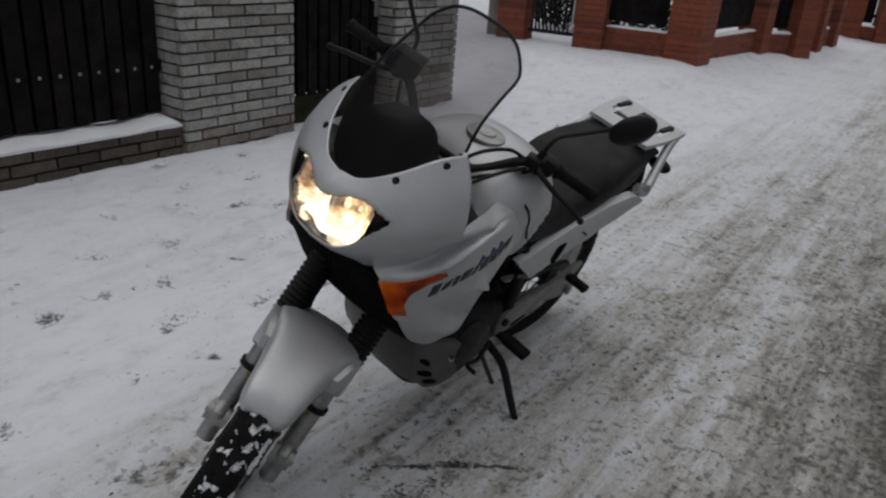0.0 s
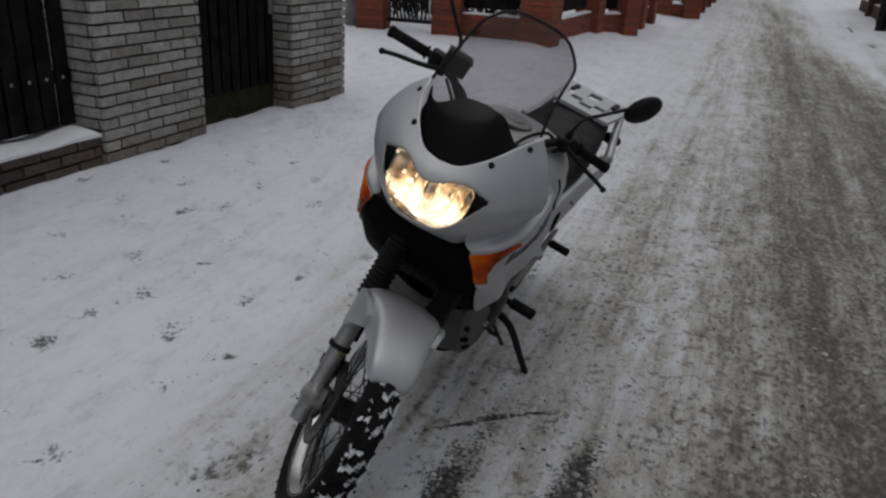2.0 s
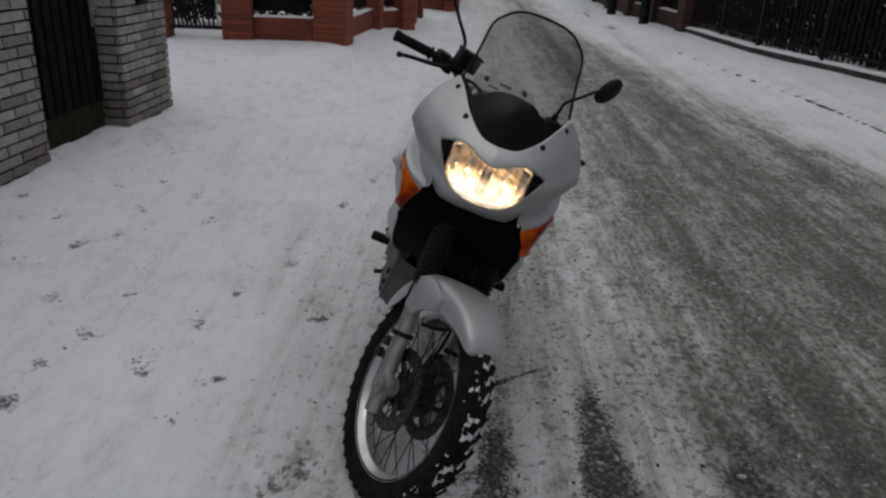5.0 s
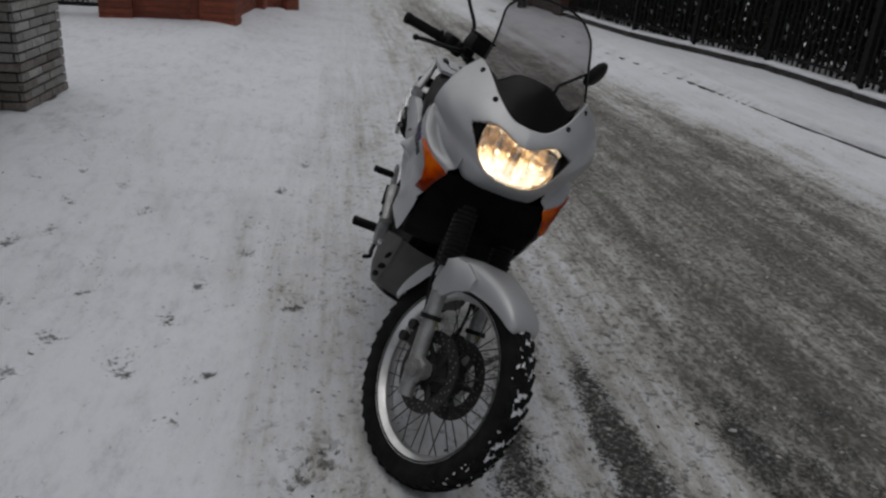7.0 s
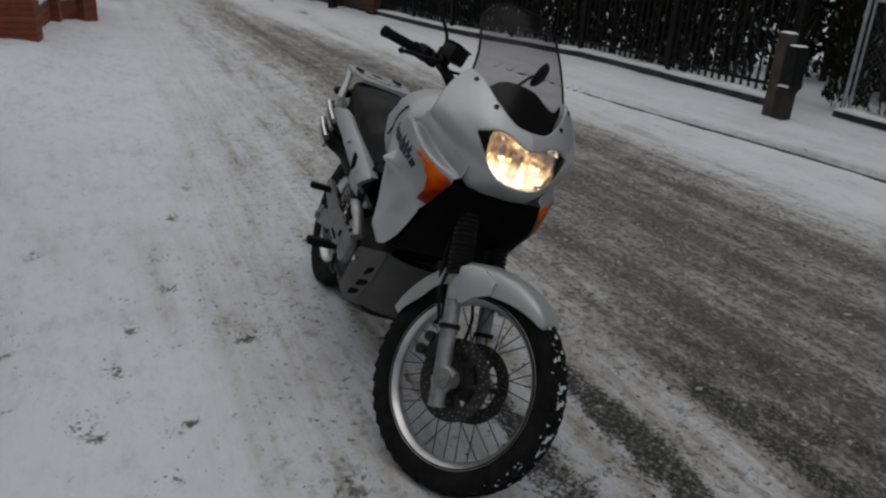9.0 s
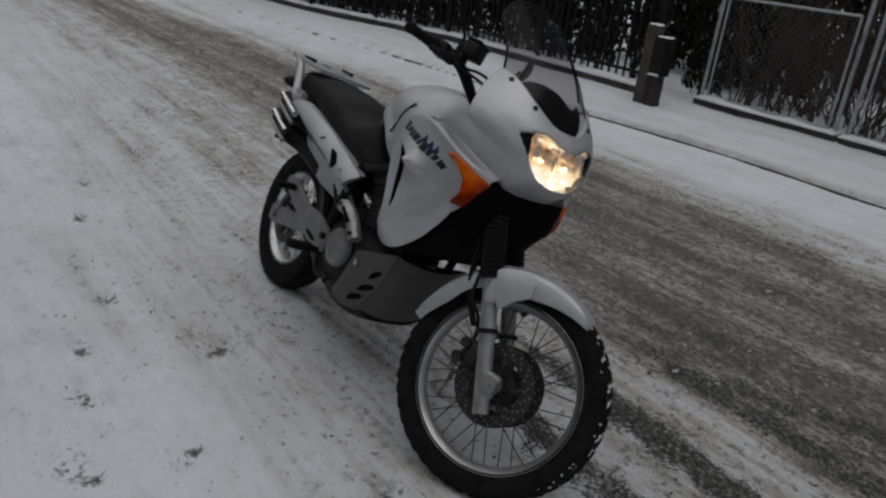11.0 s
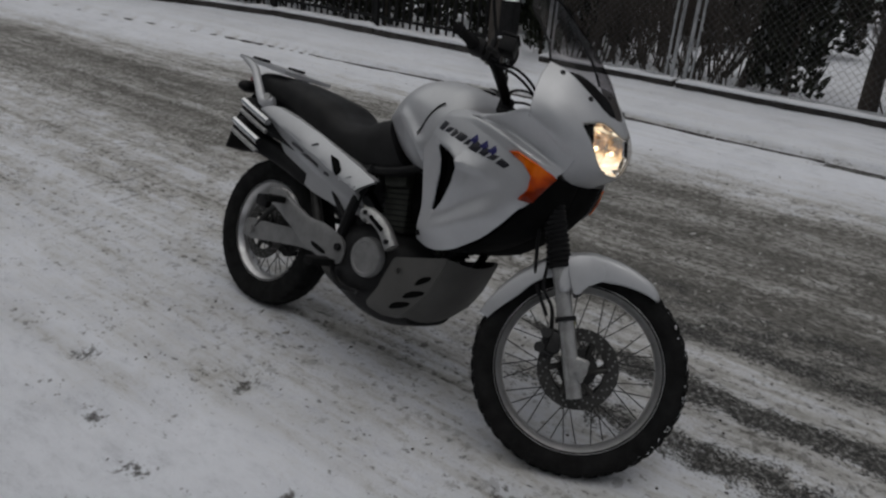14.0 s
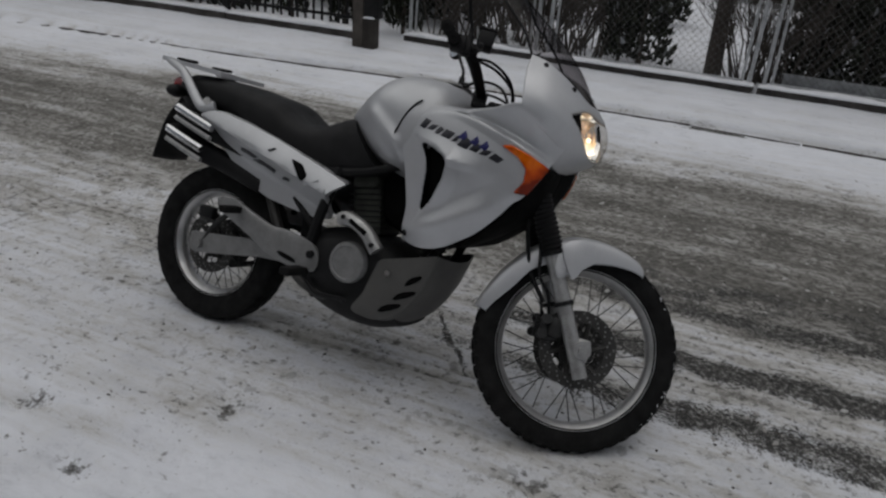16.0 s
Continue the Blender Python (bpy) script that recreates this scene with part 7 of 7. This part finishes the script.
for s in (1, -1):
    bm = bmesh.new()
    rows = []
    for y, z, h in ((-0.055, 0.322, 0.036), (0.0, 0.325, 0.042), (0.15, 0.35, 0.036), (0.3, 0.378, 0.034), (0.46, 0.4, 0.04)):
        x = 0.115 * s
        rows.append([(x - 0.014, y, z - h), (x + 0.014, y, z - h), (x + 0.017, y, z), (x + 0.014, y, z + h), (x - 0.014, y, z + h), (x - 0.017, y, z)])
    vs = add_grid(bm, rows, True, True)
    bm.faces.new(vs[0]), bm.faces.new(vs[-1][::-1])
    bmesh.ops.recalc_face_normals(bm, faces=bm.faces[:])
    add_tube(bm, [(0.12 * s, 0, 0.322), (0.15 * s, 0, 0.322)], 0.018, 8)
    part("swingarm", bm, M_COVER, bike, "dull alloy swingarm", angle=30)
    heel = rounded(resample([(0.085, 0.529), (0.17, 0.54), (0.258, 0.51), (0.36, 0.48), (0.437, 0.484), (0.53, 0.47), (0.573, 0.448), (0.59, 0.403), (0.576, 0.36), (0.52, 0.358), (0.442, 0.36), (0.36, 0.375), (0.283, 0.412), (0.191, 0.448), (0.112, 0.478)], 0.03), 1)
    hp = part("footrest_bracket", blister(heel, lambda y, z: 0.172, 0.006, 0.012, s), M_COVER, bike, "grey alloy footrest bracket")
    part("slot", blister(rounded([(0.405, 0.405), (0.49, 0.392), (0.5, 0.372), (0.415, 0.386)], 2), lambda y, z: 0.1785, 0.001, 0.003, s), M_MATT, hp)
    part("heel_bolt", tube([(0.17 * s, 0.555, 0.425), (0.188 * s, 0.555, 0.425)], 0.014, 10), M_BLACK, hp)
    bm = box((0.105, 0.045, 0.03), (0.25 * s, 0.545, 0.365), 0.007)
    add_tube(bm, [(0.15 * s, 0.545, 0.36), (0.22 * s, 0.545, 0.362)], 0.013, 8)
    part("footrest", bm, M_RUBBER, bike, "black rubber footrest")
    bm = box((0.09, 0.035, 0.026), (0.225 * s, 0.2, 0.505), 0.006)
    add_tube(bm, [(0.16 * s, 0.2, 0.5), (0.2 * s, 0.2, 0.505)], 0.01, 8)
    part("pillion_footrest", bm, M_RUBBER, bike, "black rubber pillion footrest")
part("brake_pedal", tube([(0.17, 0.55, 0.33), (0.19, 0.62, 0.3), (0.2, 0.72, 0.31), (0.225, 0.76, 0.315)], 0.009, 8), M_BLACK, bike)
part("gear_lever", tube([(-0.17, 0.58, 0.33), (-0.19, 0.66, 0.31), (-0.2, 0.74, 0.33), (-0.24, 0.75, 0.335)], 0.008, 8), M_BLACK, bike)
part("shock_absorber", tube([(0.0, 0.42, 0.42), (0.02, 0.38, 0.72)], 0.034, 12), M_BLACK, bike)
part("rear_caliper", box((0.036, 0.075, 0.05), (0.092, -0.02, 0.445), 0.01), M_BLACK, bike)
bm = tube([(0.12, 0.0, 0.322), (0.12, 0.06, 0.42), (0.12, 0.12, 0.47), (0.13, 0.2, 0.49)], 0.012, 8)
part("caliper_bracket", bm, M_CAST, bike)
bm = bmesh.new()
add_tube(bm, [(-0.075, 0.0, 0.424), (-0.08, 0.3, 0.46), (-0.085, 0.52, 0.44)], 0.012, 6)
add_tube(bm, [(-0.075, 0.0, 0.222), (-0.08, 0.3, 0.32), (-0.085, 0.52, 0.36)], 0.012, 6)
part("drive_chain", bm, M_BLACK, bike)
st = part("side_stand", tube([(-0.15, 0.55, 0.3), (-0.24, 0.558, 0.275), (-0.335, 0.572, 0.185), (-0.402, 0.573, 0.108)], (0.016, 0.012), 10, 24), M_BLACK, bike, "black steel side stand")
part("stand_foot", box((0.06, 0.05, 0.014), (-0.405, 0.574, 0.1), 0.004, None), M_BLACK, st)
part("stand_spring", tube([(-0.15, 0.6, 0.3), (-0.25, 0.585, 0.2)], 0.008, 8), M_DISC, st)

# bash plate: two cheeks and a rounded belly
CHEEK = rounded(resample([(0.842, 0.484), (0.95, 0.517), (1.04, 0.547), (1.036, 0.52), (1.006, 0.42), (0.962, 0.34), (0.91, 0.29), (0.852, 0.269), (0.775, 0.276), (0.765, 0.292), (0.807, 0.353)], 0.03), 1)


def cheek_x(y, z):
    return 0.195 - 0.22 * max(0.0, 0.34 - z) - 0.18 * max(0.0, y - 0.82)


bm = bmesh.new()
for s in (1, -1):
    add_blister(bm, CHEEK, cheek_x, 0.004, 0.02, s, (1.0, 0.96, 0.88, 0.75, 0.55, 0.3))
path = spline([(1.036, 0.543), (1.03, 0.51), (1.003, 0.422), (0.96, 0.343), (0.91, 0.293), (0.852, 0.272), (0.775, 0.279)], 30)
rows = []
for y, z in path:
    w = cheek_x(y, z) - 0.006
    rows.append([(w * t, y + 0.03 * (1 - t * t), z - 0.018 * (1 - t * t)) for t in np.linspace(-1, 1, 11)])
add_grid(bm, rows)
bash = part("bash_plate", bm, M_DARK_SILVER, bike, "dark grey bash plate with slots")
for s in (1, -1):
    for y, z, ln in ((0.975, 0.437, 0.06), (0.955, 0.38, 0.085), (0.912, 0.325, 0.09)):
        poly = rounded([(y - ln * 0.5, z - 0.026), (y + ln * 0.35, z + 0.01), (y + ln * 0.5, z + 0.034), (y - ln * 0.25, z + 0.012)], 1)
        part("slot", blister(poly, lambda a, b: cheek_x(a, b) + 0.0055, 0.0, 0.003, s), M_MATT, bash, "black slot")
    part("plate_bolt", tube([(0.2 * s, 0.893, 0.45), (0.213 * s, 0.893, 0.45)], 0.011, 12), M_CHROME, bash, "bright bolt")
